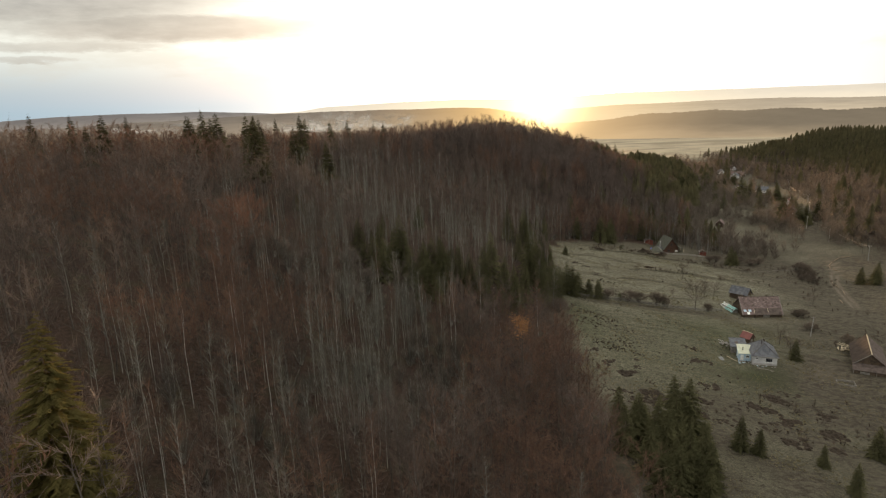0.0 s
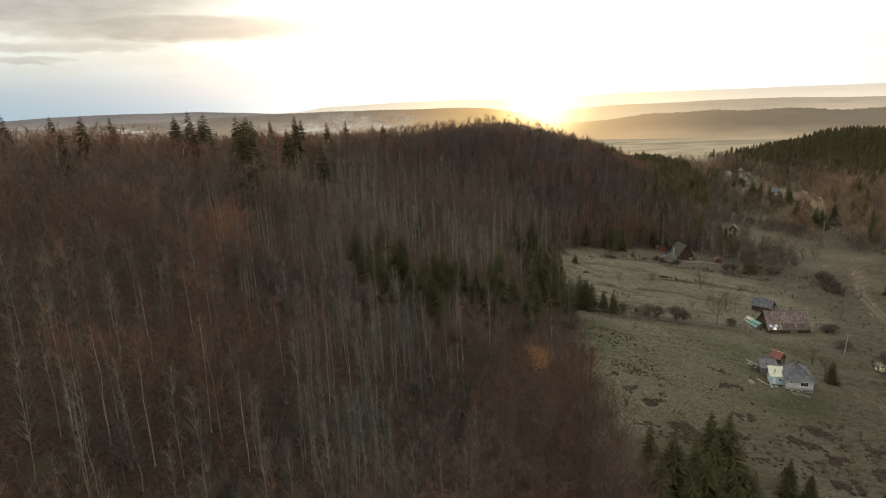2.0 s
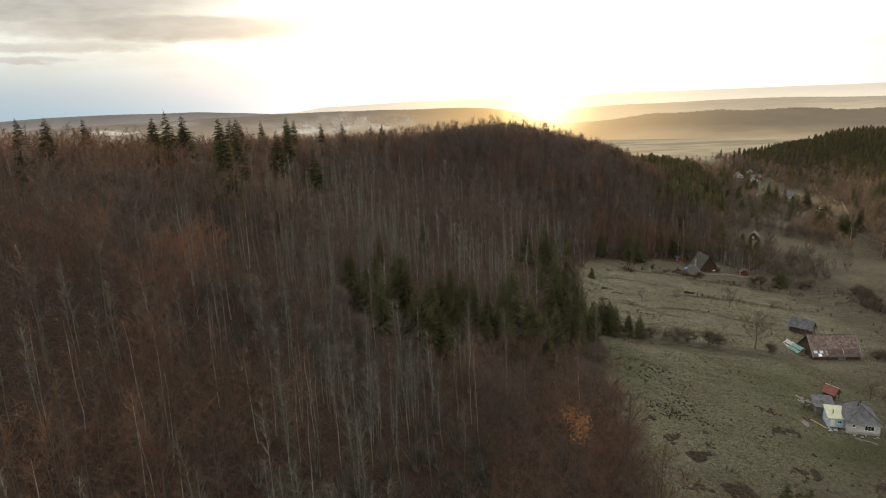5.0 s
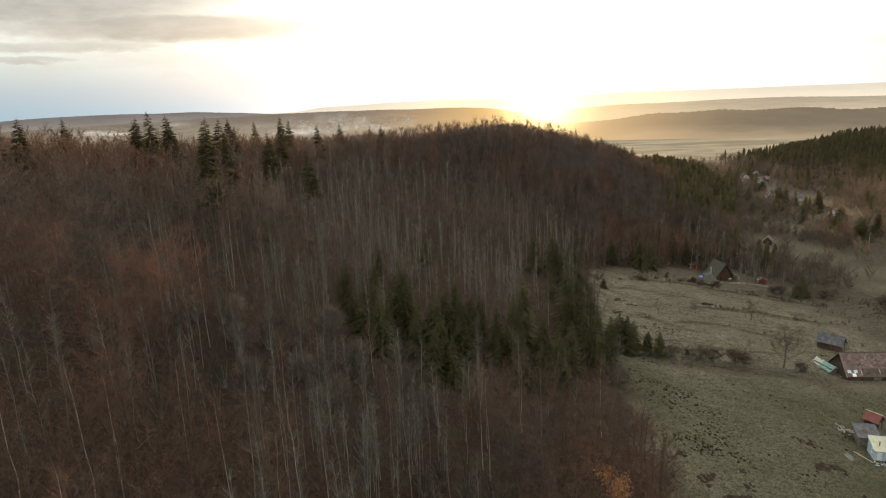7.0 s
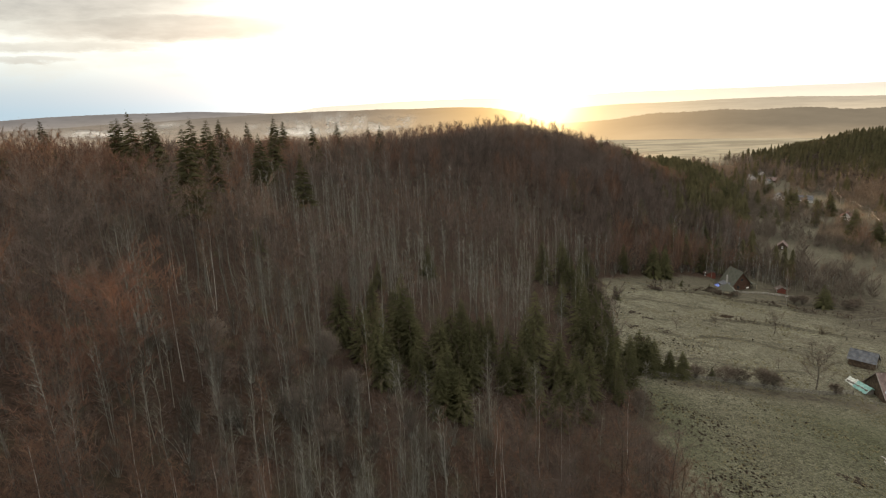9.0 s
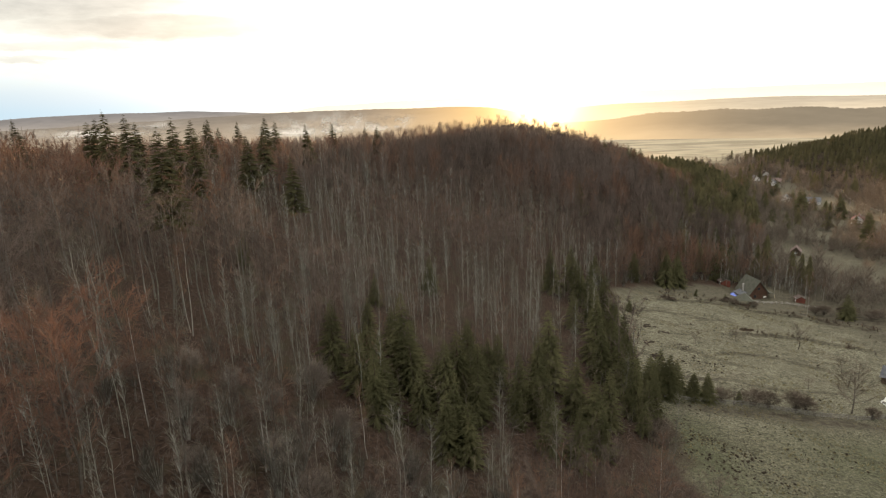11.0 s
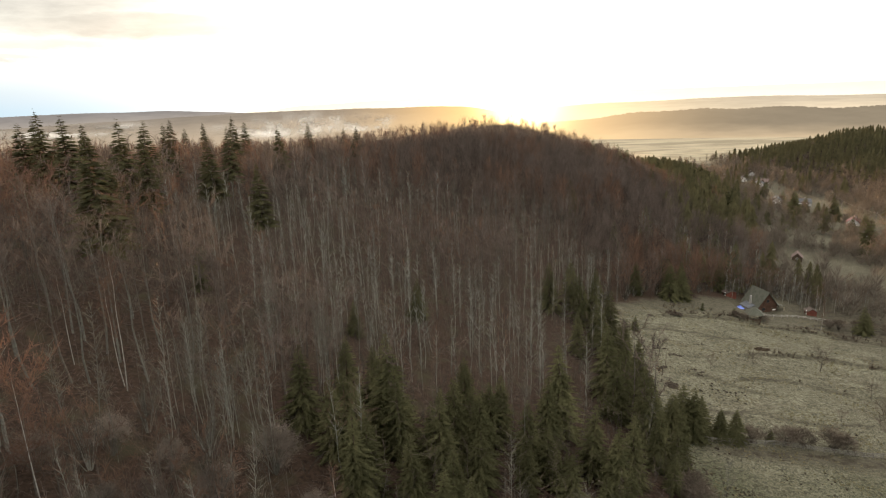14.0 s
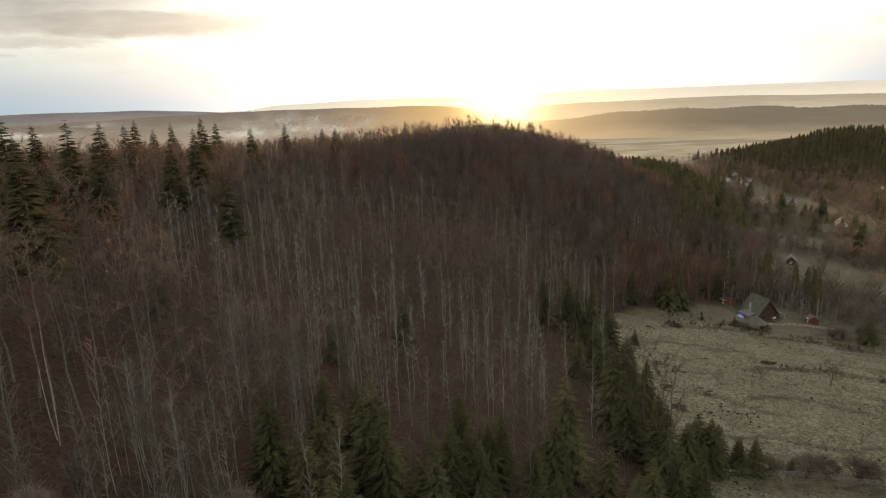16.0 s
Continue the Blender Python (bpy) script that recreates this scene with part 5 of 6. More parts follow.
for x, y, h in [(59, 130, 14), (62, 129, 14), (72, 123, 9), (76, 122, 7), (90, 120, 6), (91, 110, 8), (44, 124, 12), (48, 124, 9), (63, 122, 7), (107, 126, 9),
                (49, 115, 10), (53, 118, 11), (56, 112, 9), (51, 108, 10), (58, 118, 9), (46, 109, 11), (55, 103, 9), (49, 121, 10), (43, 116, 11), (98, 107, 5), (47, 120, 13), (52, 122, 12), (57, 124, 11), (54, 108, 12), (60, 114, 11), (50, 103, 11), (58, 107, 10), (46, 101, 11), (54, 98, 10)]:
    plant(SPRUCE, x, y, h / 15, squash=random.uniform(1.15, 1.5), label="young spruce standing at the pasture's edge")
for x, y, h in [(50.5, 229, 11), (53.5, 231, 12.5), (56, 230, 12), (58.6, 232, 10), (62.8, 231, 8), (66.7, 231, 8.2), (75.8, 232.5, 3.6), (66.8, 297.4, 5.2), (161, 316, 11), (164, 318, 8), (121.5, 186, 7.5),
                (206, 278, 9), (211, 275, 9), (215, 280, 10), (104, 327, 2.6), (101.9, 335, 2.2), (107, 333, 1.8), (116, 326, 3.2)]:
    plant(SPRUCE, x, y, h / 15, squash=1.5, label="bushy spruce growing alone on the pasture")
for x, y, h in [(107.2, 233.5, 10.5), (81, 272.6, 4), (98.4, 280, 4.6), (120.3, 280.3, 7.5), (103, 246, 3.6), (124, 263, 5), (126, 258, 5.5), (119, 252, 5), (124, 200, 6), (122, 190, 6.5), (74, 231, 4.5), (165, 248, 5), (132, 246, 4)]:
    plant(FRUIT, x, y, h / 6)
for x, y, h in [(70.6, 231.3, 3.2), (79.5, 232, 3.8), (83.5, 232.3, 3.4), (90.5, 231.4, 4.4), (93.8, 232, 3.0), (112, 232, 2.6), (45.5, 204, 4), (46.5, 209, 3.4), (145, 216, 2.8), (149, 232, 2.8), (152, 233, 2.4),
                (152, 322, 3), (155, 321, 3.4), (172, 317, 3.6), (163, 322, 3), (150, 202, 3), (118, 322, 2.2), (115.5, 323.5, 2.0), (126, 322, 2.2), (168, 322, 3.0), (178, 320, 3.2)]:
    plant(BUSH, x, y, h / 3.4 * 1.3)
for x, y, h in [(146.4, 318.6, 12), (158, 340, 12), (162, 343, 13), (168, 342, 12), (151, 356, 13), (154, 358, 12), (149, 359, 12)]:
    plant(RED, x, y, h / 18, label="slender pale birch near the timber chalet")


def heap_shape(rng, wide, tall, rings=4, sides=10):
    """A low lumpy mound."""
    verts = [(0, 0, tall)]
    for i in range(1, rings):
        for k in range(sides):
            r = wide * i / (rings - 1) * (1 + 0.3 * np.sin(k * 2.1 + i * 0.6) + rng.uniform(-0.25, 0.25))
            a = 2 * np.pi * k / sides
            verts.append((np.cos(a) * r, np.sin(a) * r * 0.75, tall * (1 - (i / (rings - 1)) ** 1.4) * rng.uniform(0.35, 1.3) - 0.12 * (i == rings - 1)))
    faces = [(0, 1 + k, 1 + (k + 1) % sides) for k in range(sides)]
    for i in range(rings - 2):
        for k in range(sides):
            a, b = 1 + i * sides + k, 1 + i * sides + (k + 1) % sides
            faces += [(a, a + sides, b + sides), (a, b + sides, b)]
    return np.array(verts), np.array(faces)


def lie(x, y):
    """The turn that lays a flat thing on the slope of the ground."""
    up = Vector((hz(x - 1, y) - hz(x + 1, y), hz(x, y - 1) - hz(x, y + 1), 2.0))
    return Vector((0, 0, 1)).rotation_difference(up).to_matrix().to_4x4()


def torn_soil(rng):
    """A torn-up patch: one ragged sheet of low lumps that dips under the grass between them."""
    a, b = np.meshgrid(np.linspace(-1.5, 1.5, 30), np.linspace(-0.85, 0.85, 17))
    z = np.full(a.shape, -0.16)
    for k in range(16):
        x, y, r, tall = rng.normal(0, 0.55), rng.normal(0, 0.28), rng.uniform(0.13, 0.32), rng.uniform(0.24, 0.46)
        z = np.maximum(z, tall * np.exp(-(((a - x) / r) ** 2 + ((b - y) / r) ** 2)) - 0.16)
    inner = (np.abs(a) < 1.49) & (np.abs(b) < 0.84)
    z = np.where(inner, z + rng.uniform(-0.045, 0.045, a.shape), -0.2)
    k = np.arange(a.size).reshape(a.shape)
    return np.stack([a, b, z], -1).reshape(-1, 3), np.stack([k[:-1, :-1], k[:-1, 1:], k[1:, 1:], k[1:, :-1]], -1).reshape(-1, 4)


HEAPS = [mesh_from("soil_mound", *torn_soil(RNG), [EARTH]) for _ in range(6)]
for x, y, s in [(60.9, 163.1, 2.6), (58.1, 160.2, 2.0), (62.6, 169.6, 1.5), (86.2, 175.5, 2.1), (86.1, 187.0, 1.6), (80.0, 157.2, 2.0), (97.1, 153.8, 2.5), (86.8, 146.4, 2.8), (90.5, 144.6, 2.2), (50.9, 173.6, 2.2), (53.5, 165.7, 1.9),
                (59.5, 147.7, 1.9), (55.8, 142.1, 2.2), (62.5, 142.7, 2.5), (48.9, 146.1, 1.4), (52.0, 146.5, 1.3), (44.0, 211.0, 2.4), (45.0, 208.0, 1.7), (74.6, 147.1, 1.6), (104, 157.7, 1.5),
                (88.3, 138, 2.6), (103, 135.7, 2.4), (76, 137, 2.0), (48.4, 172.0, 1.4), (90, 129.7, 2.2), (68.8, 111, 1.4), (70, 284.5, 2.0), (73.2, 280.4, 1.4), (99, 128, 1.8), (80, 133, 1.7), (70, 139, 1.7),
                (64.5, 269, 1.9), (73.8, 269.6, 1.5), (76, 268, 1.4), (62.9, 257.5, 2.2), (89.7, 319, 1.4), (78.6, 315, 1.2), (95, 141, 1.8), (108, 146, 1.7), (112, 152, 1.4)]:
    s *= 1.45 if y < 158 else 1.1
    ob = new("soil_mound", HEAPS[int(x * 7 + y) % 6])
    ob.matrix_basis = pose(x, y, hz(x, y) + 0.02) @ lie(x, y) @ pose(0, 0, 0, 0, 0, -25 + (x * 37) % 60) @ Matrix.Diagonal((s * (0.9 + 0.4 * ((x * 3.7) % 1)), s * 1.15, s * 0.5, 1))
    tagged(ob, "torn-up patch of dark soil in the grass", "soil heap", "soil heaps on the pasture")
stack = new("haystack", mesh_from("haystack", *heap_shape(RNG, 1.0, 0.62), [HAY]))
stack.matrix_basis = pose(107, 292, hz(107, 292) - 0.1, 0, 0, 12) @ Matrix.Diagonal((3.3, 2.0, 1.5, 1))
tagged(stack, "flat rotting heap of dark brown hay beside a fruit tree", "hay heap")
spots = np.concatenate([RNG.normal((58, 214), (4.5, 6.5), (190, 2)), RNG.normal((73, 202), (9, 9), (150, 2)), jittered(70.5, 83, 251.5, 259, 1.7), RNG.normal((54, 188), (5, 8), (130, 2)), RNG.normal((64, 200), (9, 12), (170, 2)),
                        RNG.normal((62, 180), (6, 4), (110, 2)), RNG.normal((108, 208), (7, 3), (55, 2)), RNG.uniform((46, 165), (112, 226), (190, 2)), RNG.normal((98, 138), (12, 10), (90, 2)),
                        RNG.uniform((64, 240), (150, 312), (190, 2)), RNG.normal((185, 290), (10, 14), (90, 2))])
spots = spots[spots[:, 0] > wood_edge(spots[:, 1]) + 1]
hv, hf = heap_shape(RNG, 0.42, 0.30, 3, 7)
scatter("molehills", [(hv, hf, np.zeros(len(hf), int))], (EARTH,), spots, RNG.uniform(0.45, 1.05, len(spots)) * np.where(np.hypot(spots[:, 0] - 76.5, spots[:, 1] - 255) < 7, 1.2, 1.0), "small dark molehills dotted over the grass", "molehills")
tufts = jittered(40, 150, 95, 330, 1.0)
tufts = tufts[(tufts[:, 0] > wood_edge(tufts[:, 1]) + 0.5) & (wobble(tufts[:, 0], tufts[:, 1], 7.0, 2.0) + RNG.normal(0, 0.4, len(tufts)) > 0.12)]


def tuft_shape(rng):
    a = np.zeros((7, 3)) + rng.normal(0, 0.12, (7, 3)) * [1, 1, 0]
    return slivers(a, a + rng.normal(0, 0.22, (7, 3)) * [1, 1, 0] + [0, 0, 0.34], np.full(7, 0.12), rng)


GRASS = foliage("dry_grass", (0.110, 0.095, 0.050), (0.250, 0.220, 0.130), 0.3, 2.0)
scatter("grass_tufts", [(*tuft_shape(RNG), np.zeros(7, int)) for _ in range(5)], (GRASS,), tufts, RNG.uniform(0.5, 1.3, len(tufts)), "tufts of dry winter grass on the pasture", "grass")


edge_x = RNG.uniform(84, 166, 120)
edge = np.stack([edge_x, lerp(edge_x, BANKS[3][0], 2.0) + RNG.normal(0.6, 0.9, 120)], 1)
ditch_x = RNG.uniform(102, 148, 40)
edge = np.concatenate([edge, np.stack([ditch_x, lerp(ditch_x, BANKS[2][0], 2.0) + RNG.normal(0, 0.4, 40)], 1), RNG.uniform((84, 319), (118, 330), (45, 2)), RNG.uniform((148, 214), (182, 300), (70, 2)), RNG.normal((189, 296), (5, 11), (110, 2)), RNG.normal((157, 204), (6, 7), (60, 2)), RNG.uniform((60, 128), (120, 156), (90, 2))])
scatter("bank_scrub", [bush_shape(RNG, 1.5, 1.0, 4, 36, 0.07) for _ in range(5)], (BARK_DAMP, TWIG_DARK), edge, RNG.uniform(0.4, 1.3, len(edge)), "low dark brambles on the pasture's banks and rough ground", "brambles")


def fence(points, tall, rails, mats, label, step=2.4, post=0.07):
    """Posts along a line, with rails between; each post and rail is a part."""
    ob = root("fence", *points[0], label=label, category="fence")
    base = Vector((points[0][0], points[0][1], hz(*points[0])))
    spots = []
    for (ax, ay), (bx, by) in zip(points, points[1:]):
        n = max(1, round(math.hypot(bx - ax, by - ay) / step))
        spots += [(ax + (bx - ax) * i / n, ay + (by - ay) * i / n) for i in range(n)]
    spots.append(points[-1])
    feet = [Vector((x, y, hz(x, y))) - base for x, y in spots]
    for i, f in enumerate(feet):
        tip = f + Vector((random.gauss(0, 0.06), random.gauss(0, 0.06), tall * random.uniform(0.9, 1.12)))
        part("post", rod(f - Vector((0, 0, 0.3)), tip, post, post * 0.8), mats[0], ob)
    for a, b in zip(feet, feet[1:]):
        for h in rails:
            up = Vector((0, 0, tall * h))
            part("rail", rod(a + up * random.uniform(0.9, 1.1), b + up * random.uniform(0.9, 1.1), post * 0.62, sides=4), mats[1], ob)
    return ob


random.seed(5)
fence([(47, 228.5), (62, 229.5), (78, 231), (92, 229.6), (106, 229.8), (118, 233)], 1.25, (0.3, 0.55, 0.8, 1.0), (FENCE_GREY, FENCE_GREY), "old grey pole fence across the pasture", 2.4, post=0.12)
fence([(129, 331.5), (138, 330.4), (148, 331.6), (160, 328)], 1.1, (0.5, 0.9), (STONE, STONE), "pale rail fence below the timber chalet", 2.6, post=0.11)
fence([(163, 300), (185, 305), (198, 302)], 1.1, (0.5, 0.85), (FENCE_GREY, FENCE_GREY), "weathered rail fence beside the track", 3.0)
fence([(129, 228), (122, 229), (118, 233)], 1.1, (0.5, 0.85), (WOOD_GREY, WOOD_GREY), "short rail fence beside the long barn", 2.4)


for x, y, h in [(186, 283, 4.2), (189, 290, 5.0), (191, 297, 4.6), (194, 303, 5.2), (187, 296, 4.0), (196, 311, 4.4), (184, 289, 3.6), (192, 308, 4.0)]:
    plant(BUSH, x, y, h / 3.6, label="brown leafless thicket beside the track")
SAND = material("pale_trodden_earth", (0.16, 0.125, 0.090), (0.29, 0.232, 0.165), 1.5, 0.95, bump=0.05)
for points in ([(211, 301), (210, 307), (213, 314), (220, 321), (227, 327), (233, 327)], [(197.5, 287), (195.5, 282), (194, 275)], [(193, 271), (189, 263)], [(182, 257), (180, 250)]):
    xs, ys = np.array(points, float).T
    k = np.linspace(0, len(points) - 1, 8 * len(points))
    lx, ly = np.interp(k, range(len(points)), xs), np.interp(k, range(len(points)), ys)
    spine = np.stack([lx, ly, height(lx, ly) + relief(lx, ly) + 0.05 + 0.12 * np.sin(k * 5)], 1)
    v, f = tube(spine, 0.06 + 0.16 * np.sin(k * 3.1) ** 2, 6)
    tagged(new("track_bank", mesh_from("track_bank", v, f, [SAND], smooth_faces=True)), "low bank of pale bare earth along the track", "earth bank", "earth banks along the track")


# ---- buildings ----
def window(parent, w, h, at, turn, frame_mat=PAINT_WHITE, lights=2):
    """A window lying on a wall, facing its own -y: surround, panes and a sill."""
    m = Matrix.Translation(at) @ Euler((0, 0, turn)).to_matrix().to_4x4()
    bm = bmesh.new()
    t = 0.09
    for size, place in (((w + 2 * t, 0.10, t), (0, 0, h / 2 + t / 2)), ((w + 2 * t, 0.10, t), (0, 0, -h / 2 - t / 2)), ((t, 0.10, h), (-w / 2 - t / 2, 0, 0)), ((t, 0.10, h), (w / 2 + t / 2, 0, 0))):
        box(bm, size, place)
    for i in range(1, lights):
        box(bm, (0.06, 0.08, h), (-w / 2 + w * i / lights, 0, 0))
    bm.transform(m)
    surround = part("window", bm, frame_mat, parent)
    for i in range(lights):
        bm = boxes(((w / lights - 0.05, 0.04, h - 0.02), (-w / 2 + w * (i + 0.5) / lights, 0.0, 0)))
        bm.transform(m)
        part("pane", bm, GLASS, surround)
    bm = boxes(((w + 0.3, 0.2, 0.06), (0, -0.06, -h / 2 - t - 0.03)))
    bm.transform(m)
    part("sill", bm, frame_mat, surround)


def door(parent, w, h, at, turn, mat):
    m = Matrix.Translation(at) @ Euler((0, 0, turn)).to_matrix().to_4x4()
    bm = boxes(((w, 0.08, h), (0, 0, h / 2)), ((w * 0.7, 0.10, h * 0.36), (0, 0, h * 0.28)), ((w * 0.7, 0.10, h * 0.36), (0, 0, h * 0.72)))
    bm.transform(m)
    leaf = part("door", bm, mat, parent)
    bm = boxes(((0.05, 0.08, 0.16), (w * 0.38, -0.08, h * 0.5)))
    bm.transform(m)
    part("door_handle", bm, IRON, leaf)


def gable_walls(w, d, eave, ridge, sink=0.9):
    x, h = w / 2, 0.0
    return solid([(-x, 0, -sink), (x, 0, -sink), (x, 0, eave), (0, 0, ridge), (-x, 0, eave), (-x, d, -sink), (x, d, -sink), (x, d, eave), (0, d, ridge), (-x, d, eave)],
                 [(0, 1, 2, 3, 4), (9, 8, 7, 6, 5), (1, 6, 7, 2), (5, 0, 4, 9), (2, 7, 8, 3), (9, 4, 3, 8), (0, 5, 6, 1)])


def gable_roof(ob, w, d, eave, ridge, mats, over=0.45, thick=0.14, ridge_mat=None):
    """Two slopes with overhangs and a ridge board; the ridge runs along y."""
    rise = (ridge - eave) / (w / 2)
    ends = (-over, d + over)
    for sign, mat in ((-1, mats[0]), (1, mats[1])):
        x, z = sign * (w / 2 + over), eave - over * rise
        part("roof", slab([(0, ends[0], ridge + 0.16), (0, ends[1], ridge + 0.16), (x, ends[1], z + 0.16), (x, ends[0], z + 0.16)], thick), mat, ob)
    part("ridge_cap", boxes(((0.26, ends[1] - ends[0] + 0.04, 0.08), (0, d / 2, ridge + 0.20))), ridge_mat or mats[0], ob)


def cottage(name, x, y, turn, w, d, eave, ridge, wall, roof, label, category="house", group="", chimney=True, windows=2, glass_w=0.9):
    ob = root(name, x, y, turn, label=label, category=category, group=group)
    part("wall", gable_walls(w, d, eave, ridge), wall, ob)
    gable_roof(ob, w, d, eave, ridge, (roof, roof))
    for i in range(windows):
        window(ob, glass_w, 1.1, ((i + 0.5) / windows * (w - 1) - (w - 1) / 2, -0.04, 1.5), 0)
    door(ob, 0.95, 2.0, (-w / 2 - 0.05, d * 0.6, 0), -math.pi / 2, WOOD_DARK)
    window(ob, 0.9, 1.1, (-w / 2 - 0.04, d * 0.3, 1.5), -math.pi / 2)
    if chimney:
        stack = part("chimney", boxes(((0.5, 0.5, 1.5), (w * 0.15, d * 0.4, ridge + 0.2))), STONE, ob)
        part("cap", boxes(((0.62, 0.62, 0.1), (w * 0.15, d * 0.4, ridge + 1.0))), STONE, stack)
    return ob


# the white farmhouse with its blue porch
farm = root("farmhouse", 107.5, 179.1, -17.5, z=-1.45, label="small whitewashed farmhouse with a grey hipped roof and blue porch", category="house")
W, D, E, R = 7.2, 9.0, 2.95, 6.1
part("wall", boxes(((W, D, E + 1.0), (0, D / 2, E / 2 - 0.5))), WALL_WHITE, farm, "whitewashed wall")
part("plinth", boxes(((W + 0.12, D + 0.12, 1.0), (0, D / 2, -0.15))), STONE, farm)
o, hx = 0.5, W / 2
top_f, top_b = (0, 3.1, R), (0, D - 2.6, R)
fl, fr, bl, br = (-hx - o, -o, E - 0.1), (hx + o, -o, E - 0.1), (-hx - o, D + o, E - 0.1), (hx + o, D + o, E - 0.1)
part("roof", slab([fl, fr, top_f], 0.12), ROOF_GREY, farm, "grey front hip")
part("roof", slab([fr, br, top_b, top_f], 0.12), ROOF_GREY, farm)
part("roof", slab([bl, fl, top_f, top_b], 0.12), ROOF_GREY, farm)
part("roof", slab([br, bl, top_b], 0.12), ROOF_GREY, farm)
for a, b in ((fl, top_f), (fr, top_f), (top_f, top_b), (bl, top_b), (br, top_b)):
    part("ridge_cap", rod(Vector(a) + Vector((0, 0, 0.05)), Vector(b) + Vector((0, 0, 0.06)), 0.09), IRON, farm)
part("eave_board", boxes(((W + 1.0, 0.06, 0.2), (0, -o - 0.03, E - 0.2))), CONCRETE, farm)
window(farm, 2.0, 1.2, (1.2, -0.05, 1.6), 0, lights=3)
window(farm, 0.6, 0.6, (-2.3, -0.05, 1.95), 0, lights=1)
for y in (2.5, 6.0):
    window(farm, 0.9, 1.05, (hx + 0.05, y, 1.35), math.pi / 2)
pipe = part("chimney", rod((-0.6, 4.0, 4.2), (-0.6, 4.0, 6.6), 0.16), IRON, farm, "dark stove pipe")
part("cowl", rod((-0.6, 4.0, 6.6), (-0.6, 4.0, 6.85), 0.26, 0.05), IRON, pipe)
part("brick_chimney", boxes(((0.45, 0.45, 0.9), (0.3, 5.6, R + 0.1))), ROOF_DARK, farm)
# porch: blue front, white side, a pent roof of ribbed sheets
P0, P1, PF, PB = -hx - 3.7, -hx + 0.02, 2.6, 7.2
part("porch_wall", solid([(P0, PF, -0.9), (P1, PF, -0.9), (P1, PF, 2.25), (P0, PF, 2.25), (P0, PB, -0.9), (P1, PB, -0.9), (P1, PB, 3.4), (P0, PB, 3.4)],
                         [(0, 1, 2, 3), (7, 6, 5, 4), (1, 5, 6, 2), (4, 0, 3, 7), (3, 2, 6, 7), (0, 4, 5, 1)]), WALL_BLUE, farm)
part("porch_front", boxes(((P1 - P0 - 0.06, 0.08, 2.5), ((P0 + P1) / 2, PF - 0.03, 0.95))), WALL_BLUE, farm, "pale blue painted porch front")
for i in range(7):
    x0 = P0 - 0.3 + (P1 - P0 + 0.7) * i / 7
    x1 = x0 + (P1 - P0 + 0.7) / 7 - 0.03
    zf, zb, lift = 2.3, 3.62, 0.03 * (i % 2)
    part("roof_sheet", slab([(x0, PF - 0.5, zf + lift), (x1, PF - 0.5, zf + lift), (x1, PB + 0.1, zb + lift), (x0, PB + 0.1, zb + lift)], 0.07), ROOF_YELLOW, farm)
door(farm, 0.95, 2.0, (P0 + 1.0, PF - 0.09, -0.15), 0, PAINT_WHITE)
window(farm, 0.8, 0.7, (P0 + 2.6, PF - 0.09, 1.25), 0, PAINT_WHITE)
window(farm, 0.5, 0.7, (P0 - 0.05, PF + 1.5, 1.4), -math.pi / 2)
part("stove_pipe", rod((P0 + 1.3, PF + 1.5, 2.5), (P0 + 1.3, PF + 1.5, 3.9), 0.12), IRON, farm)
# low grey wing at the back
part("wing_wall", boxes(((4.6, 4.6, 3.4), (P0 + 0.9, 11.2, 0.3))), WOOD_GREY, farm)
part("wing_roof", slab([(P0 - 1.8, 8.4, 2.0), (P0 + 3.4, 8.4, 2.1), (P0 + 3.4, 14.0, 3.2), (P0 - 1.8, 14.0, 3.1)], 0.12), ROOF_GREY, farm)
part("wing_patch", slab([(P0 - 0.2, 10.2, 2.50), (P0 + 0.8, 10.2, 2.51), (P0 + 0.8, 11.6, 2.78), (P0 - 0.2, 11.6, 2.77)], 0.04), ROOF_DARK, farm)

red = root("red_roofed_shed", 112.6, 197.8, 28, label="little shed with a bright red sheet roof", category="shed")
part("wall", gable_walls(2.7, 3.2, 2.3, 3.8), WOOD_DARK, red)
gable_roof(red, 2.7, 3.2, 2.3, 3.8, (ROOF_RED, ROOF_RED), 0.4, 0.08, WOOD_PALE)
door(red, 0.9, 1.8, (0, -0.06, 0), 0, WOOD_GREY)

# firewood, planks and clutter round the farmhouse
def pile(name, x, y, turn, count, length, radius, mat, label, category, tidy=0.12):
    ob = root(name, x, y, turn, label=label, category=category)
    for i in range(count):
        row, col = i // 5, i % 5
        a = Vector((-length / 2 + random.gauss(0, tidy), (col - 2) * radius * 2.1 + random.gauss(0, tidy), radius + row * radius * 1.8))
        b = a + Vector((length, random.gauss(0, tidy * 3), random.gauss(0, tidy * 0.3)))
        part("piece", rod(a, b, radius, radius * 0.9, 6), mat, ob)
    return ob


pile("log_pile", 101.0, 194.8, 40, 18, 1.0, 0.15, STONE, "heap of grey-white split logs on the grass", "log pile", 0.42)
pile("plank_pile", 99.6, 185.0, 104, 3, 5.0, 0.06, WOOD_PALE, "long pale planks lying beside the porch", "planks", 0.1)
pile("plank_pile", 106.2, 175.9, -42, 4, 4.8, 0.10, WOOD_GREY, "weathered planks lying before the farmhouse", "planks", 0.15)
pile("plank_pile", 148.5, 200, 118, 9, 6.0, 0.11, WOOD_PALE, "long pale boards lying on bare ground", "planks", 0.3)
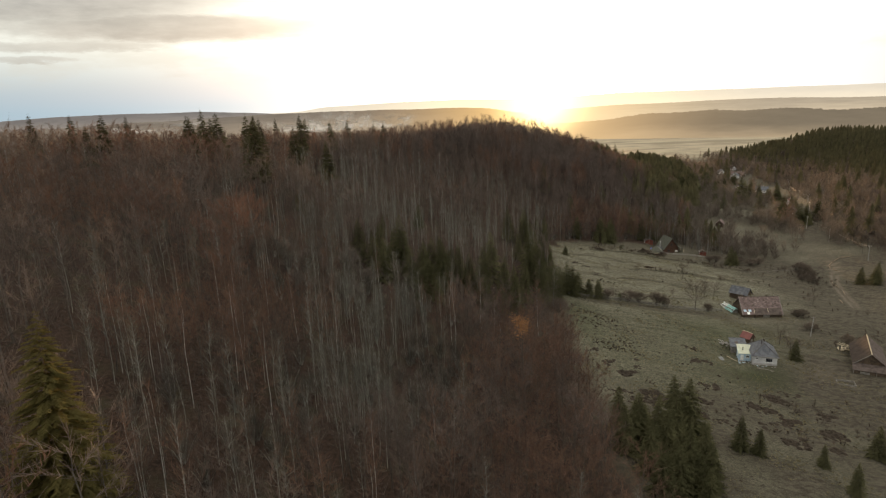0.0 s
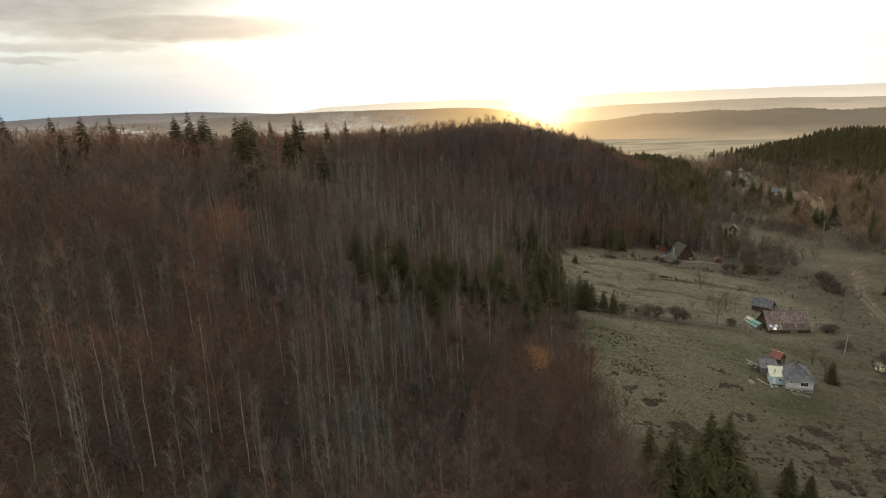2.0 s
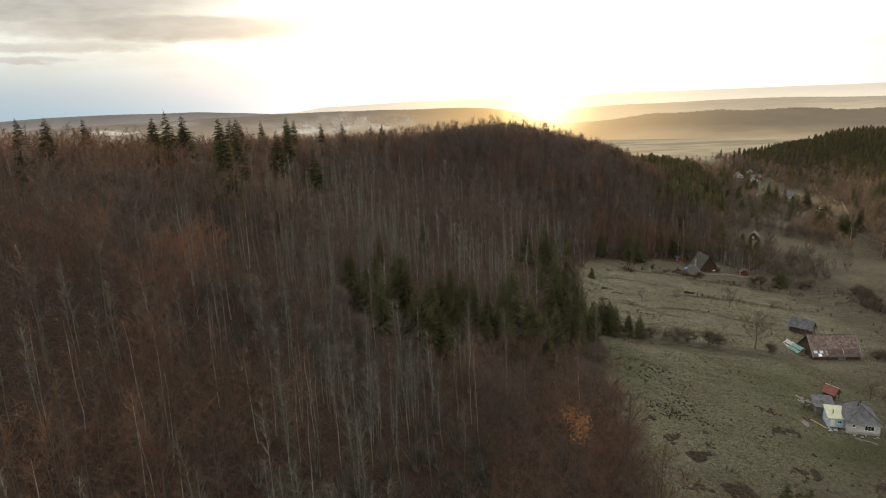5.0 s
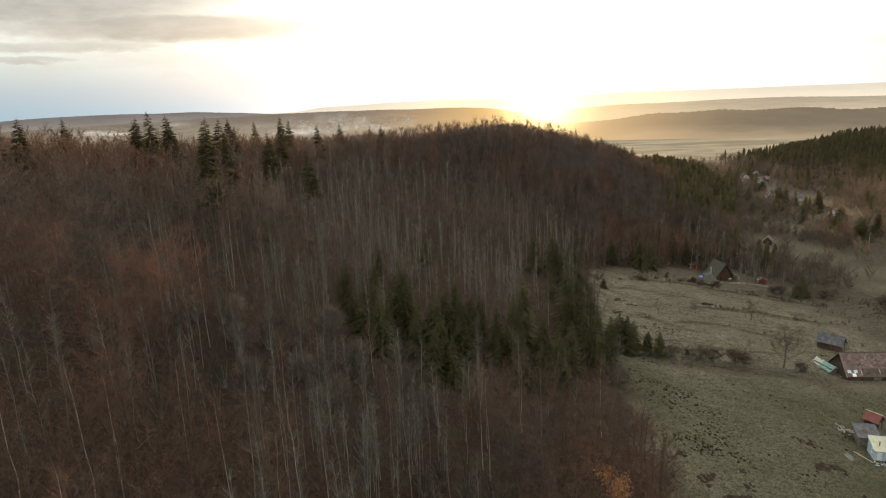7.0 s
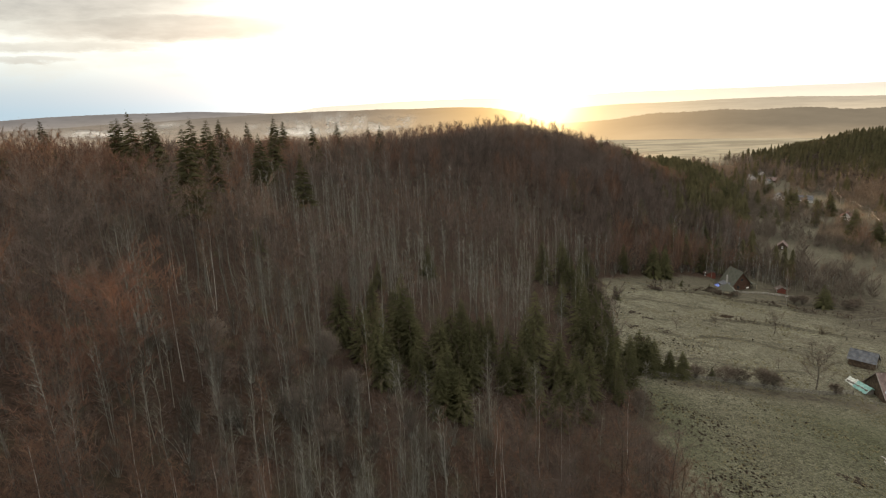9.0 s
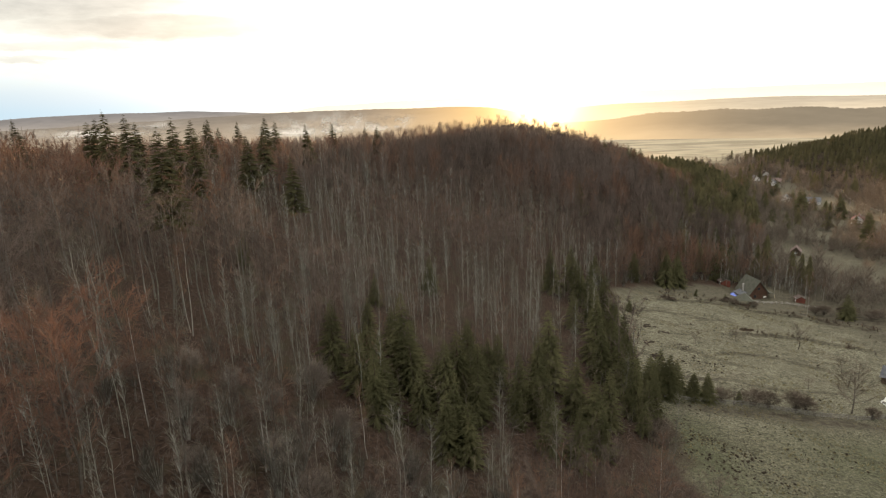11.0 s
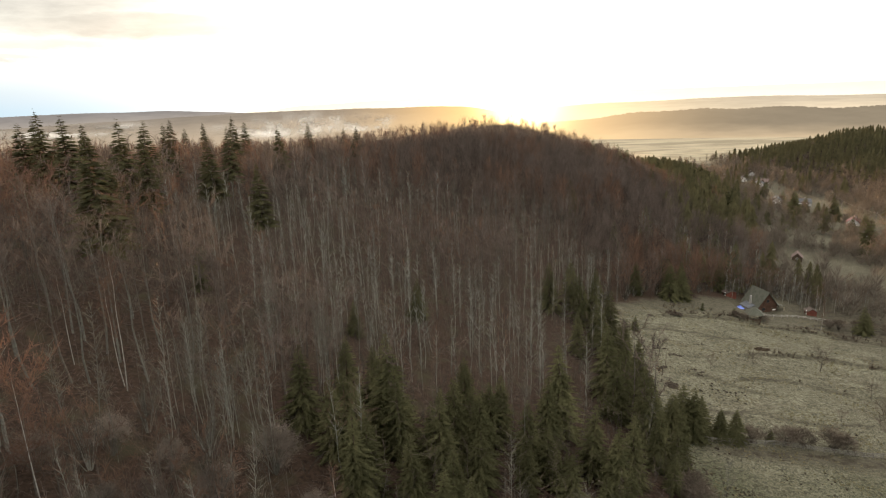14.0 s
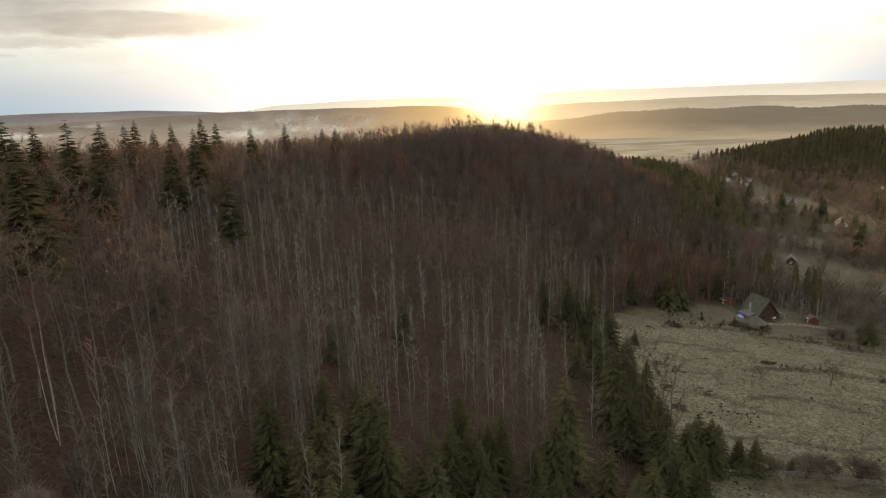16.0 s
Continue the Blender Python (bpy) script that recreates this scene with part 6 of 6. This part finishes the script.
pile("log_pile", 144.5, 196.5, 20, 18, 1.5, 0.15, WOOD_PALE, "scattered pale firewood beside the big barn", "log pile", 0.5)
pile("log_pile", 136.5, 188.5, 10, 10, 0.9, 0.09, ROOF_DARK, "scattered grey rubble beside the big barn", "rubble", 0.5)
for k in range(26):
    lx, ly = (random.uniform(-7.4, -3.2), random.uniform(0.2, 2.2)) if k < 16 else (random.uniform(-3.2, 3.4), random.uniform(-1.5, -0.4))
    x, y, _ = farm.matrix_basis @ Vector((lx, ly, 0))
    ob = new("stone", mesh_from("stone", *heap_shape(RNG, random.uniform(0.10, 0.30), random.uniform(0.12, 0.3), 4, 7), [STONE if k % 3 else WALL_BLUE]))
    ob.matrix_basis = pose(x, y, hz(x, y) + 0.03, 0, 0, k * 77) @ Matrix.Diagonal((random.uniform(0.8, 1.9), 1, 1, 1))
    tagged(ob, "pale rubble lying before the farmhouse wall", "rubble", "rubble before the farmhouse")
ASH = material("grey_ash", (0.125, 0.130, 0.128), (0.205, 0.212, 0.210), 2.0, 0.8)
spread = new("ash_heap", mesh_from("ash_heap", *heap_shape(RNG, 1.0, 0.5, 6, 16), [ASH], smooth_faces=True))
spread.matrix_basis = pose(95.8, 183.6, hz(95.8, 183.6) + 0.03) @ lie(95.8, 183.6) @ pose(0, 0, 0, 0, 0, 70) @ Matrix.Diagonal((3.2, 2.4, 0.35, 1))
tagged(spread, "flat spread of grey ash on the farmyard grass", "ash heap")

# the long barn
barn = root("long_barn", 141.4, 234.4, 84.8, z=hz(133, 230) - 0.2, label="long low barn with a patched brown-mauve shingle roof", category="barn")
BW, BL, BE, BR = 10.4, 15.1, 2.0, 7.2
part("wall", gable_walls(BW, BL, BE, BR, 1.6), WOOD_DARK, barn)
gable_roof(barn, BW, BL, BE, BR, (ROOF_MAUVE, ROOF_MAUVE), 0.5, 0.14, ROOF_DARK)


def on_slope(w, eave, ridge, side, k, y):
    """A point on a gable roof: k from ridge 0 to eave 1."""
    return (side * k * w / 2, y, ridge + (eave - ridge) * k + 0.16)


def roof_patch(parent, name, w, eave, ridge, side, k0, k1, y0, y1, mat, lift=0.03, label=""):
    pts = [on_slope(w, eave, ridge, side, k, y) for k, y in ((k0, y0), (k0, y1), (k1, y1), (k1, y0))]
    part(name, slab([(x, y, z + lift) for x, y, z in pts], 0.028), mat, parent, label)


roof_patch(barn, "lower_strip", BW, BE, BR, -1, 0.72, 1.12, 0.2, BL - 4.6, ROOF_DARK, 0.03, "dark lower shingles")
for k0, k1, y0, y1 in ((0.80, 0.93, BL - 1.4, BL - 0.3), (0.80, 0.93, BL - 3.3, BL - 2.2), (0.95, 1.09, BL - 2.6, BL - 1.5)):
    roof_patch(barn, "patch_sheet", BW, BE, BR, -1, k0, k1, y0, y1, TARP_PALE if k1 > 1 else WALL_BLUE, 0.07, "pale blue patch sheet")
for k0, y0 in ((0.74, 5.2), (0.8, 10.6)):
    roof_patch(barn, "loose_board", BW, BE, BR, -1, k0, k0 + 0.22, y0, y0 + 0.18, WOOD_PALE, 0.08)
for k in range(110):
    k0, y0 = math.floor(random.uniform(0, 18)) / 20 + 0.02, random.uniform(0.1, BL - 0.9)
    if k0 < 0.66:
        roof_patch(barn, "shingle", BW, BE, BR, -1, k0, k0 + 0.048, y0, y0 + random.uniform(0.25, 0.8), random.choice((ROOF_DARK, ROOF_MAUVE, SHINGLE_PALE, ROOF_DARK)), 0.02)
for y in (-0.45, BL + 0.27):
    roof_patch(barn, "verge_board", BW, BE, BR, -1, -0.02, 1.13, y, y + 0.2, WOOD_GREY, 0.05)
door(barn, 2.4, 2.2, (-BW / 2 - 0.06, 6, -0.2), -math.pi / 2, WOOD_GREY)

shed = root("grey_shed", 139.5, 253.6, 42, z=hz(134, 256) - 0.1, label="weathered timber shed with a grey slate roof", category="shed")
part("wall", gable_walls(4.6, 7.4, 2.6, 5.0, 1.2), WOOD_DARK, shed)
gable_roof(shed, 4.6, 7.4, 2.6, 5.0, (ROOF_GREY, ROOF_GREY), 0.45)
door(shed, 1.4, 1.9, (0, -0.06, 0), 0, WOOD_GREY)
part("lean_to", slab([(2.0, -0.4, 2.5), (2.0, 3.6, 2.5), (5.2, 3.6, 1.2), (5.2, -0.4, 1.2)], 0.12), ROOF_MAUVE, shed)
for y in (0, 3.2):
    part("prop", rod((5.0, y, -1.2), (5.0, y, 1.2), 0.09), WOOD_GREY, shed)

# tarpaulin over a stack
tarp = root("covered_stack", 124.4, 239.4, 100, label="stack covered with a pale and turquoise tarpaulin", category="stack")
part("core", boxes(((7.6, 2.4, 1.6), (0, 0, 0.7))), WOOD_GREY, tarp)
def sheet(x0, x1, seed):
    rng = np.random.default_rng(seed)
    n, m = 12, 9
    bm = bmesh.new()
    grid = [[bm.verts.new((x0 + (x1 - x0) * i / n, -1.9 + 3.8 * j / m, (2.1 - 1.5 * abs(j / m - 0.45) ** 1.3 * 2.2) + rng.normal(0, 0.15))) for j in range(m + 1)] for i in range(n + 1)]
    for i in range(n):
        for j in range(m):
            bm.faces.new((grid[i][j], grid[i + 1][j], grid[i + 1][j + 1], grid[i][j + 1]))
    bmesh.ops.solidify(bm, geom=bm.faces[:], thickness=0.03)
    bmesh.ops.recalc_face_normals(bm, faces=bm.faces)
    return bm
part("pale_sheet", sheet(0.9, 4.2, 1), TARP_PALE, tarp, "pale yellow-white tarpaulin")
part("turquoise_sheet", sheet(-4.2, 1.0, 2), TARP_TEAL, tarp, "turquoise tarpaulin")

# the big rust-roofed barn
big = root("big_barn", 141.5, 178.3, -29.7, z=hz(141, 178) - 0.2, label="big timber barn with rusty brown roof sheets", category="barn")
part("wall", gable_walls(8.6, 17.2, 2.8, 6.4, 1.8), WOOD_DARK, big)
gable_roof(big, 8.6, 17.2, 2.8, 6.4, (ROOF_RUST, ROOF_DARK), 0.6, 0.14, WOOD_PALE)
part("front_roof", slab([(-4.9, 0, 2.9), (4.9, 0, 2.9), (4.9, -3.0, 1.5), (-4.9, -3.0, 1.5)], 0.12), ROOF_DARK, big, "dark pent roof over the barn front")
part("front_wall", boxes(((9.4, 0.16, 3.0), (0, -2.6, 0.0))), WOOD_DARK, big)
for x in (-4.6, -1.6, 1.6, 4.6):
    part("post", rod((x, -2.8, -1.8), (x, -2.8, 1.5), 0.1), WOOD_GREY, big)
door(big, 2.6, 2.1, (-1.5, -2.74, -1.0), 0, WOOD_GREY)
part("verge_board", boxes(((0.2, 0.08, 5.9), (-2.4, -0.62, 4.55), 0, (0, radians(50.0)))), WOOD_GREY, big)
bed = root("raised_bed", 128.0, 169.4, -22, label="rectangular grey timber frame lying on the ground", category="raised bed")
for size, at in (((4.8, 0.16, 0.5), (0, -1.6, 0.2)), ((4.8, 0.16, 0.5), (0, 1.6, 0.2)), ((0.16, 3.36, 0.5), (-2.4, 0, 0.2)), ((0.16, 3.36, 0.5), (2.4, 0, 0.2)), ((4.0, 0.3, 0.1), (0, -2.3, 0.1))):
    part("board", boxes((size, at)), WOOD_GREY, bed)

# the timber chalet and its outbuildings
chalet = root("timber_chalet", 136.5, 338.0, 6, z=hz(137, 342) - 0.2, label="steep-roofed red-brown timber chalet with a dull green roof", category="house")
part("wall", gable_walls(8.4, 9.5, 2.9, 8.4, 1.8), WOOD_RED, chalet)
gable_roof(chalet, 8.4, 9.5, 2.9, 8.4, (ROOF_GREEN, ROOF_GREEN), 0.7)
part("porch_roof", slab([(4.2, -0.7, 3.1), (4.2, 8, 3.1), (7.6, 8, 2.0), (7.6, -0.7, 2.0)], 0.12), ROOF_GREEN, chalet)
for y in (-0.4, 3.6, 7.6):
    part("post", rod((7.3, y, -1.8), (7.3, y, 2.0), 0.11), WOOD_PALE, chalet)
part("deck", boxes(((3.4, 8.4, 0.5), (5.9, 3.7, -0.2))), WOOD_GREY, chalet)
part("gutter_board", boxes(((1.4, 0.10, 0.5), (3.0, -0.08, 0.9))), PAINT_WHITE, chalet)
part("chimney", boxes(((0.6, 0.6, 6.2), (-4.7, 4.2, 3.2))), STONE, chalet)
window(chalet, 1.2, 1.2, (-1.6, -0.06, 1.4), 0, WOOD_DARK)
window(chalet, 1.0, 1.1, (0, -0.06, 4.8), 0, WOOD_DARK)
door(chalet, 1.0, 2.05, (2.2, -0.06, -0.1), 0, WOOD_DARK)
part("back_wing", slab([(-4.2, 1.5, 3.0), (-4.2, 7.5, 3.0), (-7.4, 7.5, 2.0), (-7.4, 1.5, 2.0)], 0.12), ROOF_GREY, chalet)
part("wing_wall", boxes(((3.0, 5.4, 3.6), (-5.6, 4.5, 0.2))), WOOD_GREY, chalet)

shelter = root("garden_shelter", 121.8, 321.2, -20, label="small open garden shelter with a grey-green hipped roof", category="shelter")
for x in (-2.2, 2.2):
    for y in (0, 3.8):
        part("post", rod((x, y, -1.0), (x, y, 2.9), 0.1), WOOD_DARK, shelter)
apex = (0, 1.9, 5.2)
ring = [(-3.1, -0.9, 2.5), (3.1, -0.9, 2.5), (3.1, 4.7, 2.5), (-3.1, 4.7, 2.5)]
for i in range(4):
    part("roof", slab([ring[i], ring[(i + 1) % 4], apex], 0.1), ROOF_GREEN, shelter)
part("railing", boxes(((4.4, 0.08, 0.9), (0, 0, 0.45)), ((0.08, 3.8, 0.9), (-2.2, 1.9, 0.45)), ((0.08, 3.8, 0.9), (2.2, 1.9, 0.45))), WOOD_DARK, shelter)
part("table", boxes(((1.8, 0.9, 0.08), (0, 1.9, 0.75)), ((0.1, 0.1, 0.75), (-0.7, 1.9, 0.37)), ((0.1, 0.1, 0.75), (0.7, 1.9, 0.37))), WOOD_PALE, shelter)
cover = root("blue_cover", 125.4, 338.8, 10, label="bright blue sheet thrown over a garden heap", category="sheet")
part("sheet", mesh_from("sheet", *heap_shape(RNG, 1.5, 1.1), [PAINT_BLUE]), None, cover)
cottage("red_hut", 153.8, 335.4, -15, 3.6, 3.0, 1.9, 2.9, HUT_RED, ROOF_DARK, "little red garden hut", "hut", "", False, 0)
cottage("red_hut", 127.6, 350.0, 5, 4.6, 3.0, 1.9, 2.7, HUT_RED, ROOF_DARK, "low red woodshed by the forest edge", "hut", "", False, 0)
cottage("valley_hut", 203.4, 424.2, -32, 5.0, 6.0, 2.2, 4.6, WOOD_DARK, ROOF_MAUVE, "weathered brown hut among the scrub", "hut", "", False, 1)

# village down the valley
for x, y, turn, w, d, wall, roof, chim in [
        (387.7, 823, -12, 9, 12, WALL_WHITE, ROOF_GREY, True), (383.6, 781, -30, 10, 12, WALL_WHITE, ROOF_GREY, True), (410.6, 808, 48, 9, 11, WOOD_DARK, ROOF_MAUVE, True),
        (325, 648, -28, 9, 12, WALL_WHITE, ROOF_GREY, True), (356.4, 646, 62, 9, 12, WALL_WHITE, ROOF_GREY, True), (312.5, 531, -40, 8, 10, WALL_WHITE, ROOF_RED, True),
        (398, 800, 30, 7, 10, WOOD_DARK, ROOF_MAUVE, False), (382.6, 861, 20, 8, 10, WALL_WHITE, ROOF_RUST, True), (430, 880, 10, 8, 11, WALL_WHITE, ROOF_RUST, True), (289, 484, -35, 6, 8, WOOD_DARK, ROOF_DARK, False)]:
    cottage("village_house", x, y, turn, w * 1.02, d * 1.02, 2.8, 6.0, wall, roof, "village house with a pitched roof in the valley", "house", "houses of the village", chim)
for x, y, h in [(321, 614, 17), (326, 608, 14), (331, 598, 11), (319, 560, 12), (300, 503, 14), (305, 507, 12), (351, 712, 15), (345, 705, 13), (311, 693, 15), (234, 559, 15), (261, 584, 14),
                (272, 545, 13), (298, 512, 12), (276, 595, 15), (243, 504, 13), (271, 430, 11), (263, 447, 12), (282, 452, 13), (306, 590, 13), (338, 660, 12), (290, 640, 15), (296, 632, 13), (280, 650, 14), (247, 530, 12)]:
    plant(VALLEY_SPRUCE, x, y, h / 15, label="dark spruce beside the village houses", squash=1.2)


# poles and cables
def pole(x, y, tall, lean=(0.0, 0.0), arm=True, mat=WOOD_GREY, label="wooden power pole carrying a cable"):
    ob = root("power_pole", x, y, -30, label=label, category="pole", group="poles along the track")
    tip = Vector((lean[0], lean[1], tall))
    part("shaft", rod((0, 0, -0.4), tip, 0.19, 0.13, 8), mat, ob)
    if arm:
        part("crossarm", boxes(((1.5, 0.1, 0.12), tip - Vector((0, 0, 0.35)))), WOOD_DARK, ob)
        for k in (-0.6, 0.6):
            part("insulator", rod(tip + Vector((k, 0, -0.3)), tip + Vector((k, 0, -0.1)), 0.06), PAINT_WHITE, ob)
    return ob.matrix_basis @ (tip - Vector((0, 0, 0.3)))


def cable(a, b, sag, thick, label):
    pts = [a.lerp(b, k / 12) - Vector((0, 0, sag * (1 - (2 * k / 12 - 1) ** 2))) for k in range(13)]
    v, f = tube([tuple(p) for p in pts], [thick] * 13, 4)
    tagged(new("cable", mesh_from("cable", v, f, [CABLE])), label, "cable", "cables along the track")


line = [pole(234.8, 314.7, 8.4, mat=CONCRETE), pole(247.6, 368.9, 8.4, mat=CONCRETE), pole(261.2, 415.8, 8.8, mat=CONCRETE), pole(300, 478, 8), pole(330.6, 532, 8), pole(344.8, 570, 8), pole(358, 607.5, 8.2), pole(391.7, 670.6, 8.8)]
for i, (a, b) in enumerate(zip(line, line[1:])):
    cable(a, b, 1.3, 0.035 if i < 3 else 0.065, "sagging cable between two power poles")
side = pole(140.7, 209.3, 7.6, (0.5, 0.9), mat=CONCRETE)
cable(side, farm.matrix_basis @ Vector((2.0, 8.0, 3.2)), 0.7, 0.02, "thin cable to the farmhouse")
cable(side, barn.matrix_basis @ Vector((-2.0, 1.0, 4.0)), 0.6, 0.02, "thin cable to the long barn")
